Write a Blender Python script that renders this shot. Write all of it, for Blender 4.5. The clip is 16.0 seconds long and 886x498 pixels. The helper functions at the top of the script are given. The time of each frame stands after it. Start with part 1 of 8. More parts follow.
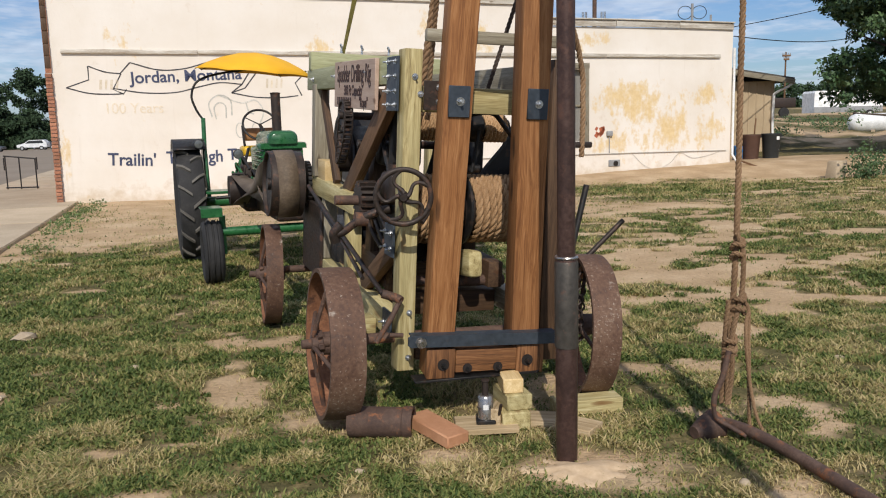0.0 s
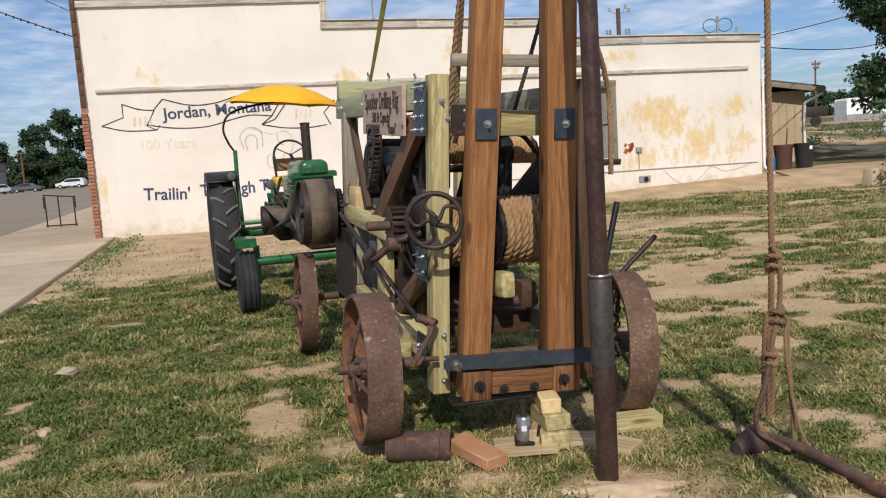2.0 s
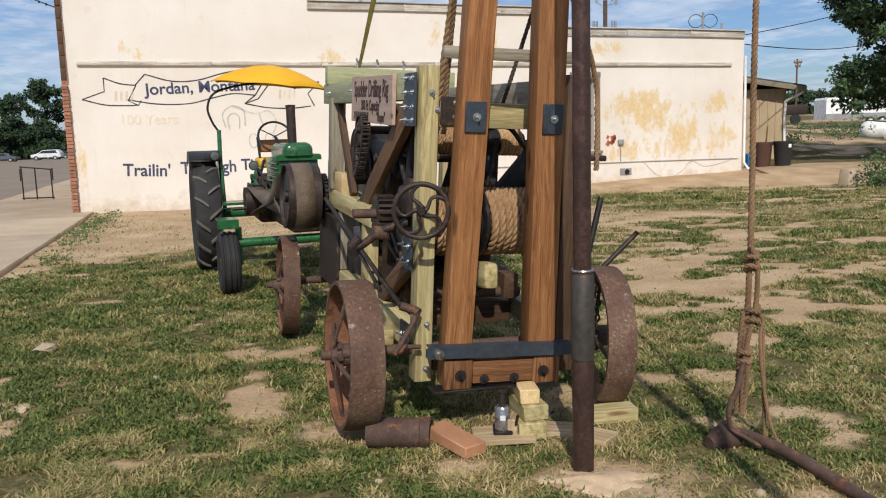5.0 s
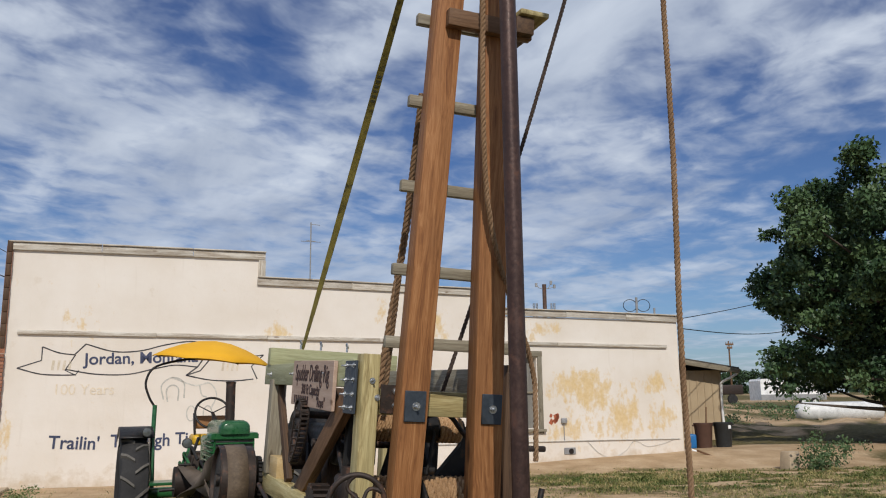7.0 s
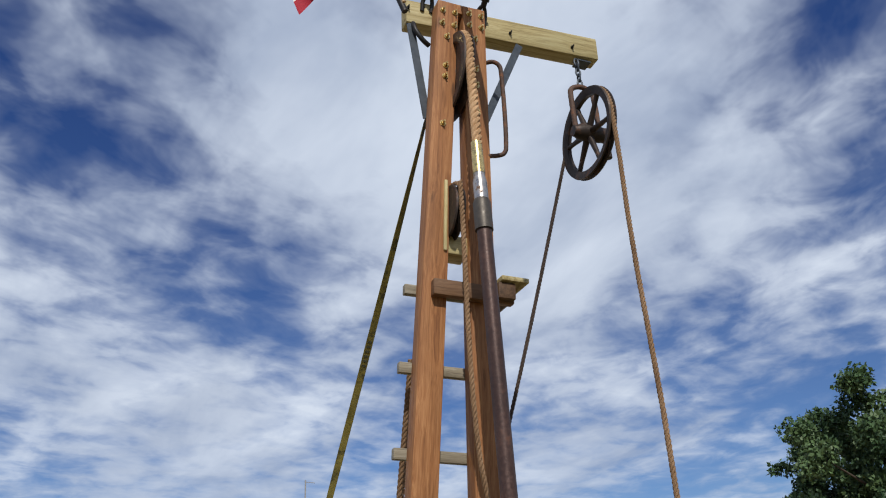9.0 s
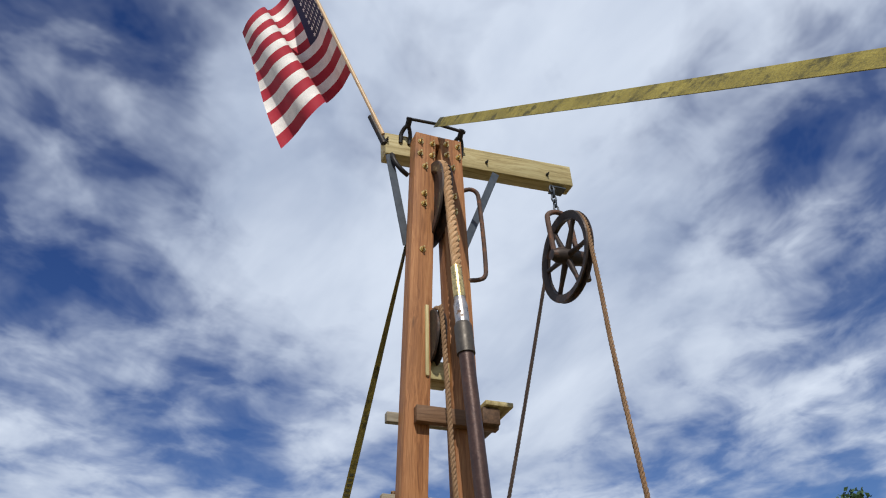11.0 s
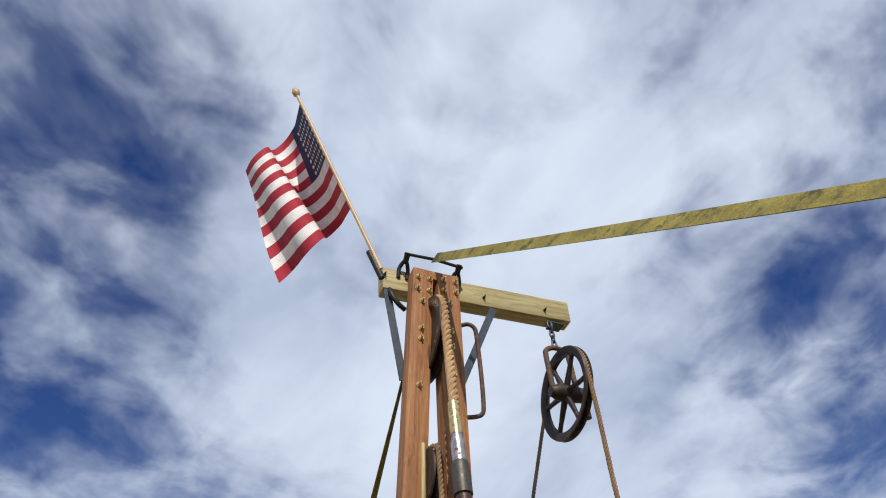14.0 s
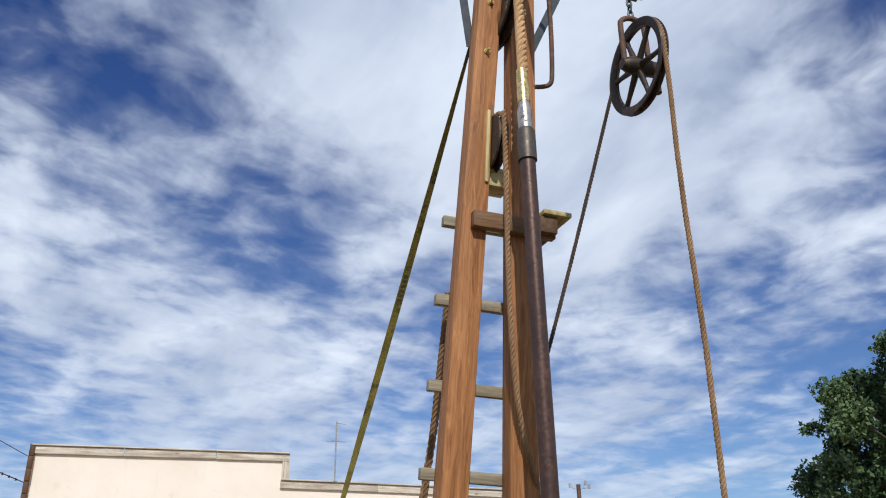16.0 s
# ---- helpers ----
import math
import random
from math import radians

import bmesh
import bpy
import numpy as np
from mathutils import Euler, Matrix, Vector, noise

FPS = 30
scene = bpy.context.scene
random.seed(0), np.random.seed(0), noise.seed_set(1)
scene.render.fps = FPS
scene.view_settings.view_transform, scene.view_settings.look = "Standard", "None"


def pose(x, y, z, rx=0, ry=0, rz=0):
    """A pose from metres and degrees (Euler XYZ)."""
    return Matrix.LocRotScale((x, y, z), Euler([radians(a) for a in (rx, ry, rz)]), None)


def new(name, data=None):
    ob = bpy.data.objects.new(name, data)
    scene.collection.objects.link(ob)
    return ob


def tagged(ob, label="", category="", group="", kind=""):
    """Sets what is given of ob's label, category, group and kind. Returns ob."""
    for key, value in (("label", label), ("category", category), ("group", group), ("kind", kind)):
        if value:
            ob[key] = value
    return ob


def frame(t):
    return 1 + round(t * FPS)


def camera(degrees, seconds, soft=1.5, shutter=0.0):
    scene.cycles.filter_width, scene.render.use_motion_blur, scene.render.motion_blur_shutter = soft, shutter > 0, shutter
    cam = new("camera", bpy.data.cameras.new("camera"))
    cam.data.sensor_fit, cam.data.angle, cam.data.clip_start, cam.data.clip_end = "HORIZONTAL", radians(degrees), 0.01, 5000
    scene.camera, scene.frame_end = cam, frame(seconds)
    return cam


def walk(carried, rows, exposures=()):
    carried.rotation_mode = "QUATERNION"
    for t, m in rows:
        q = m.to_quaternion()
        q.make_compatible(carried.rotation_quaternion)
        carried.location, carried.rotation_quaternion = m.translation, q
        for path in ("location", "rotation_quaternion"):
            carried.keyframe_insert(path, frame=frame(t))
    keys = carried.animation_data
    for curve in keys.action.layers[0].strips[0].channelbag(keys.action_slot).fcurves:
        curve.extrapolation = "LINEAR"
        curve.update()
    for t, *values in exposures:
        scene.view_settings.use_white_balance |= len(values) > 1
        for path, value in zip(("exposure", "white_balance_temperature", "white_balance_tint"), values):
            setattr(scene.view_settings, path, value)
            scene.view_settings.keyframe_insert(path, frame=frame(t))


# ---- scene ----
cam = camera(56.50, 16.0, soft=1.1)
# seconds, eye x y z, pitch, yaw, roll
PATH = [
    (0.0, -0.013, 0.107, 1.498, -8.69, 0.01, -1.45),
    (0.5, -0.014, 0.101, 1.497, -8.08, 1.75, -1.94),
    (1.0, -0.008, 0.096, 1.496, -7.25, 3.89, -2.55),
    (1.5, -0.012, 0.091, 1.499, -6.58, 3.36, -3.09),
    (2.0, -0.012, 0.089, 1.499, -7.00, 2.20, -3.75),
    (2.5, -0.010, 0.088, 1.499, -8.40, 1.40, -4.25),
    (3.0, -0.007, 0.088, 1.495, -9.16, 1.00, -3.65),
    (3.2, -0.014, 0.084, 1.494, -9.38, 1.06, -3.31),
    (5.3, -0.044, 0.040, 1.537, -7.38, 0.56, -1.53),
    (5.5, -0.041, 0.034, 1.540, -4.71, 0.20, -1.48),
    (6.0, -0.034, 0.026, 1.569, 1.50, -1.47, -0.51),
    (6.5, -0.032, 0.026, 1.586, 6.16, -2.95, -0.30),
    (7.0, -0.018, 0.015, 1.608, 10.58, -3.43, -0.68),
    (7.5, -0.016, -0.010, 1.635, 15.52, -3.53, -1.70),
    (8.0, -0.010, -0.030, 1.659, 20.34, -3.74, -2.56),
    (8.5, -0.002, -0.056, 1.673, 24.07, -4.37, -3.01),
    (9.0, 0.011, -0.079, 1.693, 27.33, -4.45, -3.78),
    (9.5, 0.012, -0.072, 1.679, 30.46, -4.73, -4.48),
    (9.7, 0.013, -0.070, 1.676, 31.56, -4.93, -4.62),
    (11.8, 0.028, -0.048, 1.659, 39.79, -7.92, -7.00),
    (12.0, 0.030, -0.047, 1.659, 40.96, -7.95, -6.80),
    (12.5, 0.033, -0.043, 1.657, 42.70, -7.70, -6.85),
    (13.0, 0.033, -0.043, 1.653, 44.05, -7.84, -6.86),
    (13.5, 0.030, -0.039, 1.655, 45.39, -8.38, -7.12),
    (14.0, 0.025, -0.026, 1.657, 45.83, -8.46, -7.11),
    (14.5, 0.019, -0.013, 1.654, 44.31, -7.78, -6.53),
    (15.0, 0.011, 0.009, 1.657, 40.15, -6.08, -4.89),
    (15.5, -0.006, 0.035, 1.656, 34.09, -3.83, -2.65),
    (16.0, -0.018, 0.062, 1.641, 24.10, -1.71, -1.03),
]
# the film camera's own brightness, seconds and stops
EXPOSURES = ((0.0, 0.0), (3.2, 0.0), (5.3, -0.03), (6.0, -0.18), (6.5, -0.33), (7.0, -0.33), (7.5, -0.40), (8.0, -0.44), (8.5, -0.32), (9.0, -0.16), (9.5, -0.10), (12.0, -0.06), (13.5, 0.0), (15.5, 0.0), (16.0, 0.04))
walk(cam, [(t, pose(x, y, z, 90 + p, 0, w) @ pose(0, 0, 0, 0, 0, o)) for t, x, y, z, p, w, o in PATH], EXPOSURES)

# ---- light ----
SUN_EL, SUN_AZ = 40.0, 178.5          # the sun stands behind the viewer; azimuth from +y towards +x
sun = new("sun", bpy.data.lights.new("sun", "SUN"))
sun.data.energy, sun.data.angle, sun.data.color = 3.7, radians(0.6), (1.0, 0.94, 0.85)
_e, _a = radians(SUN_EL), radians(SUN_AZ)
SUN_DIR = Vector((math.sin(_a) * math.cos(_e), math.cos(_a) * math.cos(_e), math.sin(_e)))
sun.rotation_mode = "QUATERNION"
sun.rotation_quaternion = SUN_DIR.to_track_quat("Z", "Y")



def nodes_of(tree):
    def n(kind, **props):
        node = tree.nodes.new(kind)
        for key, value in props.items():
            if key == "ins":
                for slot, v in value.items():
                    if isinstance(v, bpy.types.NodeSocket):
                        tree.links.new(v, node.inputs[slot])
                    else:
                        node.inputs[slot].default_value = v
            elif key == "operation":
                node.operation = value
            elif key == "blend":
                node.blend_type = value
            elif key == "data_type":
                node.data_type = value
            elif key == "attr":
                node.attribute_name = value
            elif key == "sky_type":
                node.sky_type = value
            elif key == "feature":
                node.feature = value
            elif key == "bands":
                node.bands_direction = value
        return node
    return n


def ramp(n, fac, stops):
    r = n("ShaderNodeValToRGB", ins={0: fac})
    el = r.color_ramp.elements
    while len(el) < len(stops):
        el.new(0.5)
    for e, (p, c) in zip(el, stops):
        e.position = p
        e.color = (c, c, c, 1) if isinstance(c, (int, float)) else (*c, 1)
    return r.outputs[0]


def mixc(n, fac, a, b, blend="MIX"):
    m = n("ShaderNodeMixRGB", blend=blend, ins={0: fac, 1: a, 2: b})
    return m.outputs[0]


def make_world():
    w = bpy.data.worlds.new("sky")
    scene.world = w
    w.use_nodes = True
    t = w.node_tree
    t.nodes.clear()
    n = nodes_of(t)
    sky = n("ShaderNodeTexSky", sky_type="NISHITA")
    sky.sun_disc = False
    sky.sun_elevation, sky.sun_rotation = radians(SUN_EL), radians(SUN_AZ)
    sky.air_density, sky.dust_density, sky.ozone_density = 1.0, 0.6, 2.5
    d = n("ShaderNodeTexCoord").outputs["Generated"]
    sep = n("ShaderNodeSeparateXYZ", ins={0: d})
    z = n("ShaderNodeMath", operation="MAXIMUM", ins={0: sep.outputs[2], 1: 0.02}).outputs[0]
    z = n("ShaderNodeMath", operation="ADD", ins={0: z, 1: 0.06}).outputs[0]
    px = n("ShaderNodeMath", operation="DIVIDE", ins={0: sep.outputs[0], 1: z}).outputs[0]
    py = n("ShaderNodeMath", operation="DIVIDE", ins={0: sep.outputs[1], 1: z}).outputs[0]
    p = n("ShaderNodeCombineXYZ", ins={0: px, 1: py}).outputs[0]
    # high thin cloud, drawn out along one wind direction
    def drawn(turn, sx, sy, at=(0, 0, 0)):
        q = n("ShaderNodeMapping", ins={0: p, 1: at, 2: (0, 0, radians(turn))}).outputs[0]
        return n("ShaderNodeMapping", ins={0: q, 3: (sx, sy, 1)}).outputs[0]
    m1 = drawn(-14, 1.15, 0.42)
    a = n("ShaderNodeTexNoise", ins={0: m1, 2: 1.15, 3: 3.0, 4: 0.5, 8: 0.35}).outputs[0]
    m2 = drawn(-20, 1.15, 0.62, (4.0, 2.0, 0))
    b = n("ShaderNodeTexNoise", ins={0: m2, 2: 2.2, 3: 5.0, 4: 0.54, 8: 0.35}).outputs[0]
    m3 = drawn(30, 1.0, 0.75, (1.7, 0.4, 0))
    c = n("ShaderNodeTexNoise", ins={0: m3, 2: 7.0, 3: 4.0, 4: 0.54, 8: 0.3}).outputs[0]
    s = n("ShaderNodeMath", operation="MULTIPLY", ins={0: a, 1: 0.52}).outputs[0]
    s = n("ShaderNodeMath", operation="MULTIPLY_ADD", ins={0: b, 1: 0.27, 2: s}).outputs[0]
    s = n("ShaderNodeMath", operation="MULTIPLY_ADD", ins={0: c, 1: 0.37, 2: s}).outputs[0]
    # where the cloud stands thicker or thinner: direction, half width in degrees, amount
    for x, y, z, w, k in ((-0.275, 0.810, 0.518, 12.0, -0.050),
                          (0.466, 0.673, 0.574, 9.0, -0.050),
                          (-0.318, 0.828, 0.462, 8.0, -0.035),
                          (0.395, 0.862, 0.318, 8.0, -0.030),
                          (-0.308, 0.538, 0.785, 10.0, -0.035),
                          (0.048, 0.534, 0.844, 12.0, 0.020),
                          (0.488, 0.649, 0.584, 9.0, -0.030),
                          (-0.086, 0.966, 0.244, 8.0, 0.035),
                          (-0.370, 0.749, 0.549, 12.0, 0.050),
                          (0.247, 0.580, 0.776, 12.0, 0.030),
                          (-0.076, 0.892, 0.445, 7.0, -0.040),
                          (-0.352, 0.686, 0.636, 10.0, -0.035),
                          (-0.361, 0.640, 0.678, 13.0, -0.045),
                          (-0.296, 0.795, 0.529, 10.0, -0.045),
                          (0.542, 0.651, 0.531, 8.0, -0.045),
                          (0.456, 0.872, 0.181, 10.0, -0.050),
                          (-0.181, 0.771, 0.611, 9.0, 0.050),
                          (-0.211, 0.925, 0.317, 10.0, 0.050),
                          (0.130, 0.639, 0.758, 22.0, 0.080),
                          (-0.120, 0.802, 0.585, 12.0, 0.070),
                          (0.326, 0.819, 0.472, 14.0, 0.035),
                          (0.250, 0.834, 0.492, 14.0, 0.040),
                          (-0.286, 0.917, 0.279, 10.0, 0.030),
                          (-0.341, 0.861, 0.378, 9.0, 0.050),
                          (0.424, 0.564, 0.709, 14.0, 0.020),
                          (-0.295, 0.540, 0.788, 8.0, -0.032),
                          (-0.276, 0.818, 0.505, 6.0, -0.055),
                          (-0.097, 0.892, 0.441, 4.5, -0.050),
                          (-0.350, 0.835, 0.424, 6.0, 0.050),
                          (0.443, 0.842, 0.308, 5.0, -0.022),
                          (0.360, 0.879, 0.313, 4.0, -0.020),
                          (0.400, 0.782, 0.478, 8.0, 0.012),
                          (-0.130, 0.932, 0.338, 4.0, -0.050),
                          (-0.396, 0.896, 0.202, 5.0, -0.050),
                          (0.429, 0.864, 0.263, 5.0, -0.020),
                          (-0.270, 0.936, 0.225, 4.0, -0.040),
                          (-0.288, 0.905, 0.313, 9.0, -0.040),
                          (-0.059, 0.944, 0.323, 7.0, -0.035),
                          (0.458, 0.817, 0.350, 5.0, 0.020),
                          (0.472, 0.723, 0.504, 6.0, -0.045),
                          (-0.236, 0.492, 0.838, 8.0, -0.030),
                          (-0.331, 0.785, 0.523, 6.0, 0.035),
                          (-0.257, 0.941, 0.220, 7.0, 0.025),
                          (-0.228, 0.826, 0.516, 4.0, -0.030),
                          (-0.233, 0.884, 0.406, 6.0, -0.035),
                          (-0.215, 0.854, 0.474, 6.0, -0.030),
                          (0.507, 0.671, 0.541, 5.0, -0.012)):
        dot = n("ShaderNodeVectorMath", operation="DOT_PRODUCT", ins={0: d, 1: (x, y, z)}).outputs["Value"]
        f = n("ShaderNodeMapRange", ins={0: dot, 1: math.cos(radians(w * 1.5)), 2: math.cos(radians(w * 0.3)), 3: 0.0, 4: k})
        f.interpolation_type = "SMOOTHSTEP"
        s = n("ShaderNodeMath", operation="ADD", ins={0: s, 1: f.outputs[0]}).outputs[0]
    cover = ramp(n, s, [(0.43, 0.0), (0.485, 0.10), (0.55, 0.42), (0.61, 0.78), (0.69, 1.0)])
    low = n("ShaderNodeMapRange", ins={0: sep.outputs[2], 1: 0.02, 2: 0.30, 3: 0.58, 4: 1.0}).outputs[0]
    cover = n("ShaderNodeMath", operation="MULTIPLY", ins={0: cover, 1: low}).outputs[0]
    white = ramp(n, b, [(0.3, (4.2, 5.0, 6.6)), (0.7, (7.6, 8.4, 9.7))])
    clear = mixc(n, 1.0, sky.outputs[0], n("ShaderNodeMixRGB", ins={0: n("ShaderNodeMapRange", ins={0: sep.outputs[2], 1: 0.15, 2: 0.6, 3: 0.0, 4: 1.0}).outputs[0], 1: (0.60, 0.73, 0.95, 1), 2: (0.30, 0.46, 0.84, 1)}).outputs[0], "MULTIPLY")
    col = mixc(n, cover, clear, white)
    bg = n("ShaderNodeBackground", ins={0: col, 1: 0.10})
    out = n("ShaderNodeOutputWorld", ins={0: bg.outputs[0]})


make_world()

# ---- materials ----


def material(name, base, dark=None, light=None, rough=0.7, metal=0.0, scale=6.0, bump=0.2, stretch=(1, 1, 1), fine=40.0,
             spec=0.4, vary=0.12, rust=None, rust_at=0.58, coat=0.0, specks=None):
    """A surface with colour varied at two scales, fine relief, and blotches of a second colour (rust, dirt)."""
    mt = bpy.data.materials.new(name)
    mt.use_nodes = True
    t = mt.node_tree
    t.nodes.clear()
    n = nodes_of(t)
    dark = dark or tuple(c * 0.7 for c in base)
    light = light or tuple(min(1, c * 1.25) for c in base)
    co = n("ShaderNodeTexCoord").outputs["Object"]
    rnd = n("ShaderNodeObjectInfo").outputs["Random"]
    off = n("ShaderNodeVectorMath", operation="SCALE", ins={0: (13.1, 7.7, 5.3), 3: rnd}).outputs[0]
    co = n("ShaderNodeVectorMath", operation="ADD", ins={0: co, 1: off}).outputs[0]
    co = n("ShaderNodeMapping", ins={0: co, 3: stretch}).outputs[0]
    big = n("ShaderNodeTexNoise", ins={0: co, 2: scale, 3: 5.0, 4: 0.6}).outputs[0]
    small = n("ShaderNodeTexNoise", ins={0: co, 2: fine, 3: 4.0, 4: 0.65}).outputs[0]
    mixf = n("ShaderNodeMath", operation="MULTIPLY_ADD", ins={0: small, 1: 0.5, 2: n("ShaderNodeMath", operation="MULTIPLY", ins={0: big, 1: 0.5}).outputs[0]}).outputs[0]
    col = ramp(n, mixf, [(0.34, dark), (0.5, base), (0.66, light)])
    val = n("ShaderNodeMapRange", ins={0: rnd, 3: 1 - vary, 4: 1 + vary}).outputs[0]
    col = n("ShaderNodeHueSaturation", ins={2: val, 4: col}).outputs[0]
    rg = n("ShaderNodeMapRange", ins={0: small, 1: 0.3, 2: 0.7, 3: max(0.05, rough - 0.12), 4: min(1, rough + 0.12)}).outputs[0]
    mtl = metal
    if rust:
        rs = n("ShaderNodeTexNoise", ins={0: co, 2: scale * 1.7, 3: 8.0, 4: 0.7}).outputs[0]
        rf = ramp(n, rs, [(rust_at - 0.05, 0.0), (rust_at + 0.05, 1.0)])
        col = mixc(n, rf, col, (*rust, 1))
        rg = n("ShaderNodeMath", operation="MAXIMUM", ins={0: rg, 1: n("ShaderNodeMath", operation="MULTIPLY", ins={0: rf, 1: 0.85}).outputs[0]}).outputs[0]
        mtl = n("ShaderNodeMath", operation="MULTIPLY", ins={0: n("ShaderNodeMath", operation="SUBTRACT", ins={0: 1.0, 1: rf}).outputs[0], 1: metal}).outputs[0]
    if specks:
        sk = n("ShaderNodeTexNoise", ins={0: co, 2: 80.0, 3: 4.0, 4: 0.65}).outputs[0]
        sk = n("ShaderNodeMath", operation="MULTIPLY_ADD", ins={0: big, 1: 0.22, 2: sk}).outputs[0]
        col = mixc(n, ramp(n, sk, [(0.745, 0.0), (0.785, 0.75)]), col, (*specks, 1))
    bn = n("ShaderNodeBump")
    bn.inputs["Strength"].default_value = bump
    bn.inputs["Distance"].default_value = 0.01
    t.links.new(mixf, bn.inputs["Height"])
    b = n("ShaderNodeBsdfPrincipled")
    t.links.new(col, b.inputs["Base Color"])
    t.links.new(rg, b.inputs["Roughness"])
    if isinstance(mtl, (int, float)):
        b.inputs["Metallic"].default_value = mtl
    else:
        t.links.new(mtl, b.inputs["Metallic"])
    b.inputs["Specular IOR Level"].default_value = spec
    b.inputs["Coat Weight"].default_value = coat
    b.inputs["Coat Roughness"].default_value = 0.15
    t.links.new(bn.outputs[0], b.inputs["Normal"])
    o = n("ShaderNodeOutputMaterial", ins={0: b.outputs[0]})
    return mt


def wood(name, base, dark, light, knot=(0.08, 0.035, 0.015), rough=0.65, ring=34.0, stain=None):
    """Sawn timber: grain along the piece's own x, growth lines, knots, weather stains."""
    mt = bpy.data.materials.new(name)
    mt.use_nodes = True
    t = mt.node_tree
    t.nodes.clear()
    n = nodes_of(t)
    co = n("ShaderNodeTexCoord").outputs["Object"]
    rnd = n("ShaderNodeObjectInfo").outputs["Random"]
    off = n("ShaderNodeVectorMath", operation="SCALE", ins={0: (17.3, 3.1, 2.3), 3: rnd}).outputs[0]
    co = n("ShaderNodeVectorMath", operation="ADD", ins={0: co, 1: off}).outputs[0]
    wob = n("ShaderNodeTexNoise", ins={0: n("ShaderNodeMapping", ins={0: co, 3: (0.9, 5, 5)}).outputs[0], 2: 1.5, 3: 3.0})
    shift = n("ShaderNodeVectorMath", operation="SCALE", ins={0: wob.outputs[1], 3: 0.10}).outputs[0]
    cw = n("ShaderNodeVectorMath", operation="ADD", ins={0: co, 1: shift}).outputs[0]
    grain = n("ShaderNodeTexNoise", ins={0: n("ShaderNodeMapping", ins={0: cw, 3: (0.5, ring, ring)}).outputs[0], 2: 1.6, 3: 5.0, 4: 0.65}).outputs[0]
    fine = n("ShaderNodeTexNoise", ins={0: n("ShaderNodeMapping", ins={0: cw, 3: (5, 160, 160)}).outputs[0], 2: 1.5, 3: 4.0}).outputs[0]
    g = n("ShaderNodeMath", operation="MULTIPLY_ADD", ins={0: fine, 1: 0.35, 2: n("ShaderNodeMath", operation="MULTIPLY", ins={0: grain, 1: 0.65}).outputs[0]}).outputs[0]
    col = ramp(n, g, [(0.36, dark), (0.5, base), (0.64, light)])
    vor = n("ShaderNodeTexVoronoi", ins={0: n("ShaderNodeMapping", ins={0: cw, 3: (2.1, 7.0, 7.0)}).outputs[0], 2: 1.0}).outputs[0]
    kf = ramp(n, vor, [(0.03, 1.0), (0.10, 0.75), (0.15, 0.0)])
    col = mixc(n, kf, col, (*knot, 1))
    blot = n("ShaderNodeTexNoise", ins={0: n("ShaderNodeMapping", ins={0: co, 3: (1.0, 3, 3)}).outputs[0], 2: 2.2, 3: 5.0}).outputs[0]
    bf = ramp(n, blot, [(0.45, 0.0), (0.75, 0.55)])
    col = mixc(n, bf, col, (*(stain or dark), 1))
    val = n("ShaderNodeMapRange", ins={0: rnd, 3: 0.88, 4: 1.12}).outputs[0]
    col = n("ShaderNodeHueSaturation", ins={2: val, 4: col}).outputs[0]
    bn = n("ShaderNodeBump")
    bn.inputs["Strength"].default_value, bn.inputs["Distance"].default_value = 0.35, 0.006
    t.links.new(g, bn.inputs["Height"])
    b = n("ShaderNodeBsdfPrincipled")
    t.links.new(col, b.inputs["Base Color"])
    b.inputs["Roughness"].default_value = rough
    b.inputs["Specular IOR Level"].default_value = 0.3
    t.links.new(bn.outputs[0], b.inputs["Normal"])
    n("ShaderNodeOutputMaterial", ins={0: b.outputs[0]})
    return mt


W_MAST = wood("stained_timber", (0.30, 0.128, 0.046), (0.165, 0.064, 0.023), (0.42, 0.205, 0.084), stain=(0.19, 0.085, 0.034))
W_SCORCH = wood("scorched_timber", (0.21, 0.092, 0.036), (0.055, 0.024, 0.012), (0.33, 0.16, 0.068), stain=(0.075, 0.035, 0.018))
W_TREAT = wood("treated_timber", (0.43, 0.35, 0.165), (0.21, 0.16, 0.065), (0.57, 0.50, 0.28), knot=(0.20, 0.11, 0.04), ring=20, stain=(0.34, 0.31, 0.16))
W_GREEN = wood("green_treated_timber", (0.37, 0.37, 0.21), (0.25, 0.25, 0.13), (0.48, 0.48, 0.30), knot=(0.22, 0.15, 0.06), ring=22, stain=(0.38, 0.41, 0.23))
W_GREY = wood("weathered_timber", (0.25, 0.22, 0.16), (0.15, 0.125, 0.09), (0.36, 0.33, 0.26), knot=(0.07, 0.05, 0.03), stain=(0.15, 0.12, 0.08))
W_TAN = wood("weathered_tan_timber", (0.42, 0.31, 0.18), (0.27, 0.19, 0.10), (0.54, 0.42, 0.27), knot=(0.12, 0.07, 0.04))
W_DARK = wood("dark_old_timber", (0.085, 0.048, 0.027), (0.045, 0.026, 0.015), (0.13, 0.075, 0.04))
W_OLD = wood("old_brown_timber", (0.16, 0.085, 0.042), (0.09, 0.046, 0.022), (0.23, 0.13, 0.07))
W_FRESH = wood("fresh_pine", (0.60, 0.44, 0.22), (0.50, 0.34, 0.15), (0.70, 0.55, 0.32), knot=(0.28, 0.14, 0.05), ring=24)
W_SIGN = wood("sign_board", (0.50, 0.36, 0.28), (0.42, 0.29, 0.22), (0.57, 0.43, 0.34), ring=18)
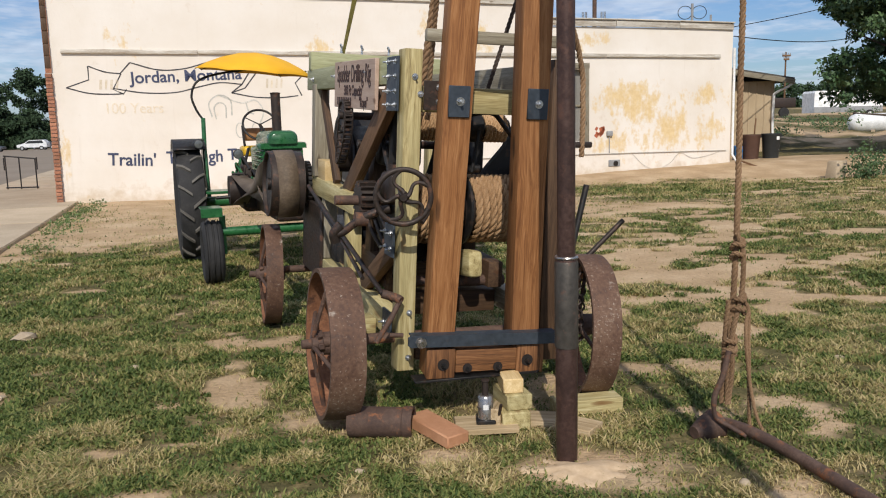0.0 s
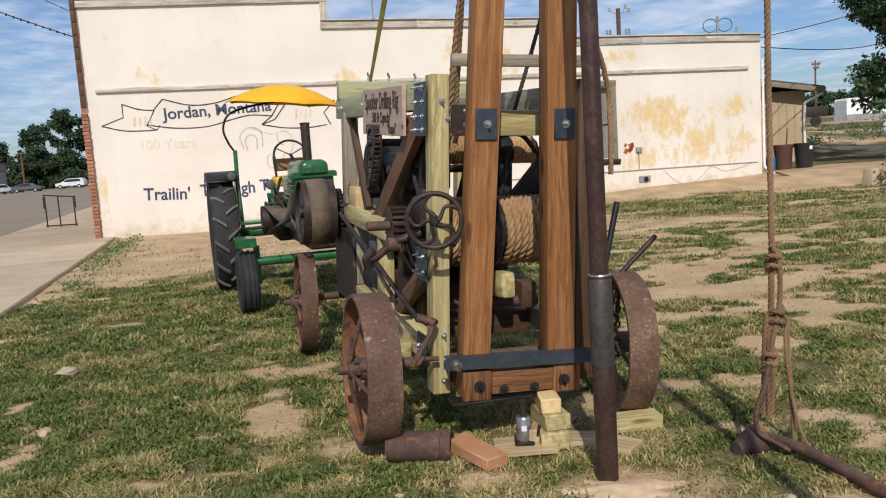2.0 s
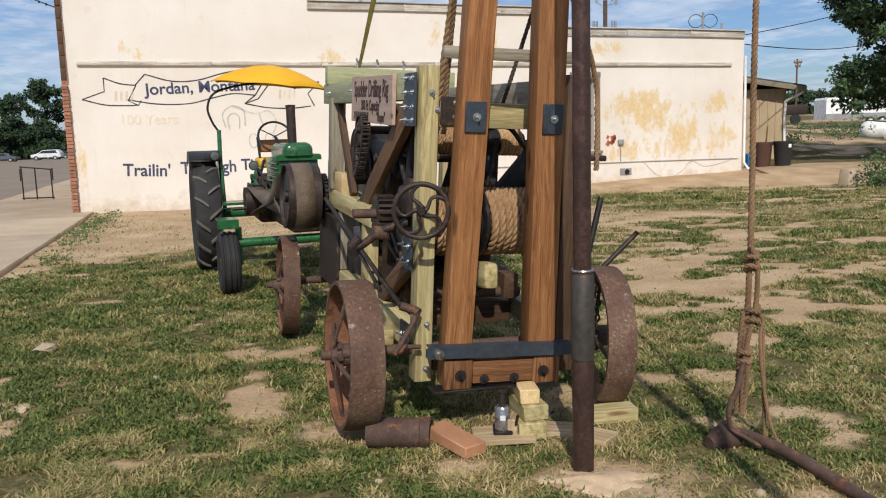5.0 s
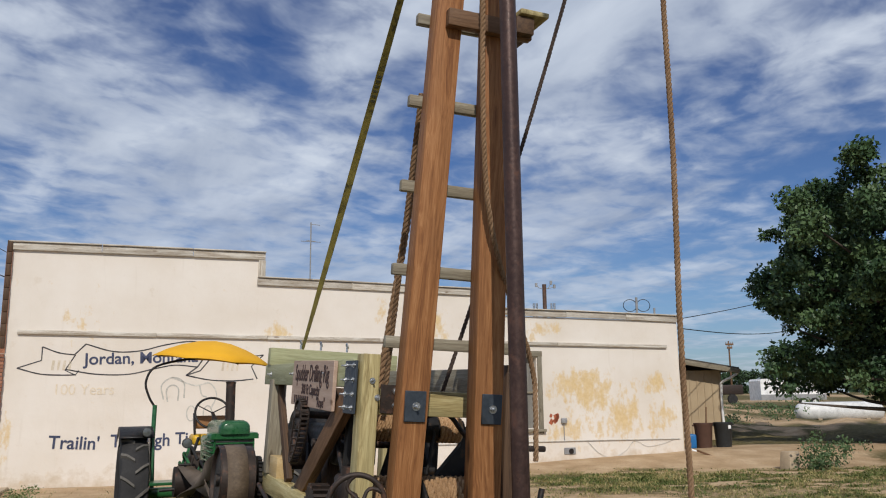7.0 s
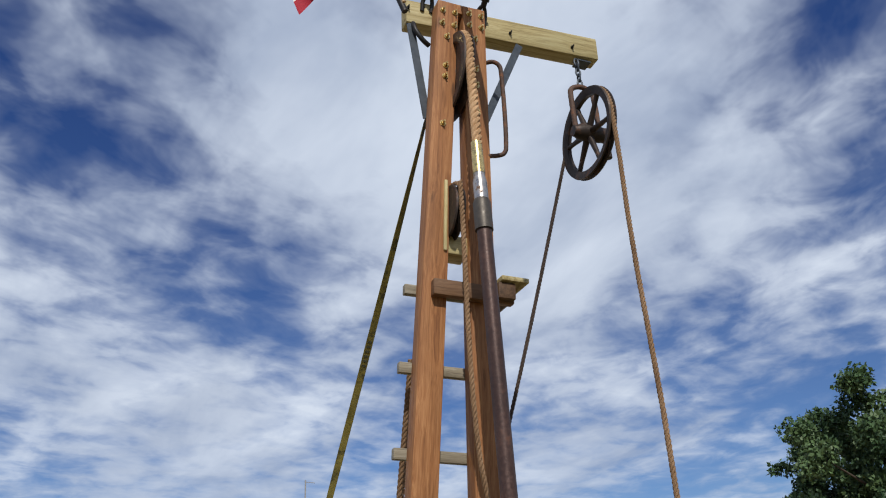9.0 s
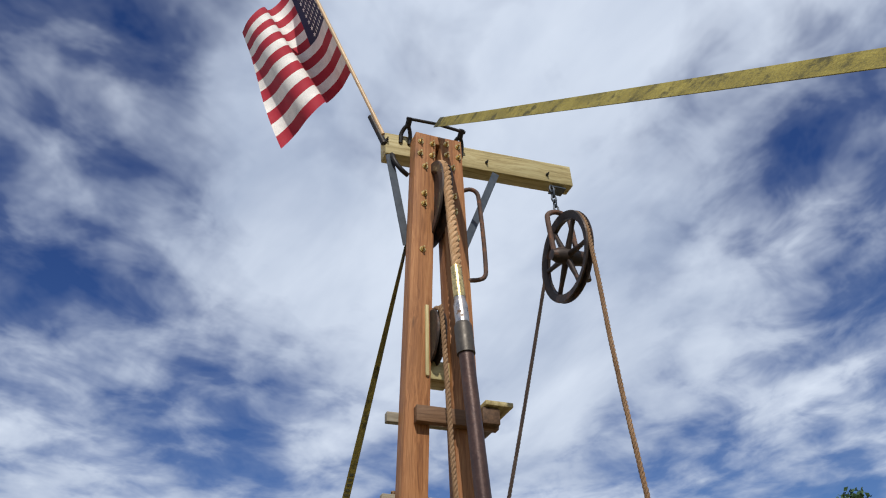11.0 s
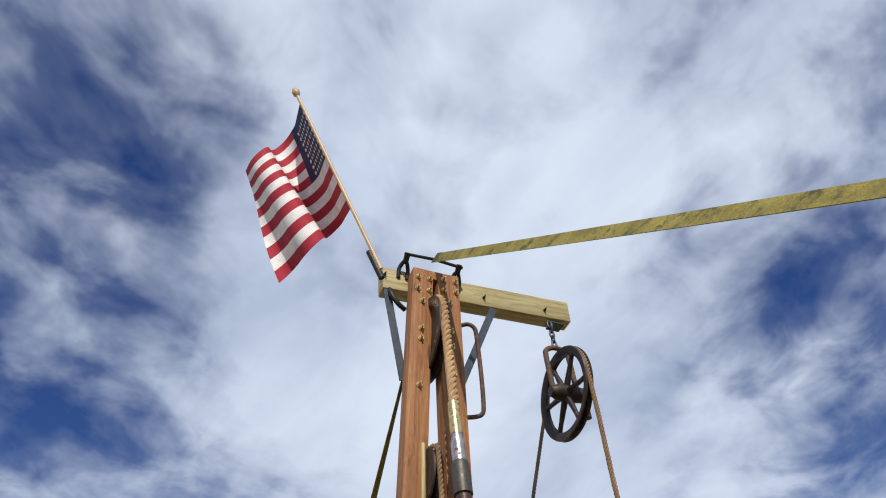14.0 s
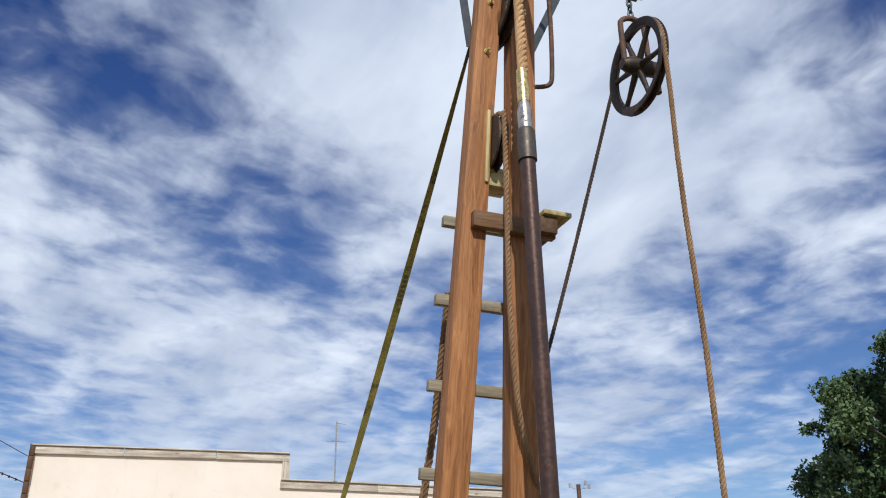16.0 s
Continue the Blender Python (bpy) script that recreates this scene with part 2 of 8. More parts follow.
W_EDGE = wood("peeling_white_board", (0.45, 0.40, 0.33), (0.27, 0.21, 0.15), (0.72, 0.69, 0.62), ring=14, stain=(0.70, 0.67, 0.60), knot=(0.18, 0.12, 0.07))
M_PLATE = material("blue_grey_steel", (0.055, 0.068, 0.085), rough=0.5, metal=0.4, scale=9, bump=0.1, rust=(0.10, 0.075, 0.06), rust_at=0.66)
M_GALV = material("galvanised_bolt", (0.55, 0.56, 0.57), rough=0.3, metal=0.9, scale=40, bump=0.1)
M_RUST = material("rusted_iron", (0.090, 0.054, 0.040), (0.055, 0.033, 0.027), (0.145, 0.092, 0.068), rough=0.75, metal=0.15, scale=9, fine=70, bump=0.5,
                  rust=(0.21, 0.085, 0.038), rust_at=0.60)
M_RIMIN = material("orange_rusted_rim_inside", (0.20, 0.085, 0.042), (0.10, 0.044, 0.026), (0.31, 0.15, 0.08), rough=0.8, scale=6, fine=50, bump=0.5, rust=(0.09, 0.045, 0.03), rust_at=0.58)
M_RIM = material("rusted_wheel_rim", (0.120, 0.064, 0.041), (0.056, 0.030, 0.021), (0.19, 0.118, 0.078), specks=(0.36, 0.30, 0.24), rough=0.72, metal=0.1, scale=5, fine=55, bump=0.6,
                 rust=(0.40, 0.34, 0.28), rust_at=0.67)
M_IRON = material("dark_iron", (0.044, 0.033, 0.028), rough=0.55, metal=0.45, scale=10, fine=60, bump=0.3, rust=(0.095, 0.046, 0.028), rust_at=0.59)
M_BLACK = material("black_steel", (0.020, 0.019, 0.019), rough=0.5, metal=0.3, scale=14, bump=0.15, rust=(0.055, 0.032, 0.022), rust_at=0.60)
M_WORN = material("worn_steel", (0.40, 0.38, 0.36), rough=0.32, metal=0.9, scale=15, bump=0.1, rust=(0.14, 0.08, 0.05), rust_at=0.6)
M_PIPE = material("old_drill_pipe", (0.058, 0.032, 0.026), (0.036, 0.021, 0.018), (0.090, 0.052, 0.042), rough=0.42, metal=0.35, scale=5, fine=60, bump=0.25,
                  rust=(0.105, 0.050, 0.034), rust_at=0.62)
M_PIPE2 = material("dull_steel_sleeve", (0.075, 0.066, 0.056), rough=0.5, metal=0.5, scale=5, bump=0.2, rust=(0.12, 0.06, 0.04), rust_at=0.64)
M_ROPE = material("manila_rope", (0.43, 0.265, 0.14), (0.18, 0.098, 0.045), (0.64, 0.44, 0.26), rough=0.85, scale=4, fine=180, bump=0.6, spec=0.2)
M_ROPE2 = material("weathered_rope", (0.22, 0.135, 0.075), (0.12, 0.07, 0.04), (0.34, 0.22, 0.13), rough=0.88, scale=4, fine=180, bump=0.6, spec=0.2)
M_ROPE3 = material("dark_rope", (0.060, 0.043, 0.036), (0.035, 0.026, 0.022), (0.10, 0.072, 0.055), rough=0.85, scale=6, fine=180, bump=0.5, spec=0.2)
M_STRAP = material("yellow_green_webbing", (0.22, 0.18, 0.045), (0.105, 0.092, 0.03), (0.33, 0.28, 0.075), rough=0.8, scale=7, fine=140, bump=0.3, rust=(0.085, 0.075, 0.03), rust_at=0.57, spec=0.2)
M_STRAPB = material("dark_webbing", (0.075, 0.075, 0.045), rough=0.8, scale=7, fine=140, bump=0.3)
M_BRASS = material("brass_ferrule", (0.62, 0.47, 0.20), rough=0.3, metal=0.9, scale=20, bump=0.1)
M_RUBBER = material("tyre_rubber", (0.024, 0.023, 0.023), (0.015, 0.015, 0.015), (0.045, 0.042, 0.040), rough=0.8, scale=6, bump=0.3, rust=(0.075, 0.065, 0.052), rust_at=0.68)
M_GREEN = material("green_enamel", (0.017, 0.100, 0.030), (0.010, 0.066, 0.022), (0.030, 0.135, 0.044), rough=0.32, scale=5, fine=30, bump=0.05, coat=0.3, rust=(0.03, 0.055, 0.03), rust_at=0.70)
M_YELLOW = material("yellow_paint", (0.60, 0.36, 0.02), rough=0.4, scale=5, bump=0.05)
M_CANVAS = material("yellow_canvas", (0.72, 0.37, 0.012), (0.66, 0.33, 0.010), (0.78, 0.42, 0.02), rough=0.75, scale=3, fine=120, bump=0.1)
M_BELT = material("leather_belt", (0.135, 0.098, 0.066), (0.08, 0.056, 0.036), (0.20, 0.15, 0.105), rough=0.7, scale=5, fine=50, bump=0.2)
M_LEATHER = material("brown_seat_pad", (0.27, 0.135, 0.055), rough=0.6, scale=6, bump=0.2)
M_LUG = material("dusty_rubber", (0.125, 0.115, 0.10), rough=0.85, scale=9, bump=0.3)
M_CURTAIN = material("pale_curtain", (0.20, 0.19, 0.17), rough=0.7, scale=3, bump=0.1, stretch=(4, 1, 0.4))
M_GLASS = material("lamp_glass", (0.10, 0.105, 0.10), rough=0.12, scale=6, bump=0.02, spec=0.8)
M_CHAR = material("charred_wood", (0.018, 0.013, 0.011), rough=0.85, scale=20, bump=0.3)
M_INK = material("dark_sign_ink", (0.045, 0.022, 0.020), rough=0.7, scale=20, bump=0.05)
M_BLUEINK = material("navy_wall_paint", (0.045, 0.055, 0.105), (0.035, 0.043, 0.085), (0.11, 0.12, 0.18), rough=0.8, scale=12, bump=0.1)
M_LINE = material("black_line_paint", (0.040, 0.038, 0.042), (0.025, 0.025, 0.03), (0.13, 0.12, 0.12), rough=0.8, scale=12, bump=0.1)
M_FADED = material("faded_ochre_paint", (0.66, 0.57, 0.44), (0.60, 0.50, 0.36), (0.74, 0.67, 0.57), rough=0.85, scale=10, bump=0.1)
M_FADED2 = material("faded_grey_paint", (0.50, 0.48, 0.43), (0.40, 0.39, 0.36), (0.64, 0.61, 0.55), rough=0.85, scale=10, bump=0.1)
M_BRICK = material("red_brick", (0.33, 0.145, 0.085), (0.22, 0.09, 0.055), (0.44, 0.23, 0.14), rough=0.85, scale=12, bump=0.5, vary=0.25)
M_MORTAR = material("mortar", (0.42, 0.36, 0.29), rough=0.9, scale=12, bump=0.4)
M_CONC = material("concrete", (0.44, 0.345, 0.235), (0.34, 0.26, 0.17), (0.54, 0.435, 0.31), rough=0.85, scale=1.1, fine=35, bump=0.25)
M_ASPH = material("asphalt", (0.265, 0.208, 0.150), (0.225, 0.174, 0.124), (0.31, 0.248, 0.184), rough=0.88, scale=0.25, fine=45, bump=0.3)
M_SAND = material("sandy_bank", (0.47, 0.335, 0.205), (0.36, 0.25, 0.145), (0.57, 0.425, 0.275), rough=0.95, scale=0.8, fine=25, bump=0.5)
M_WHITE = material("white_paint", (0.78, 0.78, 0.76), rough=0.4, scale=4, bump=0.05, rust=(0.5, 0.47, 0.42), rust_at=0.72)
M_GREYP = material("grey_paint", (0.28, 0.28, 0.28), rough=0.5, scale=4, bump=0.05)
M_TAN = material("tan_siding", (0.43, 0.33, 0.21), (0.37, 0.28, 0.175), (0.48, 0.38, 0.25), rough=0.75, scale=2, bump=0.15)
M_SHINGLE = material("dark_shingles", (0.085, 0.075, 0.065), rough=0.9, scale=7, bump=0.5)
M_BINB = material("brown_plastic", (0.085, 0.045, 0.032), rough=0.5, scale=5, bump=0.05)
M_BINK = material("black_plastic", (0.022, 0.024, 0.025), rough=0.45, scale=5, bump=0.05)
M_BLUE = material("blue_plastic", (0.02, 0.16, 0.42), rough=0.45, scale=5, bump=0.05)
M_CARW = material("white_car_paint", (0.74, 0.75, 0.76), rough=0.25, scale=2, bump=0.0, coat=0.5)
M_CARG = material("grey_car_paint", (0.085, 0.095, 0.115), rough=0.25, scale=2, bump=0.0, coat=0.5)
M_CARS = material("silver_car_paint", (0.42, 0.43, 0.44), rough=0.25, metal=0.3, scale=2, bump=0.0, coat=0.5)
M_WIN = material("dark_window_glass", (0.022, 0.026, 0.030), rough=0.08, scale=2, bump=0.0, spec=0.7)
M_RED = material("flag_red", (0.33, 0.014, 0.030), (0.29, 0.011, 0.024), (0.38, 0.022, 0.04), rough=0.8, scale=6, fine=200, bump=0.15)
M_FWHITE = material("flag_white", (0.76, 0.74, 0.71), rough=0.8, scale=6, fine=200, bump=0.15, vary=0.0)
M_FBLUE = material("flag_blue", (0.012, 0.018, 0.065), rough=0.8, scale=6, fine=200, bump=0.15)
M_POLEW = material("varnished_flag_pole", (0.52, 0.36, 0.20), rough=0.4, scale=9, bump=0.05, stretch=(1, 1, 0.2))
M_CLAY = material("reddish_wood_block", (0.47, 0.23, 0.12), (0.40, 0.19, 0.095), (0.54, 0.29, 0.16), rough=0.75, scale=8, bump=0.2)
M_LEAF = [material("leaf_%s" % w, c, tuple(x * 0.7 for x in c), tuple(x * 1.4 for x in c), rough=0.55, scale=3, bump=0.1, spec=0.35, vary=0.0)
          for w, c in (("deep", (0.033, 0.069, 0.027)), ("mid", (0.051, 0.098, 0.036)), ("light", (0.080, 0.132, 0.050)))]
M_WEED = material("weed_leaf", (0.10, 0.150, 0.042), (0.06, 0.10, 0.028), (0.16, 0.21, 0.065), rough=0.6, scale=3, bump=0.1)
M_BARK = material("bark", (0.085, 0.065, 0.05), rough=0.95, scale=7, bump=0.8, stretch=(1, 1, 0.25))
M_FARLEAF = material("far_foliage", (0.030, 0.058, 0.024), (0.016, 0.034, 0.014), (0.055, 0.092, 0.038), rough=0.8, scale=0.8, fine=5, bump=0.5)

# ---- building helpers ----
UP = Vector((0, 0, 1))


def axes(d, up=UP):
    """A turn whose x runs along d and whose z lies nearest to up."""
    x = Vector(d).normalized()
    y = Vector(up).cross(x)
    if y.length < 1e-4:
        y = Vector((0, 1, 0)).cross(x)
        if y.length < 1e-4:
            y = Vector((1, 0, 0)).cross(x)
    y.normalize()
    z = x.cross(y)
    return Matrix((x, y, z)).transposed().to_4x4()


def smooth(me, angle=40):
    me.shade_smooth()
    bm = bmesh.new()
    bm.from_mesh(me)
    lim = radians(angle)
    for e in bm.edges:
        if len(e.link_faces) == 2 and e.calc_face_angle(0) > lim:
            e.smooth = False
    bm.to_mesh(me)
    bm.free()


def mesh_of(name, bm, mats, soft=40):
    me = bpy.data.meshes.new(name)
    bmesh.ops.recalc_face_normals(bm, faces=bm.faces)
    bm.to_mesh(me)
    bm.free()
    for m in (mats if isinstance(mats, (list, tuple)) else [mats]):
        me.materials.append(m)
    if soft:
        smooth(me, soft)
    return me


def part(name, bm, mat, parent, label="", m=None, soft=40):
    ob = new(name, mesh_of(name, bm, mat, soft) if not isinstance(bm, bpy.types.Mesh) else bm)
    ob.parent = parent
    if m is not None:
        ob.matrix_basis = m
    return tagged(ob, label) if label else ob


def thing(name, label, category, m=None, group="", kind=""):
    ob = new(name)
    ob.empty_display_size = 0.1
    if m is not None:
        ob.matrix_basis = m
    return tagged(ob, label, category, group, kind)


def solo(name, bm, mat, label, category, m=None, group="", kind="", soft=40):
    ob = new(name, mesh_of(name, bm, mat, soft))
    if m is not None:
        ob.matrix_basis = m
    return tagged(ob, label, category, group, kind)


def box(bm, size, m=None, bevel=0.0, seg=1):
    g = bmesh.ops.create_cube(bm, size=1.0, matrix=Matrix.Diagonal((*size, 1)))
    vs = g["verts"]
    if bevel > 0:
        es = list({e for v in vs for e in v.link_edges})
        r = bmesh.ops.bevel(bm, geom=es, offset=bevel, segments=seg, affect="EDGES", profile=0.5)
        vs = list({v for f in r["faces"] for v in f.verts} | {v for v in vs if v.is_valid})
    if m is not None:
        bmesh.ops.transform(bm, matrix=m, verts=vs)
    return vs


def cyl(bm, p0, p1, r0, r1=None, seg=16, caps=True, bevel=0):
    p0, p1 = Vector(p0), Vector(p1)
    d = p1 - p0
    m = Matrix.Translation((p0 + p1) / 2) @ axes(d) @ Matrix.Rotation(radians(90), 4, "Y")
    g = bmesh.ops.create_cone(bm, cap_ends=caps, cap_tris=False, segments=seg, radius1=r0, radius2=r0 if r1 is None else r1, depth=d.length, matrix=m)
    return g["verts"]


def ring_frames(path):
    ps = [Vector(p) for p in path]
    out, up = [], UP
    for i, p in enumerate(ps):
        d = (ps[min(i + 1, len(ps) - 1)] - ps[max(i - 1, 0)]).normalized()
        s = up.cross(d)
        if s.length < 0.05:
            s = Vector((1, 0, 0)).cross(d)
            if s.length < 0.05:
                s = Vector((0, 1, 0)).cross(d)
        s.normalize()
        u = d.cross(s)
        up = u
        out.append((p, s, u))
    return out


def tube(bm, path, r, seg=8, closed=False):
    """A round bar along a path; r may be a list."""
    fr = ring_frames(path)
    rings = []
    for i, (p, s, u) in enumerate(fr):
        rr = r[i] if isinstance(r, (list, tuple)) else r
        rings.append([bm.verts.new(p + (s * math.cos(a) + u * math.sin(a)) * rr) for a in (2 * math.pi * k / seg for k in range(seg))])
    n = len(rings)
    for i in range(n if closed else n - 1):
        a, b = rings[i], rings[(i + 1) % n]
        for k in range(seg):
            bm.faces.new((a[k], a[(k + 1) % seg], b[(k + 1) % seg], b[k]))
    if not closed:
        bm.faces.new(rings[0][::-1])
        bm.faces.new(rings[-1])


def hoop(bm, centre, axis, radius, r, seg=40, sides=10, start=0.0, end=360.0):
    m = Matrix.Translation(centre) @ axes(axis)
    full = abs(end - start) >= 359.9
    k = seg if full else seg + 1
    pts = [m @ Vector((0, radius * math.cos(a), radius * math.sin(a))) for a in (radians(start + (end - start) * i / seg) for i in range(k))]
    tube(bm, pts, r, sides, closed=full)


def lathe(bm, profile, m=None, seg=40, closed=False):
    """Turns (along x, radius) pairs round the x axis."""
    m = m or Matrix()
    rings = [[bm.verts.new(m @ Vector((x, r * math.cos(2 * math.pi * k / seg), r * math.sin(2 * math.pi * k / seg)))) for k in range(seg)] for x, r in profile]
    n = len(rings)
    for i in range(n if closed else n - 1):
        a, b = rings[i], rings[(i + 1) % n]
        for k in range(seg):
            bm.faces.new((a[k], b[k], b[(k + 1) % seg], a[(k + 1) % seg]))
    return rings


def extrude(bm, pts, depth, m=None):
    """A plate: the outline pts (x, z) with thickness depth along y."""
    m = m or Matrix()
    a = [bm.verts.new(m @ Vector((x, 0, z))) for x, z in pts]
    b = [bm.verts.new(m @ Vector((x, depth, z))) for x, z in pts]
    bm.faces.new(a)
    bm.faces.new(b[::-1])
    for i in range(len(pts)):
        j = (i + 1) % len(pts)
        bm.faces.new((a[i], a[j], b[j], b[i]))


def beam(name, parent, p0, p1, w, h, mat, label="", up=UP, bevel=0.006, wonk=0.0):
    """A squared timber or bar with its grain along its own x: w across, h along up."""
    p0, p1 = Vector(p0), Vector(p1)
    bm = bmesh.new()
    box(bm, ((p1 - p0).length, w, h), bevel=bevel, seg=2 if bevel > 0.004 else 1)
    if wonk:
        for v in bm.verts:
            v.co += noise.noise_vector(v.co * 3 + p0 * 7) * wonk
    return part(name, bm, mat, parent, label, Matrix.Translation((p0 + p1) / 2) @ axes(p1 - p0, up))


def rope_mesh(bm, path, r, pitch=0.09, strands=3, sides=6, step=None):
    """Laid rope: strands twisted round the path."""
    ps = [Vector(p) for p in path]
    dense, step = [ps[0]], step or pitch / 8
    for a, b in zip(ps, ps[1:]):
        k = max(1, int((b - a).length / step))
        dense += [a.lerp(b, (i + 1) / k) for i in range(k)]
    fr = ring_frames(dense)
    for s in range(strands):
        pts, run = [], 0.0
        for i, (p, sd, u) in enumerate(fr):
            if i:
                run += (p - fr[i - 1][0]).length
            a = 2 * math.pi * (run / pitch + s / strands)
            pts.append(p + (sd * math.cos(a) + u * math.sin(a)) * r * 0.52)
        tube(bm, pts, r * 0.56, sides)


def curve_pts(pts, k=8):
    """A smooth line through the points."""
    ps = [Vector(p) for p in pts]
    ps = [ps[0] * 2 - ps[1]] + ps + [ps[-1] * 2 - ps[-2]]
    out = []
    for i in range(1, len(ps) - 2):
        a, b, c, d = ps[i - 1:i + 3]
        for j in range(k):
            t = j / k
            out.append(0.5 * ((2 * b) + (c - a) * t + (2 * a - 5 * b + 4 * c - d) * t * t + (3 * b - a - 3 * c + d) * t ** 3))
    return out + [ps[-2]]


def bolt(name, parent, p, d, r=0.016, mat=None, washer=True):
    """A hex bolt end with nut and washer standing out of p along d."""
    bm = bmesh.new()
    p, d = Vector(p), Vector(d).normalized()
    if washer:
        cyl(bm, p, p + d * 0.004, r * 1.5, seg=16)
    cyl(bm, p + d * 0.003, p + d * (0.003 + r * 0.9), r, seg=6)
    cyl(bm, p + d * 0.01, p + d * (0.018 + r * 1.2), r * 0.5, seg=10)
    return part(name, bm, mat or M_GALV, parent, soft=30)


def letters(text, size, mat, parent, m, name="lettering", label="", depth=0.002, squeeze=1.0, bold=0.0, align="LEFT"):
    cu = bpy.data.curves.new("text", "FONT")
    cu.body, cu.size, cu.extrude, cu.offset = text, size, depth, bold
    cu.align_x = align
    tmp = new("text", cu)
    me = bpy.data.meshes.new_from_object(tmp.evaluated_get(bpy.context.evaluated_depsgraph_get()))
    bpy.data.objects.remove(tmp)
    me.transform(Matrix.Diagonal((squeeze, 1, 1, 1)))
    me.materials.clear()
    me.materials.append(mat)
    return part(name, me, mat, parent, label, m)


FACE_Y = pose(0, 0, 0, 90, 0, 0)      # lays lettering upright, facing -y


def value_noise(x, y, seed=0):
    """Smooth random field in numpy, about 0 to 1."""
    rs = np.random.RandomState(seed)
    g = rs.rand(257, 257)
    xi, yi = np.floor(x).astype(int), np.floor(y).astype(int)
    fx, fy = x - xi, y - yi
    fx, fy = fx * fx * (3 - 2 * fx), fy * fy * (3 - 2 * fy)
    a, b = g[xi % 257, yi % 257], g[(xi + 1) % 257, yi % 257]
    c, d = g[xi % 257, (yi + 1) % 257], g[(xi + 1) % 257, (yi + 1) % 257]
    return (a * (1 - fx) + b * fx) * (1 - fy) + (c * (1 - fx) + d * fx) * fy


def fractal(x, y, seed=0, octaves=4):
    s, k, tot = 0, 1.0, 0
    for o in range(octaves):
        s = s + value_noise(x * 2 ** o + 31.7 * o, y * 2 ** o + 11.3 * o, seed + o) * k
        tot, k = tot + k, k * 0.55
    return s / tot


def sstep(a, b, x):
    t = np.clip((x - a) / (b - a), 0, 1)
    return t * t * (3 - 2 * t)


# ---- the ground ----
WALL_A = radians(19.14)               # the long white wall runs up to the right by this angle
WALL_O = Vector((-7.95, 17.41, 0))
WALL_L = 16.83
WALL_M = pose(*WALL_O, 0, 0, 19.14)


def wall_st(x, y):
    """Along the wall, and out from it towards the viewer."""
    dx, dy = x - WALL_O.x, y - WALL_O.y
    return dx * math.cos(WALL_A) + dy * math.sin(WALL_A), dx * math.sin(WALL_A) - dy * math.cos(WALL_A)


def ground_z(x, y):
    s, o = wall_st(x, y)
    z = (fractal(x * 0.7 + 50, y * 0.7 + 50, 3, 4) - 0.5) * 0.05
    z = z * sstep(2, 4, np.hypot(x, y)) - 0.03 * sstep(10, 17, y) * sstep(-6, -4, x)
    right = sstep(7.0, 10.5, x)
    bank = sstep(19.5, 23.5, y - 0.12 * (x - 8)) * right * 0.30
    hill = np.clip((y - 27) / 33, 0, 1) * 0.85 + np.clip((y - 60) / 90, 0, 1) * 1.6
    hill = hill * sstep(8, 14, x)
    foot = sstep(3.0, 0.0, o) * sstep(7, 16.5, s) * 0.22 * sstep(19.5, 16.5, s)
    street = sstep(-7.0, -7.6, x + 0.2936 * (y - 7.79)) * -0.5 - sstep(-8, -10, x) * sstep(28, 125, y) * (1.5 + 0.085 * np.clip(-60 - x, -8, 24))
    rough = (fractal(x * 0.55 + 5, y * 0.40 + 8, 15, 4) - 0.42) * 0.75 * sstep(10.8, 13.0, x) * sstep(26.5, 31, y) * sstep(75, 50, y)
    return z + bank + hill + foot + street + rough


def cover_of(x, y):
    """Grass cover, 0 to 1: thick in places, bare where the earth is trodden."""
    f = fractal(x * 1.5 + 20, y * 1.9 + 40, 11, 5)
    g = fractal(x * 0.33 + 70, y * 0.5 + 10, 23, 3)
    h = fractal(x * 3.6 + 9, y * 4.2 + 3, 31, 4)
    s, o = wall_st(x, y)
    c = sstep(0.41, 0.52, f * 0.46 + g * 0.24 + h * 0.30 + 0.035 - 0.002 * np.clip(x, -1.5, 3) - 0.001 * np.clip(y - 5, 0, 12))
    c = c * (1 - sstep(3.2, 1.2, o) * 0.9)
    c = c * (1 - 0.82 * sstep(7.8, 5.8, o + 1.6 * (f - 0.5)) * sstep(11.5, 8.5, s))
    c = c * (1 - 0.9 * np.exp(-(((x - 0.55) / 0.42) ** 2 + ((y - 3.45) / 0.22) ** 2)))
    c = c * (1 - 0.6 * np.exp(-(((x - 0.35) / 0.6) ** 2 + ((y - 4.4) / 0.6) ** 2)))
    c = c * (1 - 0.42 * np.exp(-((x - 1.5) / 0.7) ** 2 - ((y - 3.6) / 0.8) ** 2))
    band = np.exp(-((y - 13.2 - 0.25 * x) / 1.2) ** 2) * sstep(0.5, 3, x)
    c = c * (1 - 0.6 * band * sstep(0.35, 0.5, f))
    c = c * (1 - sstep(18.5, 20.5, y - 0.12 * (x - 8)) * sstep(6, 8, x) * sstep(13.5, 11.5, x))
    lft = np.exp(-(((x + 4.5) / 2.2) ** 2 + ((y - 12.0) / 1.4) ** 2))
    c = c * (1 - 0.8 * lft)
    # hollow behind the bank: grass, its dense dark strip also painting the tree's shadow
    c = np.maximum(c, sstep(9.2, 10.2, x) * sstep(24.6, 25.4, y) * (0.9 * sstep(31, 29, y) + 0.75 * sstep(0.42, 0.5, f)))
    return np.clip(c, 0, 1)


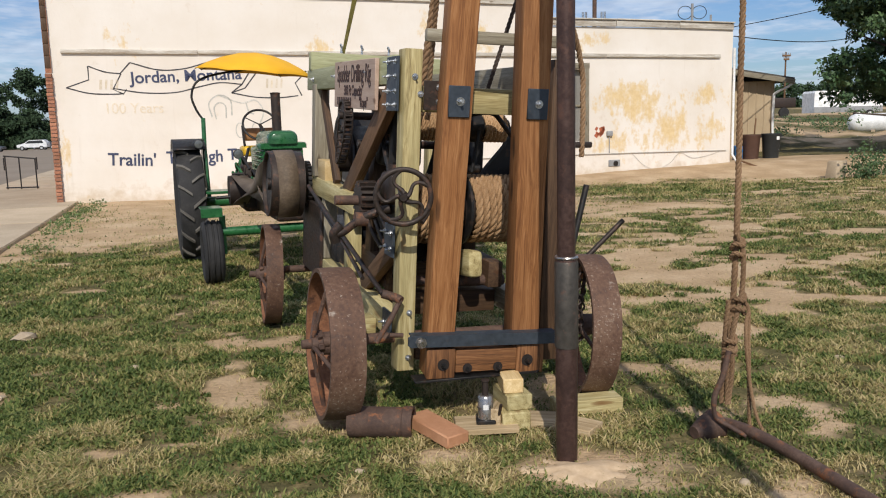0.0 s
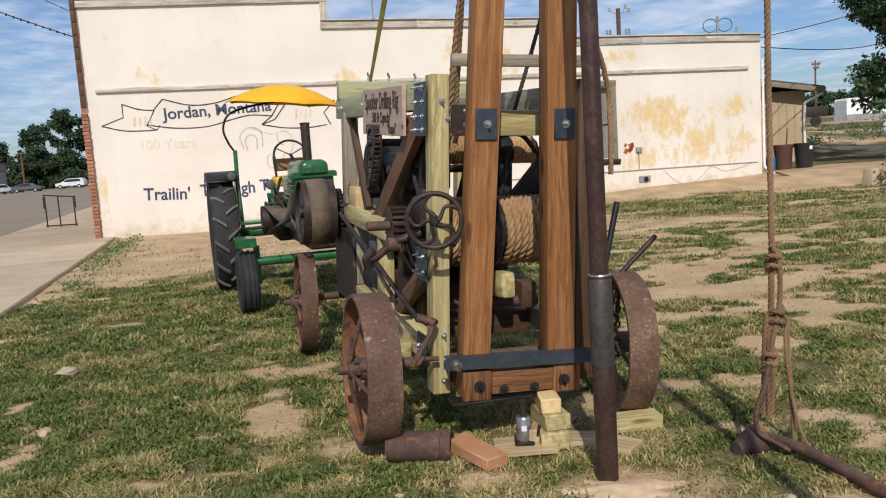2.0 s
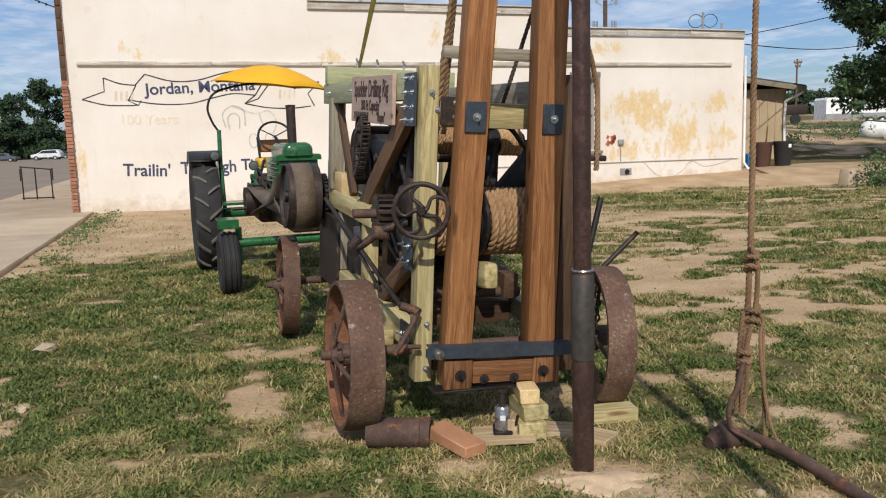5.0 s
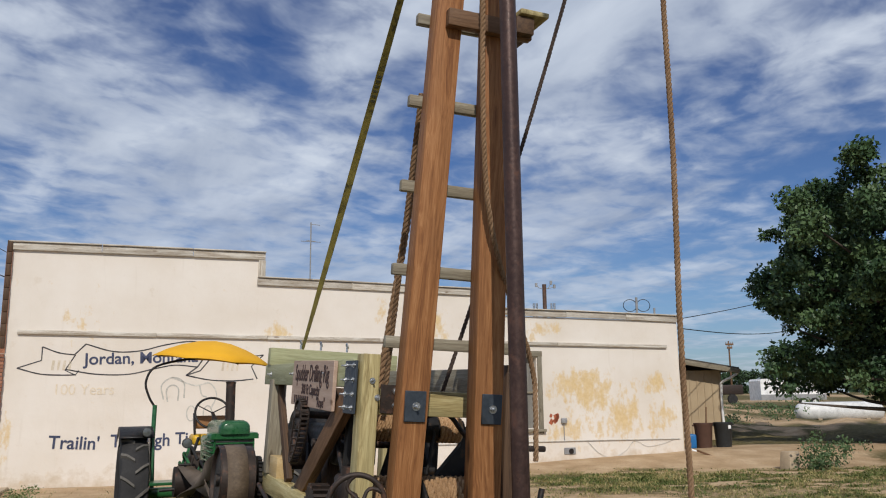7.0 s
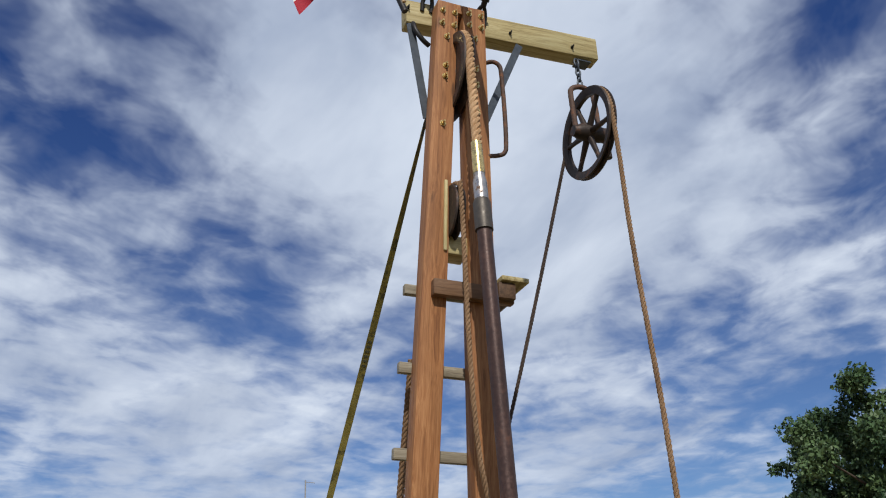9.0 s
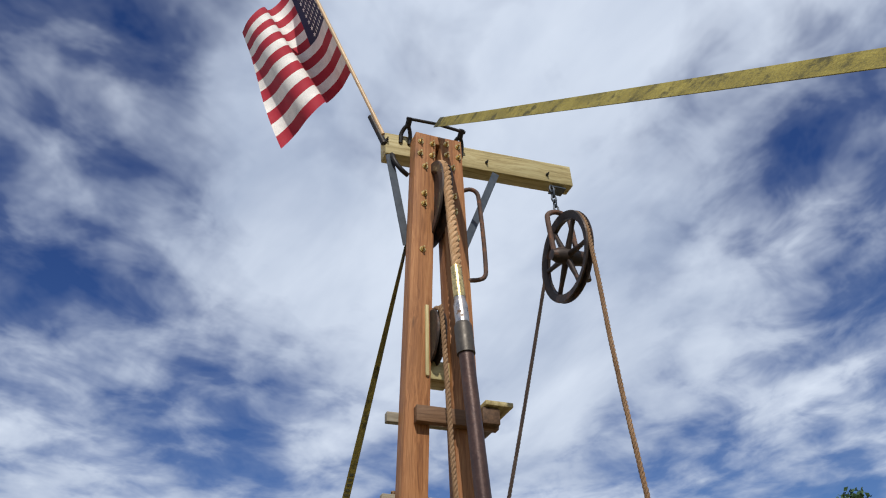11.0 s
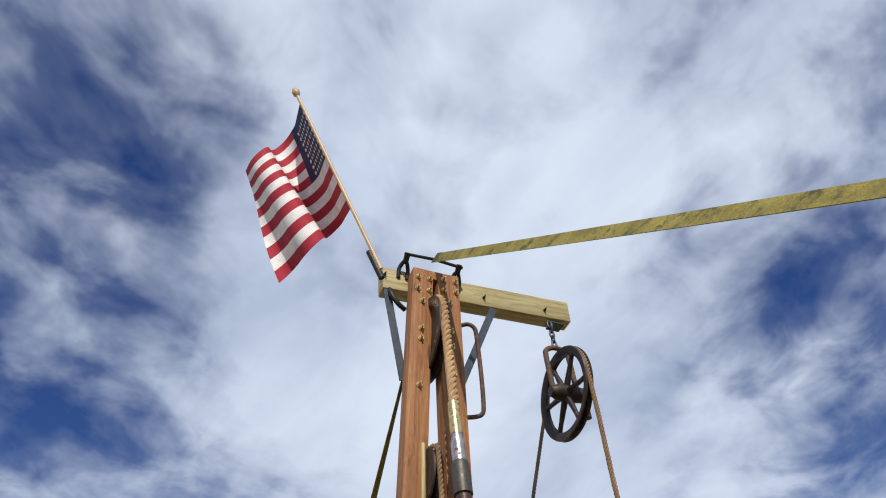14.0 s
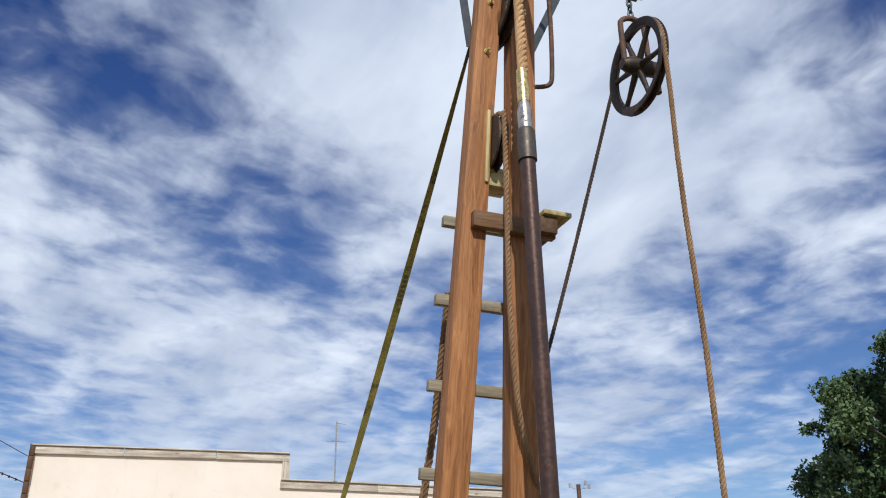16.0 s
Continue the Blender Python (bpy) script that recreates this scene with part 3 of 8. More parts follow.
def ground_material():
    mt = bpy.data.materials.new("earth_and_turf")
    mt.use_nodes = True
    t = mt.node_tree
    t.nodes.clear()
    n = nodes_of(t)
    co = n("ShaderNodeTexCoord").outputs["Object"]
    cov = n("ShaderNodeAttribute", attr="cover").outputs["Fac"]
    a = n("ShaderNodeTexNoise", ins={0: co, 2: 1.3, 3: 6.0, 4: 0.6}).outputs[0]
    b = n("ShaderNodeTexNoise", ins={0: co, 2: 28.0, 3: 5.0, 4: 0.7}).outputs[0]
    c = n("ShaderNodeTexNoise", ins={0: co, 2: 7.0, 3: 5.0, 4: 0.65}).outputs[0]
    dirt = ramp(n, a, [(0.32, (0.40, 0.275, 0.155)), (0.52, (0.50, 0.355, 0.215)), (0.68, (0.58, 0.43, 0.275))])
    dirt = mixc(n, 0.7, dirt, ramp(n, b, [(0.3, 0.66), (0.7, 1.15)]), "MULTIPLY")
    turf = ramp(n, c, [(0.30, (0.042, 0.048, 0.016)), (0.5, (0.098, 0.090, 0.034)), (0.68, (0.24, 0.185, 0.085))])
    turf = mixc(n, 0.6, turf, ramp(n, b, [(0.3, 0.5), (0.7, 1.2)]), "MULTIPLY")
    k = n("ShaderNodeMath", operation="MULTIPLY_ADD", ins={0: c, 1: 0.9, 2: n("ShaderNodeMath", operation="ADD", ins={0: cov, 1: -0.45}).outputs[0]}).outputs[0]
    col = mixc(n, ramp(n, k, [(0.28, 0.0), (0.62, 0.92)]), dirt, turf)
    bn = n("ShaderNodeBump")
    bn.inputs["Strength"].default_value, bn.inputs["Distance"].default_value = 0.7, 0.02
    t.links.new(n("ShaderNodeMath", operation="ADD", ins={0: b, 1: c}).outputs[0], bn.inputs["Height"])
    p = n("ShaderNodeBsdfPrincipled")
    t.links.new(col, p.inputs["Base Color"])
    p.inputs["Roughness"].default_value = 0.95
    p.inputs["Specular IOR Level"].default_value = 0.1
    t.links.new(bn.outputs[0], p.inputs["Normal"])
    n("ShaderNodeOutputMaterial", ins={0: p.outputs[0]})
    return mt


def grid_mesh(name, xs, ys, zf):
    X, Y = np.meshgrid(xs, ys)
    Z = zf(X, Y)
    nx, ny = len(xs), len(ys)
    v = np.stack([X.ravel(), Y.ravel(), Z.ravel()], 1)
    i = np.arange(nx * ny).reshape(ny, nx)
    f = np.stack([i[:-1, :-1].ravel(), i[:-1, 1:].ravel(), i[1:, 1:].ravel(), i[1:, :-1].ravel()], 1)
    return bulk_mesh(name, v, f)


def bulk_mesh(name, v, f):
    me = bpy.data.meshes.new(name)
    k = f.shape[1]
    me.vertices.add(len(v))
    me.vertices.foreach_set("co", np.asarray(v, np.float32).ravel())
    me.loops.add(f.size)
    me.loops.foreach_set("vertex_index", f.ravel().astype(np.int32))
    me.polygons.add(len(f))
    me.polygons.foreach_set("loop_start", np.arange(0, f.size, k, dtype=np.int32))
    me.update(calc_edges=True)
    return me


def spaced(fine_a, fine_b, step, far_a, far_b):
    mid = np.arange(fine_a, fine_b, step)
    lo = fine_a - np.cumsum(step * 1.22 ** np.arange(1, 60))
    hi = fine_b + np.cumsum(step * 1.22 ** np.arange(0, 60))
    lo, hi = lo[lo > far_a][::-1], hi[hi < far_b]
    return np.concatenate([[far_a], lo, mid, hi, [far_b]])


def make_ground():
    me = grid_mesh("ground", spaced(-9, 14, 0.10, -900, 900), spaced(1.5, 25, 0.10, -600, 1500), ground_z)
    co = np.empty(len(me.vertices) * 3, np.float32)
    me.vertices.foreach_get("co", co)
    co = co.reshape(-1, 3)
    at = me.attributes.new("cover", "FLOAT", "POINT")
    at.data.foreach_set("value", cover_of(co[:, 0], co[:, 1]).astype(np.float32))
    me.materials.append(ground_material())
    me.shade_smooth()
    tagged(new("ground", me), "patchy grass lot of dry sandy earth", "ground", kind="structure")


make_ground()


# pavement beside the lot, and the street beyond its kerb
PV = Vector((-0.2817, 0.9595, 0))     # along the pavement, away from the viewer
PN = Vector((-0.9595, -0.2817, 0))    # across it, towards the street
PE = Vector((-4.84, 7.79, 0))


def pav(a, o):
    p = PE + PV * a + PN * o
    return (p.x, p.y)


pave = thing("pavement", "worn tan concrete pavement beside the grass lot", "pavement", kind="structure")
slab_len = 3.0
for k in range(-6, 10):
    for o0, o1 in ((0.0, 3.0),):
        a0 = k * slab_len
        bm = bmesh.new()
        tilt = random.uniform(-0.008, 0.008)
        lo = [pav(a0, o0), pav(a0 + slab_len - 0.014, o0), pav(a0 + slab_len - 0.014, o1), pav(a0, o1)]
        bot = [bm.verts.new((x, y, -0.3)) for x, y in lo]
        top = [bm.verts.new((x, y, 0.06 + tilt * (i in (1, 2)))) for i, (x, y) in enumerate(lo)]
        bm.faces.new(top)
        for i in range(4):
            bm.faces.new((bot[i], bot[(i + 1) % 4], top[(i + 1) % 4], top[i]))
        bmesh.ops.bevel(bm, geom=[e for e in bm.edges if all(v in top for v in e.verts)], offset=0.012, segments=2, affect="EDGES")
        part("slab", bm, M_CONC, pave)


def road_z(x, y):
    k = sstep(18, 95, y)
    return -0.08 + k * (-0.95 - 0.02 * np.clip(-60 - x, -8, 24))


def make_road():
    a, o = np.meshgrid(np.concatenate([np.arange(-40, 60, 2.0), np.arange(60, 260, 5.0)]), np.concatenate([np.arange(3.02, 12, 1.0), np.arange(12, 170, 5.0)]))
    x, y = PE.x + PV.x * a + PN.x * o, PE.y + PV.y * a + PN.y * o
    v = np.stack([x.ravel(), y.ravel(), road_z(x, y).ravel()], 1)
    i = np.arange(a.size).reshape(a.shape)
    f = np.stack([i[:-1, :-1].ravel(), i[1:, :-1].ravel(), i[1:, 1:].ravel(), i[:-1, 1:].ravel()], 1)
    me = bulk_mesh("road", v, f)
    me.materials.append(M_ASPH)
    me.shade_smooth()
    tagged(new("road", me), "wide grey-brown asphalt street", "road", kind="structure")


make_road()

# ---- the white building ----


def stucco():
    mt = bpy.data.materials.new("whitewashed_stucco")
    mt.use_nodes = True
    t = mt.node_tree
    t.nodes.clear()
    n = nodes_of(t)
    co = n("ShaderNodeTexCoord").outputs["Object"]
    a = n("ShaderNodeTexNoise", ins={0: co, 2: 0.6, 3: 5.0, 4: 0.6}).outputs[0]
    b = n("ShaderNodeTexNoise", ins={0: co, 2: 9.0, 3: 6.0, 4: 0.7}).outputs[0]
    col = ramp(n, a, [(0.3, (0.70, 0.63, 0.54)), (0.55, (0.76, 0.70, 0.625)), (0.75, (0.80, 0.75, 0.685))])
    sep = n("ShaderNodeSeparateXYZ", ins={0: co})
    # flaked patches where an older ochre coat shows: (along, up, half width, half height, strength)
    spots = ((13.7, 1.95, 1.2, 0.6, 1.0), (14.3, 1.4, 1.0, 0.9, 0.75), (16.3, 1.3, 0.6, 0.8, 0.6), (14.9, 1.2, 0.7, 0.75, 0.95), (15.9, 2.05, 0.75, 0.35, 0.85), (16.0, 0.85, 0.5, 0.3, 0.8), (9.5, 3.5, 0.4, 0.5, 0.8), (12.4, 3.5, 0.7, 0.35, 0.7),
             (5.6, 3.25, 0.4, 0.35, 0.75), (1.4, 3.4, 0.5, 0.5, 0.55), (13.2, 0.9, 0.8, 0.4, 0.75), (8.0, 3.9, 0.2, 0.4, 0.6), (0.1, 1.0, 0.15, 0.6, 0.7))
    tot = None
    for sx, sz, wx, wz, k in spots:
        dx = n("ShaderNodeMath", operation="MULTIPLY_ADD", ins={0: sep.outputs[0], 1: 1 / wx, 2: -sx / wx}).outputs[0]
        dz = n("ShaderNodeMath", operation="MULTIPLY_ADD", ins={0: sep.outputs[2], 1: 1 / wz, 2: -sz / wz}).outputs[0]
        v = n("ShaderNodeCombineXYZ", ins={0: dx, 1: dz}).outputs[0]
        ln = n("ShaderNodeVectorMath", operation="LENGTH", ins={0: v}).outputs["Value"]
        f = n("ShaderNodeMapRange", ins={0: ln, 1: 0.3, 2: 1.5, 3: k, 4: 0.0}).outputs[0]
        tot = f if tot is None else n("ShaderNodeMath", operation="MAXIMUM", ins={0: tot, 1: f}).outputs[0]
    c = n("ShaderNodeTexNoise", ins={0: n("ShaderNodeMapping", ins={0: co, 3: (1.3, 1, 0.8)}).outputs[0], 2: 2.6, 3: 9.0, 4: 0.72}).outputs[0]
    k = n("ShaderNodeMath", operation="MULTIPLY_ADD", ins={0: tot, 1: 0.27, 2: c}).outputs[0]
    flake = ramp(n, k, [(0.635, 0.0), (0.71, 0.65), (0.80, 0.9)])
    col = mixc(n, flake, col, ramp(n, b, [(0.3, (0.62, 0.43, 0.19)), (0.7, (0.74, 0.57, 0.31))]))
    # splashed earth along the foot, and runs under the eave boards
    low = n("ShaderNodeMapRange", ins={0: sep.outputs[2], 1: 0.0, 2: 0.55, 3: 0.30, 4: 0.0}).outputs[0]
    d = n("ShaderNodeTexNoise", ins={0: co, 2: 3.0, 3: 7.0, 4: 0.7}).outputs[0]
    kd = ramp(n, n("ShaderNodeMath", operation="ADD", ins={0: d, 1: low}).outputs[0], [(0.60, 0.0), (0.85, 0.7)])
    col = mixc(n, kd, col, (0.55, 0.44, 0.31, 1))
    run = n("ShaderNodeTexNoise", ins={0: n("ShaderNodeMapping", ins={0: co, 3: (4, 1, 0.25)}).outputs[0], 2: 2.0, 3: 5.0}).outputs[0]
    col = mixc(n, ramp(n, run, [(0.62, 0.0), (0.80, 0.35)]), col, (0.60, 0.53, 0.44, 1))
    bn = n("ShaderNodeBump")
    bn.inputs["Strength"].default_value, bn.inputs["Distance"].default_value = 0.35, 0.015
    t.links.new(n("ShaderNodeMath", operation="ADD", ins={0: b, 1: c}).outputs[0], bn.inputs["Height"])
    p = n("ShaderNodeBsdfPrincipled")
    t.links.new(col, p.inputs["Base Color"])
    p.inputs["Roughness"].default_value = 0.9
    p.inputs["Specular IOR Level"].default_value = 0.15
    t.links.new(bn.outputs[0], p.inputs["Normal"])
    n("ShaderNodeOutputMaterial", ins={0: p.outputs[0]})
    return mt


M_STUCCO = stucco()
house = thing("white_building", "long whitewashed stucco building with a stepped parapet and a faded mural", "building", WALL_M)
S1, S2 = 5.10, 11.2                   # where the parapet steps down
WIN = (11.75, 12.28, 0.95, 2.75)      # the window: along from, to, up from, to


def make_house():
    bm = bmesh.new()
    # the wall in panels round the window's opening
    a, b, c, d = WIN
    for pts in ([(0, -0.5), (S1, -0.5), (S1, 4.95), (0, 4.90)], [(S1, -0.5), (S2, -0.5), (S2, 4.35), (S1, 4.37)],
                [(S2, -0.5), (a, -0.5), (a, 3.8), (S2, 3.8)], [(a, -0.5), (b, -0.5), (b, c), (a, c)], [(a, d), (b, d), (b, 3.8), (a, 3.8)],
                [(b, -0.5), (WALL_L, -0.5), (WALL_L, 3.8), (b, 3.8)]):
        extrude(bm, pts, 0.3)
    bmesh.ops.remove_doubles(bm, verts=bm.verts, dist=1e-4)
    part("wall", bm, M_STUCCO, house, "whitewashed stucco side wall with ochre flaking patches", soft=0)
    for p0, p1 in (((0.15, 0.31, 0), (0.15, 11.0, 0)), ((WALL_L - 0.15, 0.31, 0), (WALL_L - 0.15, 11, 0))):
        bm = bmesh.new()
        extrude(bm, [(-0.15, -0.5), (0.15, -0.5), (0.15, 3.7), (-0.15, 3.7)], 10.7, Matrix.Translation(p0))
        part("wall", bm, M_STUCCO, house, soft=0)
    bm = bmesh.new()
    extrude(bm, [(0, -0.5), (WALL_L, -0.5), (WALL_L, 3.7), (0, 3.7)], 0.3, Matrix.Translation((0, 11.01, 0)))
    part("wall", bm, M_STUCCO, house, soft=0)
    bm = bmesh.new()
    box(bm, (WALL_L - 0.62, 10.68, 0.1), Matrix.Translation((WALL_L / 2, 5.65, 3.62)))
    part("roof", bm, M_SHINGLE, house, soft=0)
    # parapet boards, each a separate length, weathered and peeling
    runs = ((-0.09, 1.7, 4.93, 4.955), (1.71, 3.6, 4.955, 4.985), (3.61, S1 + 0.12, 4.985, 5.0), (S1 - 0.05, 7.3, 4.41, 4.40), (7.31, 9.4, 4.40, 4.385), (9.41, S2 + 0.1, 4.385, 4.37),
            (S2 - 0.1, 13.2, 3.90, 3.89), (13.21, 15.1, 3.89, 3.88), (15.11, WALL_L - 0.02, 3.88, 3.86))
    for s0, s1, z, z1 in runs:
        beam("parapet_board", house, (s0, -0.035, z), (s1, -0.035, z1), 0.05, 0.16, W_EDGE, wonk=0.008)
        beam("parapet_cap", house, (s0, 0.08, z + 0.1), (s1, 0.08, z1 + 0.1), 0.36, 0.03, W_EDGE, wonk=0.012)
    beam("parapet_board", house, (S1 + 0.05, -0.03, 4.49), (S1 + 0.05, -0.03, 4.915), 0.16, 0.05, W_EDGE, up=(0, -1, 0), wonk=0.006)
    # ledge board across the wall
    for s0, s1 in ((0.20, 2.9), (2.91, 5.3), (5.31, 8.0), (8.01, 10.6), (10.61, 12.9), (12.91, WALL_L - 0.42)):
        beam("ledge_board", house, (s0, -0.03, 3.15 - 0.004 * s0), (s1, -0.03, 3.15 - 0.004 * s1), 0.06, 0.085, W_EDGE, wonk=0.006)
    # conduit low on the wall, with a slack cable
    bm = bmesh.new()
    tube(bm, [(8.5, -0.03, 0.62), (12.4, -0.03, 0.61), (14, -0.03, 0.60), (WALL_L - 0.15, -0.03, 0.57)], 0.012, 8)
    part("conduit", bm, M_FADED2, house)
    bm = bmesh.new()
    tube(bm, curve_pts([(13.7, -0.02, 0.60), (14.1, -0.02, 0.25), (14.5, -0.02, 0.14), (14.9, -0.02, 0.30), (15.2, -0.02, 0.55), (15.6, -0.02, 0.40), (16.1, -0.02, 0.45), (16.5, -0.02, 0.56)]), 0.005, 6)
    part("slack_cable", bm, M_FADED2, house)
    bm = bmesh.new()
    box(bm, (0.16, 0.08, 0.13), Matrix.Translation((13.03, -0.04, 1.12)), 0.02, 2)
    cyl(bm, (13.03, -0.03, 1.06), (13.03, -0.03, 0.62), 0.012, seg=8)
    part("outlet_box", bm, M_GREYP, house)
    bm = bmesh.new()
    box(bm, (0.34, 0.03, 0.17), Matrix.Translation((13.19, -0.012, 0.35)), 0.01)
    v = part("foundation_vent", bm, M_GREYP, house)
    bm = bmesh.new()
    lathe(bm, [(-0.01, 0.07), (0.0, 0.07)], Matrix.Translation((13.22, -0.030, 0.34)) @ Matrix.Rotation(radians(90), 4, "Z"), 16)
    bm.faces.new(bm.verts[:16])
    part("hole", bm, M_CHAR, v)
    for k in range(9):                 # a red scrawl beside the window
        bm = bmesh.new()
        box(bm, (random.uniform(0.05, 0.16), 0.004, random.uniform(0.05, 0.12)), pose(12.72 + random.uniform(-0.12, 0.16), -0.003, 1.13 + random.uniform(-0.13, 0.13), 0, random.uniform(-50, 50), 0))
        part("red_mark", bm, M_REDMARK, house, soft=0)
    # the window, boarded with weathered trim
    w = part("window", bmesh_box((b - a, 0.02, d - c), ((a + b) / 2, 0.16, (c + d) / 2)), M_CURTAIN, house)
    for p0, p1, wd in (((a - 0.09, -0.02, c - 0.14), (a - 0.09, -0.02, d + 0.16), 0.12), ((b + 0.09, -0.02, c - 0.14), (b + 0.09, -0.02, d + 0.16), 0.12)):
        beam("jamb", w, p0, p1, wd, 0.05, W_GREY, up=(0, -1, 0))
    beam("lintel", w, (a - 0.16, -0.02, d + 0.09), (b + 0.16, -0.02, d + 0.09), 0.055, 0.14, W_GREY)
    beam("sill", w, (a - 0.2, -0.04, c - 0.06), (b + 0.2, -0.04, c - 0.06), 0.12, 0.07, W_GREY)
    beam("mullion", w, (a, 0.12, (c + d) / 2), (b, 0.12, (c + d) / 2), 0.05, 0.05, W_GREY)
    beam("mullion", w, ((a + b) / 2, 0.12, c), ((a + b) / 2, 0.12, d), 0.05, 0.04, W_GREY, up=(0, -1, 0))
    # front: brick pier at the street corner, dark boarded gable above it
    pier = part("brick_pier", bmesh_box((0.10, 0.42, 3.2), (-0.055, 0.14, 1.1)), M_MORTAR, house)
    me = None
    for k in range(42):
        z = -0.46 + k * 0.076
        bm = bmesh.new()
        if me is None:
            box(bm, (0.125, 0.46, 0.063), None, 0.006)
            me = mesh_of("brick", bm, M_BRICK, 30)
        else:
            bm.free()
        ob = new("brick", me)
        ob.parent = pier
        ob.matrix_basis = pose(-0.062 + random.uniform(-0.008, 0.008), 0.14 - 0.012 * (k % 2), z)
    for k in range(9):
        z0 = 2.80 + k * 0.25
        beam("gable_board", house, (-0.06, -0.06 + 0.012 * (k % 3), z0), (-0.06, -0.06 + 0.012 * (k % 3), z0 + 0.24), 0.10, 0.1, W_DARK, up=(0, -1, 0))
    bm = bmesh.new()
    extrude(bm, [(-0.16, -0.5), (-0.02, -0.5), (-0.02, 5.0), (-0.16, 5.0)], 10.6, Matrix.Translation((0.0, 0.37, 0)))
    part("front_wall", bm, M_BRICK, house, soft=0)


def bmesh_box(size, at, bevel=0.0):
    bm = bmesh.new()
    box(bm, size, Matrix.Translation(at), bevel)
    return bm


M_REDMARK = material("faded_red_paint", (0.42, 0.12, 0.06), rough=0.85, scale=20, bump=0.1)
make_house()


def stroke(pts, w=0.026, mat=None, name="painted_line"):
    """A brushed line on the wall, flat on its face."""
    bm = bmesh.new()
    ps = [Vector((x, 0, z)) for x, z in pts]
    vs = []
    for i, p in enumerate(ps):
        d = (ps[min(i + 1, len(ps) - 1)] - ps[max(i - 1, 0)]).normalized()
        s = Vector((-d.z, 0, d.x)) * w / 2 * (0.85 + 0.3 * random.random())
        vs.append((bm.verts.new(p + s + Vector((0, -0.004, 0))), bm.verts.new(p - s + Vector((0, -0.004, 0)))))
    for (a, b), (c, d) in zip(vs, vs[1:]):
        bm.faces.new((a, b, d, c))
    return part(name, bm, mat or M_LINE, house, soft=0)


def wx(x):
    """Place along the wall of a point whose x is known."""
    return (x - WALL_O.x) / math.cos(WALL_A)


def bend(pts, k=6):
    return [(p.x, p.z) for p in curve_pts([(x, 0, z) for x, z in pts], k)]


def make_mural():
    s = wx
    # ribbon banner: two tails and a waving middle
    stroke([(s(-7.30), 2.85), (s(-7.30), 2.57), (s(-7.72), 2.41)])
    stroke(bend([(s(-7.72), 2.41), (s(-7.3), 2.29), (s(-6.85), 2.27), (s(-6.68), 2.28)]))
    stroke(bend([(s(-7.30), 2.85), (s(-7.0), 2.73), (s(-6.70), 2.69)]))
    stroke([(s(-6.70), 2.69), (s(-6.87), 2.37), (s(-6.68), 2.27), (s(-6.62), 2.37)])
    stroke([(s(-6.72), 2.69), (s(-6.52), 2.92)])
    stroke(bend([(s(-6.52), 2.92), (s(-6.0), 2.77), (s(-5.5), 2.79), (s(-5.0), 2.93), (s(-4.5), 3.01), (s(-4.06), 2.93)]))
    stroke(bend([(s(-6.87), 2.39), (s(-6.3), 2.29), (s(-5.7), 2.29), (s(-5.2), 2.41), (s(-4.8), 2.49), (s(-4.36), 2.45)]))
    stroke([(s(-4.06), 2.93), (s(-4.36), 2.45), (s(-4.58), 2.27)])
    stroke([(s(-4.58), 2.27), (s(-4.30), 2.37), (s(-4.05), 2.71)])
    stroke(bend([(s(-4.05), 2.71), (s(-3.7), 2.67), (s(-3.3), 2.69), (s(-3.0), 2.73)]))
    stroke(bend([(s(-4.58), 2.27), (s(-4.1), 2.17), (s(-3.6), 2.15), (s(-3.2), 2.19)]))
    stroke([(s(-3.0), 2.73), (s(-3.25), 2.47), (s(-3.12), 2.19)])
    letters("Jordan, Montana", 0.34, M_BLUEINK, house, Matrix.Translation((s(-6.53), -0.005, 2.49)) @ pose(0, 0, 0, 90, 0, 0) @ pose(0, 0, 0, 0, 0, 2.0), squeeze=1.02, bold=0.006, label="dark blue hand-painted place name")
    letters("Trailin'", 0.37, M_BLUEINK, house, Matrix.Translation((s(-7.08), -0.005, 0.79)) @ pose(0, 0, 0, 90, 0, 0) @ pose(0, 0, 0, 0, 0, -3), squeeze=0.95, bold=0.006, label="dark blue hand-painted words")
    letters("Through", 0.37, M_BLUEINK, house, Matrix.Translation((s(-5.96), -0.005, 0.78)) @ pose(0, 0, 0, 90, 0, 0) @ pose(0, 0, 0, 0, 0, 0), squeeze=0.93, bold=0.006)
    letters("Ti", 0.35, M_BLUEINK, house, Matrix.Translation((3.40, -0.005, 0.81)) @ pose(0, 0, 0, 90, 0, 0), squeeze=0.95, bold=0.006)
    letters("100 Years", 0.31, M_FADED, house, Matrix.Translation((s(-7.07), -0.005, 1.87)) @ pose(0, 0, 0, 90, 0, 0), squeeze=0.95, bold=0.002, label="almost worn-off ochre painted words")
    for x0 in (-7.1, -3.85):           # worn-off dates on the banner's tails
        for k in range(4):
            stroke([(s(x0 + k * 0.10), 2.37), (s(x0 + k * 0.10) + 0.02, 2.57)], 0.045, M_FADED, "worn_mark")
    # faint outline of a horseshoe and wagon
    stroke(bend([(s(-5.0), 1.75), (s(-5.05), 2.05), (s(-4.85), 2.22), (s(-4.62), 2.12), (s(-4.6), 1.78)]), 0.03, M_FADED2)
    stroke(bend([(s(-4.92), 1.70), (s(-4.95), 1.95), (s(-4.84), 2.06), (s(-4.72), 1.98), (s(-4.72), 1.72)]), 0.03, M_FADED2)
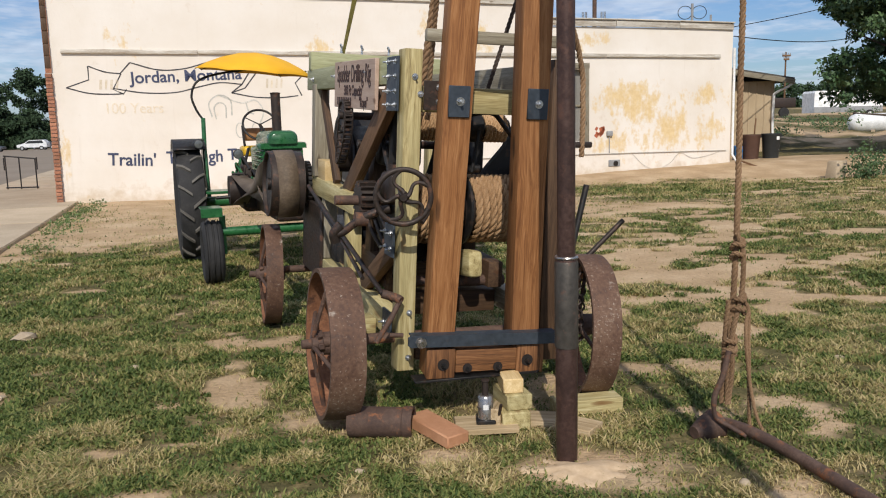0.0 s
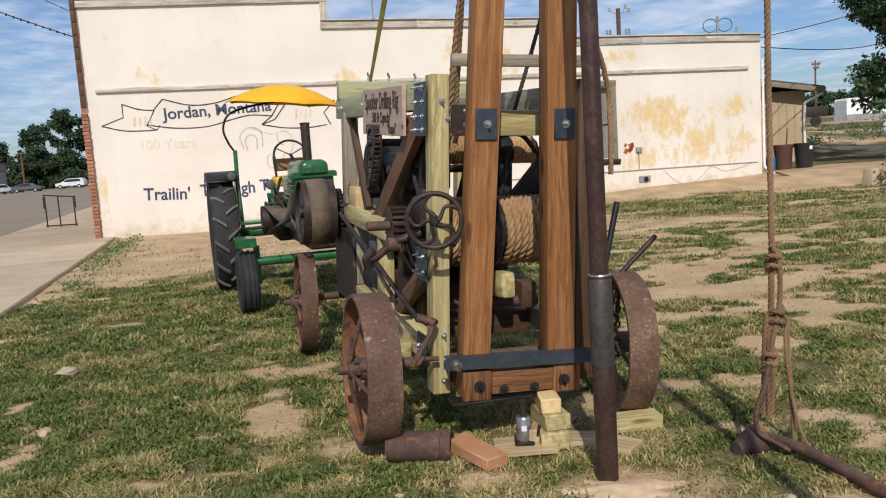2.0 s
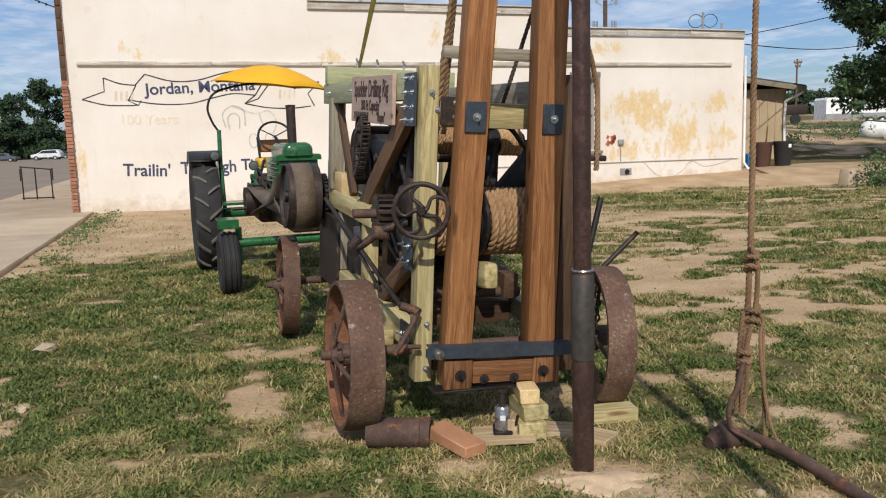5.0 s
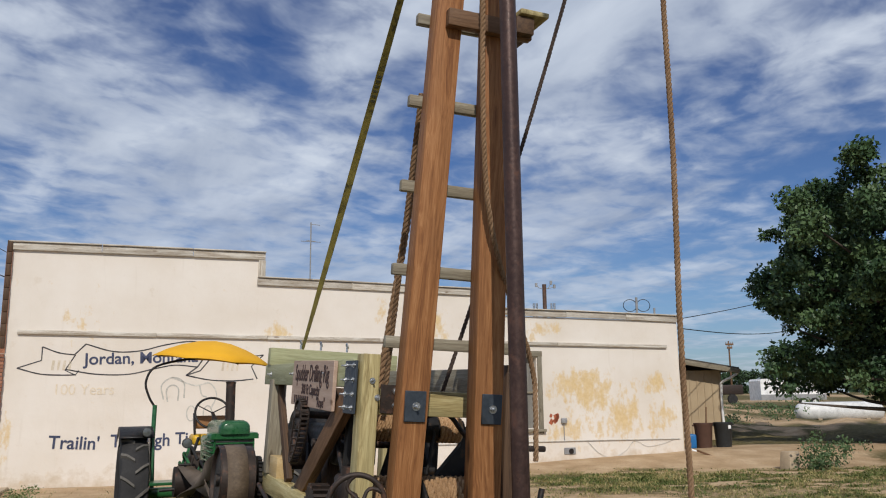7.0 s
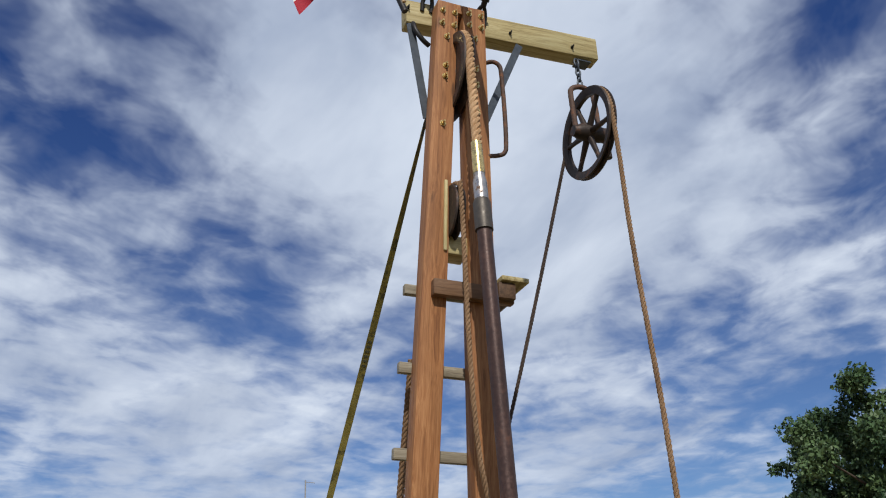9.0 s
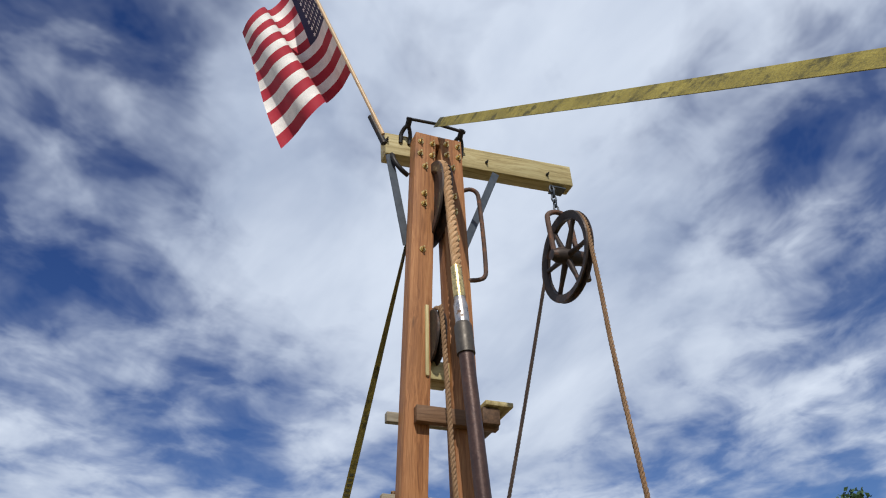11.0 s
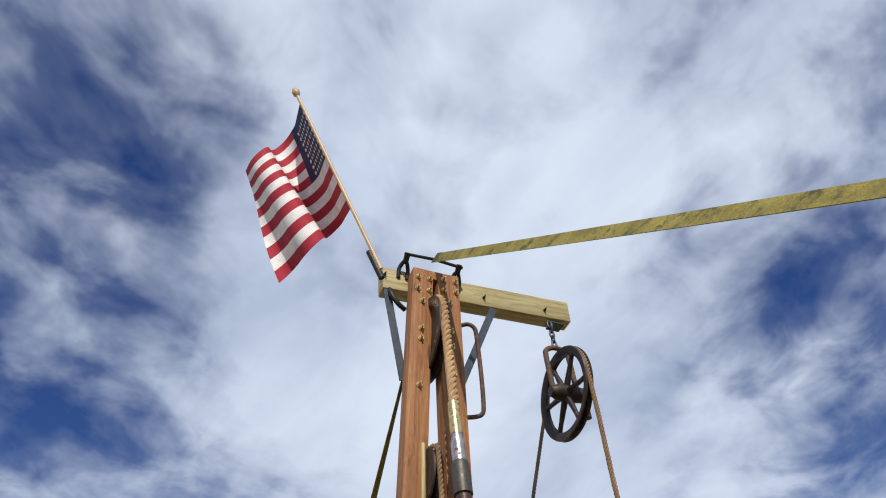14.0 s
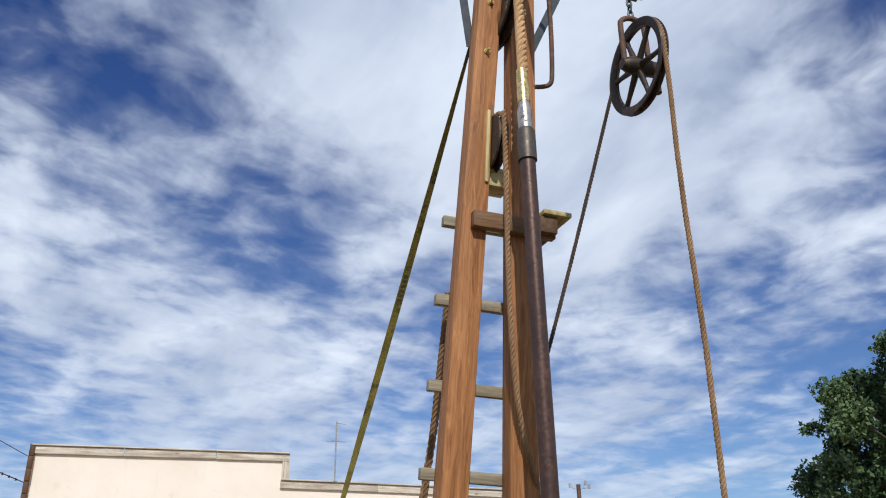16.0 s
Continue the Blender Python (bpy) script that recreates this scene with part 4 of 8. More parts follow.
    stroke(bend([(s(-4.85), 2.22), (s(-4.4), 2.05), (s(-4.1), 2.10), (s(-3.95), 1.85), (s(-4.05), 1.55)]), 0.03, M_FADED2)
    for x0 in (-4.45, -4.12):
        stroke(bend([(s(x0) + 0.09 * math.cos(a), 1.45 + 0.16 * math.sin(a)) for a in np.linspace(0, 6.3, 13)], 3), 0.026, M_FADED2)
    stroke(bend([(s(-4.3), 2.05), (s(-4.25), 1.85), (s(-4.15), 1.8)]), 0.03, M_FADED2)


make_mural()

# ---- the mast of the drilling rig ----
MAST_M = pose(0.155, 4.10, 0.30, 3.8, 2.8, 16.5)
RIG_M = pose(0.155, 4.20, 0.0, 1.8, 3.0, 20.0)


def mast_pt(x, y, z):
    return MAST_M @ Vector((x, y, z))


def rig_pt(x, y, z):
    return RIG_M @ Vector((x, y, z))


mast = thing("drilling_mast", "tall mast of two stained timbers with rungs and crown pulley", "drilling mast", MAST_M)
LEGS = {"l": ((-0.213, -0.05), (-0.044, 5.2)), "r": ((0.242, -0.05), (0.128, 5.2))}


def leg_x(side, h):
    (a, z0), (b, z1) = LEGS[side]
    return a + (b - a) * (h - z0) / (z1 - z0)


def make_mast():
    for side in "lr":
        (a, z0), (b, z1) = LEGS[side]
        leg = beam("leg", mast, (a, 0.06, z0), (b, 0.06, z1), 0.140 if side == "l" else 0.150, 0.12, W_MAST, "reddish-brown stained squared timber", up=(0, -1, 0), bevel=0.008)
        for h in (4.28, 4.62, 4.70, 4.92, 5.02, 5.12) if side == "l" else (4.40, 4.60, 4.72, 4.95, 5.05, 5.14):
            x = leg_x(side, h)
            for dx in ((-0.0,) if h < 5.0 else (-0.035, 0.045)):
                bolt("bolt", mast, (x + dx, -0.001, h), (0, -1, 0), 0.013, M_BRASS)
        for h in (0.02,):
            x = leg_x(side, h) + (0.01 if side == "l" else 0.0)
            bm = bmesh.new()
            cyl(bm, (x, -0.032, h), (x, -0.036, h), 0.030, seg=20)
            part("scorch_ring", bm, M_CHAR, mast)
            bolt("bolt", mast, (x, -0.036, h), (0, -1, 0), 0.012, M_BLACK, washer=False)
        # steel washer plate with its bolt
        x = leg_x(side, 1.29) + (0.000 if side == "l" else 0.010)
        bm = bmesh.new()
        box(bm, (0.105, 0.012, 0.145), Matrix.Translation((x, -0.007, 1.29)), 0.003)
        pl = part("washer_plate", bm, M_PLATE, mast, "blue-grey square steel plate")
        bolt("bolt", pl, (x + 0.004, -0.013, 1.29), (0, -1, 0), 0.0135)
    # foot board, with leg stubs in front, and the steel bar across
    beam("foot_board", mast, (-0.135, -0.002, 0.030), (0.185, -0.002, 0.030), 0.05, 0.115, W_SCORCH, "scorched brown cross board")
    for a in (-0.212, 0.258):
        beam("foot_block", mast, (a, -0.012, -0.052), (a, -0.012, 0.10), 0.145, 0.042, W_SCORCH, up=(0, -1, 0))
    beam("bottom_angle", mast, (-0.34, 0.01, -0.062), (0.31, 0.01, -0.045), 0.10, 0.012, M_BLACK, bevel=0.002)
    for x in (-0.075, 0.085):
        bm = bmesh.new()
        cyl(bm, (x, -0.03, -0.005), (x, -0.035, -0.005), 0.024, seg=18)
        part("scorch_ring", bm, M_CHAR, mast)
        bolt("bolt", mast, (x, -0.034, -0.005), (0, -1, 0), 0.010, M_BLACK, washer=False)
    bm = bmesh.new()
    pts = [(-0.385, 0.131), (-0.37, 0.121), (0.385, 0.106), (0.385, 0.166), (-0.37, 0.180), (-0.385, 0.170)]
    extrude(bm, pts, 0.014, Matrix.Translation((0, -0.052, 0)))
    extrude(bm, [(-0.37, 0.173), (0.385, 0.159), (0.385, 0.166), (-0.37, 0.180)], 0.05, Matrix.Translation((0, -0.040, 0)))
    bar = part("steel_angle_bar", bm, M_PLATE, mast, "dark blue-grey steel angle bar", soft=20)
    bm = bmesh.new()
    cyl(bm, (-0.325, -0.052, 0.148), (-0.325, -0.075, 0.148), 0.026, seg=8)
    cyl(bm, (-0.325, -0.075, 0.148), (-0.325, -0.095, 0.148), 0.016, seg=14)
    part("nut", bm, M_WORN, bar)
    # rungs nailed behind the legs
    for h, x0, x1 in ((1.59, -0.30, 0.37), (1.95, -0.285, 0.30), (2.375, -0.27, 0.285), (2.82, -0.255, 0.27), (3.26, -0.24, 0.34)):
        beam("rung", mast, (x0, 0.144, h), (x1, 0.144, h), 0.045, 0.058, W_GREY, wonk=0.003)
    # small platform board and its bracket
    beam("platform_board", mast, (-0.13, -0.028, 3.225), (0.33, -0.028, 3.225), 0.055, 0.09, W_OLD)
    beam("platform_step", mast, (0.312, -0.12, 3.30), (0.312, 0.19, 3.30), 0.16, 0.028, W_TREAT)
    beam("platform_block", mast, (0.27, -0.10, 3.235), (0.27, 0.15, 3.235), 0.10, 0.09, W_DARK)
    # lower guide pulley in its block
    blk = beam("pulley_block", mast, (-0.075, 0.10, 3.52), (0.10, 0.10, 3.52), 0.14, 0.11, W_TREAT)
    beam("pulley_cheek", mast, (-0.052, 0.05, 3.46), (-0.052, 0.05, 3.90), 0.02, 0.13, W_TREAT, up=(0, -1, 0))
    bm = bmesh.new()
    m = Matrix.Translation((-0.005, 0.03, 3.71))
    lathe(bm, [(-0.028, 0.03), (-0.028, 0.16), (-0.018, 0.165), (0.0, 0.13), (0.018, 0.165), (0.028, 0.16), (0.028, 0.03)], m, 32, True)
    part("guide_pulley", bm, M_IRON, mast, "small dark iron grooved pulley")
    # crown pulley
    bm = bmesh.new()
    m = Matrix.Translation((0.022, 0.07, 4.68))
    lathe(bm, [(-0.04, 0.03), (-0.04, 0.06), (-0.015, 0.07), (-0.015, 0.20), (-0.035, 0.215), (-0.035, 0.275), (-0.025, 0.28), (0.0, 0.235), (0.025, 0.28), (0.035, 0.275), (0.035, 0.215), (0.015, 0.20), (0.015, 0.07), (0.04, 0.06), (0.04, 0.03)], m, 48, True)
    cyl(bm, (-0.12, 0.07, 4.68), (0.2, 0.07, 4.68), 0.022, seg=12)
    part("crown_pulley", bm, M_IRON, mast, "large dark rusted grooved crown pulley")
    # crown beam with its arm, straps and brackets
    beam("crown_beam", mast, (-0.28, 0.20, 5.180), (1.10, 0.20, 5.240), 0.115, 0.175, W_TREAT, "pale yellow treated cross timber", bevel=0.008)
    beam("top_block", mast, (-0.11, 0.07, 5.17), (0.20, 0.07, 5.17), 0.125, 0.07, W_MAST)
    beam("brace", mast, (-0.255, 0.13, 5.07), (-0.130, 0.13, 4.38), 0.008, 0.05, M_PLATE, bevel=0.001, up=(1, 0, 0))
    beam("brace", mast, (0.50, 0.13, 5.10), (0.215, 0.13, 4.36), 0.008, 0.05, M_PLATE, bevel=0.001, up=(1, 0, 0))
    bm = bmesh.new()
    tube(bm, curve_pts([(0.205, 0.02, 4.80), (0.25, -0.01, 4.80), (0.288, -0.02, 4.77), (0.30, -0.02, 4.70), (0.315, -0.02, 4.45), (0.32, -0.02, 4.22), (0.31, -0.02, 4.15), (0.27, -0.01, 4.125), (0.20, 0.02, 4.125)], 6), 0.014, 10)
    part("handle_loop", bm, M_RUST, mast, "bent rusty pipe handle")
    bm = bmesh.new()
    tube(bm, curve_pts([(-0.13, 0.12, 4.92), (-0.18, 0.10, 4.94), (-0.225, 0.10, 5.0), (-0.235, 0.12, 5.06), (-0.23, 0.16, 5.1)], 6), 0.016, 10)
    part("hook", bm, M_BLACK, mast)
    for x in (-0.145, 0.225):          # shackles holding the rod on top
        bm = bmesh.new()
        tube(bm, curve_pts([(x - 0.03, 0.14, 5.20), (x - 0.03, 0.12, 5.27), (x, 0.08, 5.31), (x + 0.03, 0.12, 5.27), (x + 0.03, 0.14, 5.20)], 6), 0.014, 10)
        cyl(bm, (x, 0.08, 5.30), (x, 0.03, 5.34), 0.02, seg=10)
        part("shackle", bm, M_BLACK, mast)
    bm = bmesh.new()
    tube(bm, [(-0.165, 0.04, 5.335), (0.04, 0.03, 5.335), (0.25, 0.04, 5.325)], 0.011, 10)
    part("top_rod", bm, M_BLACK, mast)
    for x, z in ((-0.27, 5.2), (0.44, 5.19), (0.90, 5.2)):
        bolt("bolt", mast, (x, 0.142, z), (0, -1, 0), 0.011, M_BLACK, washer=False)
    bm = bmesh.new()
    d = Vector((-0.64, -0.19, 1.86)).normalized()
    p = Vector((-0.305, 0.08, 5.11))
    cyl(bm, p, p + (MAST_M.to_3x3().inverted() @ d) * 0.24, 0.021, seg=12)
    part("flag_socket", bm, M_BLACK, mast)
    beam("hanger_plate", mast, (0.95, 0.20, 5.125), (1.05, 0.20, 5.125), 0.09, 0.012, M_PLATE, bevel=0.002)


make_mast()

# ---- hanging wheel with its rope, drill pipe, ropes and straps ----
PUL = Vector((1.322, 4.20, 4.712))
PUL_M = pose(*PUL, 0, 0, 17.0)


def make_pulley():
    t = thing("hanging_pulley", "large spoked rusty iron pulley hanging from the crown beam", "pulley", PUL_M)
    bm = bmesh.new()
    R = 0.285
    lathe(bm, [(-0.014, R - 0.036), (-0.024, R - 0.012), (-0.026, R + 0.016), (-0.016, R + 0.020), (0.0, R - 0.010), (0.016, R + 0.020), (0.026, R + 0.016), (0.024, R - 0.012), (0.014, R - 0.036)], None, 64, True)
    part("rim", bm, M_IRON, t)
    for k in range(6):
        a = radians(60 * k + 12)
        bm = bmesh.new()
        tube(bm, [(0, 0.05 * math.cos(a), 0.05 * math.sin(a)), (0, 0.2 * math.cos(a), 0.2 * math.sin(a)), (0, (R - 0.03) * math.cos(a), (R - 0.03) * math.sin(a))], [0.022, 0.015, 0.017], 10)
        part("spoke", bm, M_IRON, t)
    bm = bmesh.new()
    lathe(bm, [(-0.11, 0.0), (-0.11, 0.035), (-0.09, 0.04), (-0.06, 0.055), (0.06, 0.055), (0.10, 0.05), (0.15, 0.05), (0.17, 0.03), (0.17, 0.0)], None, 24)
    part("hub", bm, M_IRON, t)
    bm = bmesh.new()
    pts = curve_pts([(-0.085, 0, 0.0), (-0.085, 0, 0.27), (-0.07, 0, 0.34), (0, 0, 0.37), (0.07, 0, 0.34), (0.085, 0, 0.27), (0.085, 0, 0.0)], 8)
    tube(bm, pts, 0.018, 10)
    part("yoke", bm, M_RUST, t)
    bm = bmesh.new()
    cyl(bm, (0.12, 0, -0.05), (0.12, 0, -0.13), 0.008, seg=8)
    cyl(bm, (0.12, 0, -0.12), (0.12, 0, -0.17), 0.024, seg=12)
    part("grease_cup", bm, M_IRON, t)
    for k in range(5):
        bm = bmesh.new()
        z = 0.402 + k * 0.044
        ax = Vector((1, 0, 0)) if k % 2 else Vector((0, 1, 0))
        m = Matrix.Translation((0, 0, z)) @ axes(ax)
        pts = [m @ Vector((0, 0.016 * math.cos(a), (0.030 if math.sin(a) ** 2 > 0.2 else 0.024) * math.sin(a))) for a in (2 * math.pi * i / 16 for i in range(16))]
        tube(bm, pts, 0.007, 6, closed=True)
        part("chain_link", bm, M_PLATE, t)


make_pulley()


def make_lines():
    # rope over the hanging wheel: plumb down to the fishing hook, the other end to the rig
    R = 0.290
    arc = [PUL_M @ Vector((0, -R * math.cos(a), R * math.sin(a))) for a in np.linspace(0, math.pi * 0.93, 26)]
    down = [PUL_M @ Vector((0.0, -R, 0)) - UP * z for z in np.linspace(4.15, 0.0, 12)]
    for i, p in enumerate(down[:-1]):
        p.x += 0.006 * math.sin(i * 1.3) - 0.066 * (1 - i / 11) ** 0.8
        p.y += -0.03 * (1 - i / 11) ** 2
    bm = bmesh.new()
    rope_mesh(bm, down + arc[1:13], 0.0145, 0.08)
    solo("hanging_rope", bm, M_ROPE2, "tan laid rope hanging plumb from the wheel", "rope")
    bm = bmesh.new()
    end = rig_pt(0.16, 0.62, 1.45)
    rope_mesh(bm, arc[12:] + [arc[-1].lerp(end, k / 12) - Vector((0, 0, 0.10 * math.sin(math.pi * k / 12))) for k in range(1, 13)], 0.012, 0.08)
    solo("hoist_line", bm, M_ROPE3, "thin dark hoisting rope from the wheel to the rig", "rope")
    # doubled rope, knots and loose tail at its lower end
    b = down[0]
    t = thing("rope_knots", "knotted doubled end of the hanging rope with a loose tail", "rope")
    bm = bmesh.new()
    rope_mesh(bm, curve_pts([b + Vector(q) for q in ((0.004, -0.02, 0.40), (0.035, -0.02, 0.30), (0.035, -0.015, 0.12), (0.0, -0.02, -0.05), (-0.02, -0.02, -0.22), (-0.022, -0.02, -0.42))], 8), 0.0125, 0.075)
    rope_mesh(bm, curve_pts([b + Vector(q) for q in ((0.0, 0.0, 0.10), (-0.012, 0.0, -0.05), (-0.005, -0.03, -0.2), (-0.015, -0.02, -0.42))], 8), 0.0125, 0.075)
    rope_mesh(bm, curve_pts([b + Vector(q) for q in ((-0.02, 0.0, 0.08), (-0.028, 0.01, -0.08), (-0.036, 0.0, -0.25), (-0.042, 0.0, -0.42))], 8), 0.0125, 0.075)
    part("doubled_rope", bm, M_ROPE2, t)
    for z, x in ((0.31, 0.012), (0.05, 0.025), (-0.15, -0.012)):
        bm = bmesh.new()
        c = b + Vector((x, -0.01, z))
        pts = [c + Vector((0.028 * math.cos(a), 0.026 * math.sin(a), 0.007 * a - 0.04 + 0.010 * math.sin(2 * a))) for a in np.linspace(0, 4.2 * math.pi, 44)]
        rope_mesh(bm, pts, 0.011, 0.065)
        part("knot", bm, M_ROPE2, t)
    bm = bmesh.new()
    rope_mesh(bm, curve_pts([b + Vector(q) for q in ((0.035, -0.02, 0.10), (0.065, -0.03, 0.04), (0.05, -0.04, -0.02), (0.06, -0.03, -0.16), (0.085, -0.02, -0.32), (0.12, -0.05, -0.50), (0.19, -0.09, -0.60), (0.30, -0.05, -0.62))], 8), 0.0085, 0.05)
    rope_mesh(bm, curve_pts([b + Vector(q) for q in ((0.065, -0.03, 0.03), (0.075, -0.01, -0.1), (0.09, 0.0, -0.35), (0.10, 0.0, -0.62))], 8), 0.010, 0.06)
    part("loose_tail", bm, M_ROPE2, t)
    # crown rope down to the socket on the drill pipe
    bm = bmesh.new()
    c = MAST_M @ Vector((0.022, 0.07, 4.68))
    bk = (MAST_M.to_3x3() @ Vector((0, 1, 0))).normalized()
    up = (MAST_M.to_3x3() @ Vector((0, 0, 1))).normalized()
    arc = [c - bk * 0.262 * math.cos(a) + up * 0.262 * math.sin(a) for a in np.linspace(0.0, math.pi, 22)]
    top = Vector((0.520, 3.60, 4.22))
    rope_mesh(bm, [top, top.lerp(arc[0], 0.5)] + arc, 0.028, 0.13)
    back = arc[-1]
    solo("drilling_rope", bm, M_ROPE, "thick tan drilling rope over the crown pulley", "rope")
    low = rig_pt(-0.215, 0.52, 1.50)
    bm = bmesh.new()
    rope_mesh(bm, [back.lerp(low, k / 10) + Vector((0.03 * math.sin(math.pi * k / 10), 0, 0)) for k in range(11)], 0.021, 0.12)
    solo("drum_rope", bm, M_ROPE2, "weathered brown rope behind the mast down to the drum", "rope")
    bm = bmesh.new()
    rope_mesh(bm, [MAST_M @ Vector((-0.16, 0.24, 2.9)), rig_pt(-0.17, 0.5, 1.55)], 0.014, 0.09)
    solo("second_line", bm, M_ROPE2, "weathered rope beside the mast", "rope")
    bm = bmesh.new()
    g = [mast_pt(-0.005, 0.16, 3.80), mast_pt(-0.005, 0.03, 3.885), mast_pt(0.0, -0.09, 3.83), mast_pt(0.0, -0.125, 3.68), mast_pt(0.112, -0.09, 2.3), rig_pt(0.435, -0.03, 1.86), rig_pt(0.475, -0.03, 1.62), rig_pt(0.485, -0.03, 1.42), rig_pt(0.487, -0.03, 1.34)]
    rope_mesh(bm, curve_pts(g, 8), 0.014, 0.085)
    solo("guide_rope", bm, M_ROPE2, "brown rope from the guide pulley down the mast", "rope")
    # drill pipe
    t = thing("drill_pipe", "dark rusted drill pipe standing in its hole", "drill pipe", pose(0.515, 3.60, 0))
    bm = bmesh.new()
    lathe(bm, [(-0.05, 0.0), (-0.05, 0.047), (0.42, 0.049), (0.43, 0.048), (0.90, 0.048), (0.915, 0.044), (0.92, 0.0)], Matrix.Rotation(radians(-90), 4, "Y"), 28)
    part("sleeve", bm, M_PIPE, t, "wider rusty lower sleeve")
    bm = bmesh.new()
    lathe(bm, [(0.52, 0.0475), (0.52, 0.0515), (0.89, 0.0515), (0.90, 0.0475)], Matrix.Rotation(radians(-90), 4, "Y"), 28)
    part("collar", bm, M_PIPE2, t, "dull grey steel collar")
    bm = bmesh.new()
    hoop(bm, (0, 0, 0.915), (0, 0, 1), 0.045, 0.007, 28, 8)
    part("weld_bead", bm, M_WORN, t)
    bm = bmesh.new()
    lathe(bm, [(0.90, 0.0), (0.90, 0.039), (3.72, 0.039), (3.73, 0.0)], Matrix.Rotation(radians(-90), 4, "Y"), 24)
    part("pipe", bm, M_PIPE, t)
    bm = bmesh.new()
    lathe(bm, [(3.70, 0.0), (3.70, 0.048), (3.86, 0.048), (3.88, 0.040), (3.90, 0.0)], Matrix.Rotation(radians(-90), 4, "Y"), 24)
    part("coupling", bm, M_PIPE2, t)
    bm = bmesh.new()
    lathe(bm, [(3.88, 0.0), (3.88, 0.038), (3.99, 0.038), (4.02, 0.031), (4.06, 0.031)], Matrix.Rotation(radians(-90), 4, "Y"), 24)
    part("steel_socket", bm, M_WORN, t, "shiny steel rope socket")
    bm = bmesh.new()
    lathe(bm, [(4.04, 0.033), (4.10, 0.033), (4.24, 0.030), (4.25, 0.0)], Matrix.Rotation(radians(-90), 4, "Y"), 24)
    part("ferrule", bm, M_BRASS, t, "brass rope ferrule")
    # straps
    def strap(name, a, b, w, side, label, mat=M_STRAP, sag=0.03, twist=0.0, bars=()):
        t = thing(name, label, "strap")
        bm = bmesh.new()
        a, b = Vector(a), Vector(b)
        d = (b - a).normalized()
        s0 = (Vector(side) - d * Vector(side).dot(d)).normalized()
        rows = []
        for k in range(61):
            f = k / 60
            p = a.lerp(b, f) - UP * sag * math.sin(math.pi * f)
            s = Matrix.Rotation(twist * f, 3, d) @ s0
            nrm = d.cross(s) * 0.0015
            rows.append([bm.verts.new(p + s * w / 2 + nrm), bm.verts.new(p - s * w / 2 + nrm), bm.verts.new(p - s * w / 2 - nrm), bm.verts.new(p + s * w / 2 - nrm)])
        for r0, r1 in zip(rows, rows[1:]):
            for k in range(4):
                bm.faces.new((r0[k], r0[(k + 1) % 4], r1[(k + 1) % 4], r1[k]))
        part("webbing", bm, mat, t, soft=30)
        bm = bmesh.new()
        m = Matrix.Translation(a + d * 0.06) @ Matrix((d, s0, d.cross(s0))).transposed().to_4x4()
        box(bm, (0.10, w * 1.02, 0.007), m, 0.002)
        end = part("sewn_end", bm, M_STRAPB, t, "dark sewn loop end")
        for k in range(3):
            bm = bmesh.new()
            box(bm, (0.004, w * 0.9, 0.010), m @ Matrix.Translation((-0.03 + 0.03 * k, 0, 0)))
            part("stitch", bm, M_STRAP, end, soft=0)
        for f in bars:
            bm = bmesh.new()
            for j in range(6):
                ff = f + j * 0.009
                p = a.lerp(b, ff) - UP * sag * math.sin(math.pi * ff)
                s = Matrix.Rotation(twist * ff, 3, d) @ s0
                m = Matrix.Translation(p) @ Matrix((d, s, d.cross(s))).transposed().to_4x4()
                box(bm, (0.015, w * 0.6, 0.005), m)
            part("printed_mark", bm, M_STRAPB, t, soft=0)
        return t
    strap("guy_strap", mast_pt(0.04, 0.02, 5.34), (1.92, -2.02, 0.08), 0.078, (0.2, 0.35, 1.0), "yellow-green webbing guy strap from the mast top", sag=0.02, twist=-0.5)
    strap("tie_strap", mast_pt(-0.125, 0.16, 4.40), rig_pt(-0.23, 2.2, 1.93), 0.046, (0.25, 1, 0.2), "yellow-green webbing strap from mast to rear frame", sag=0.02, twist=2.4, bars=(0.40,))


make_lines()

# ---- flag on the mast ----


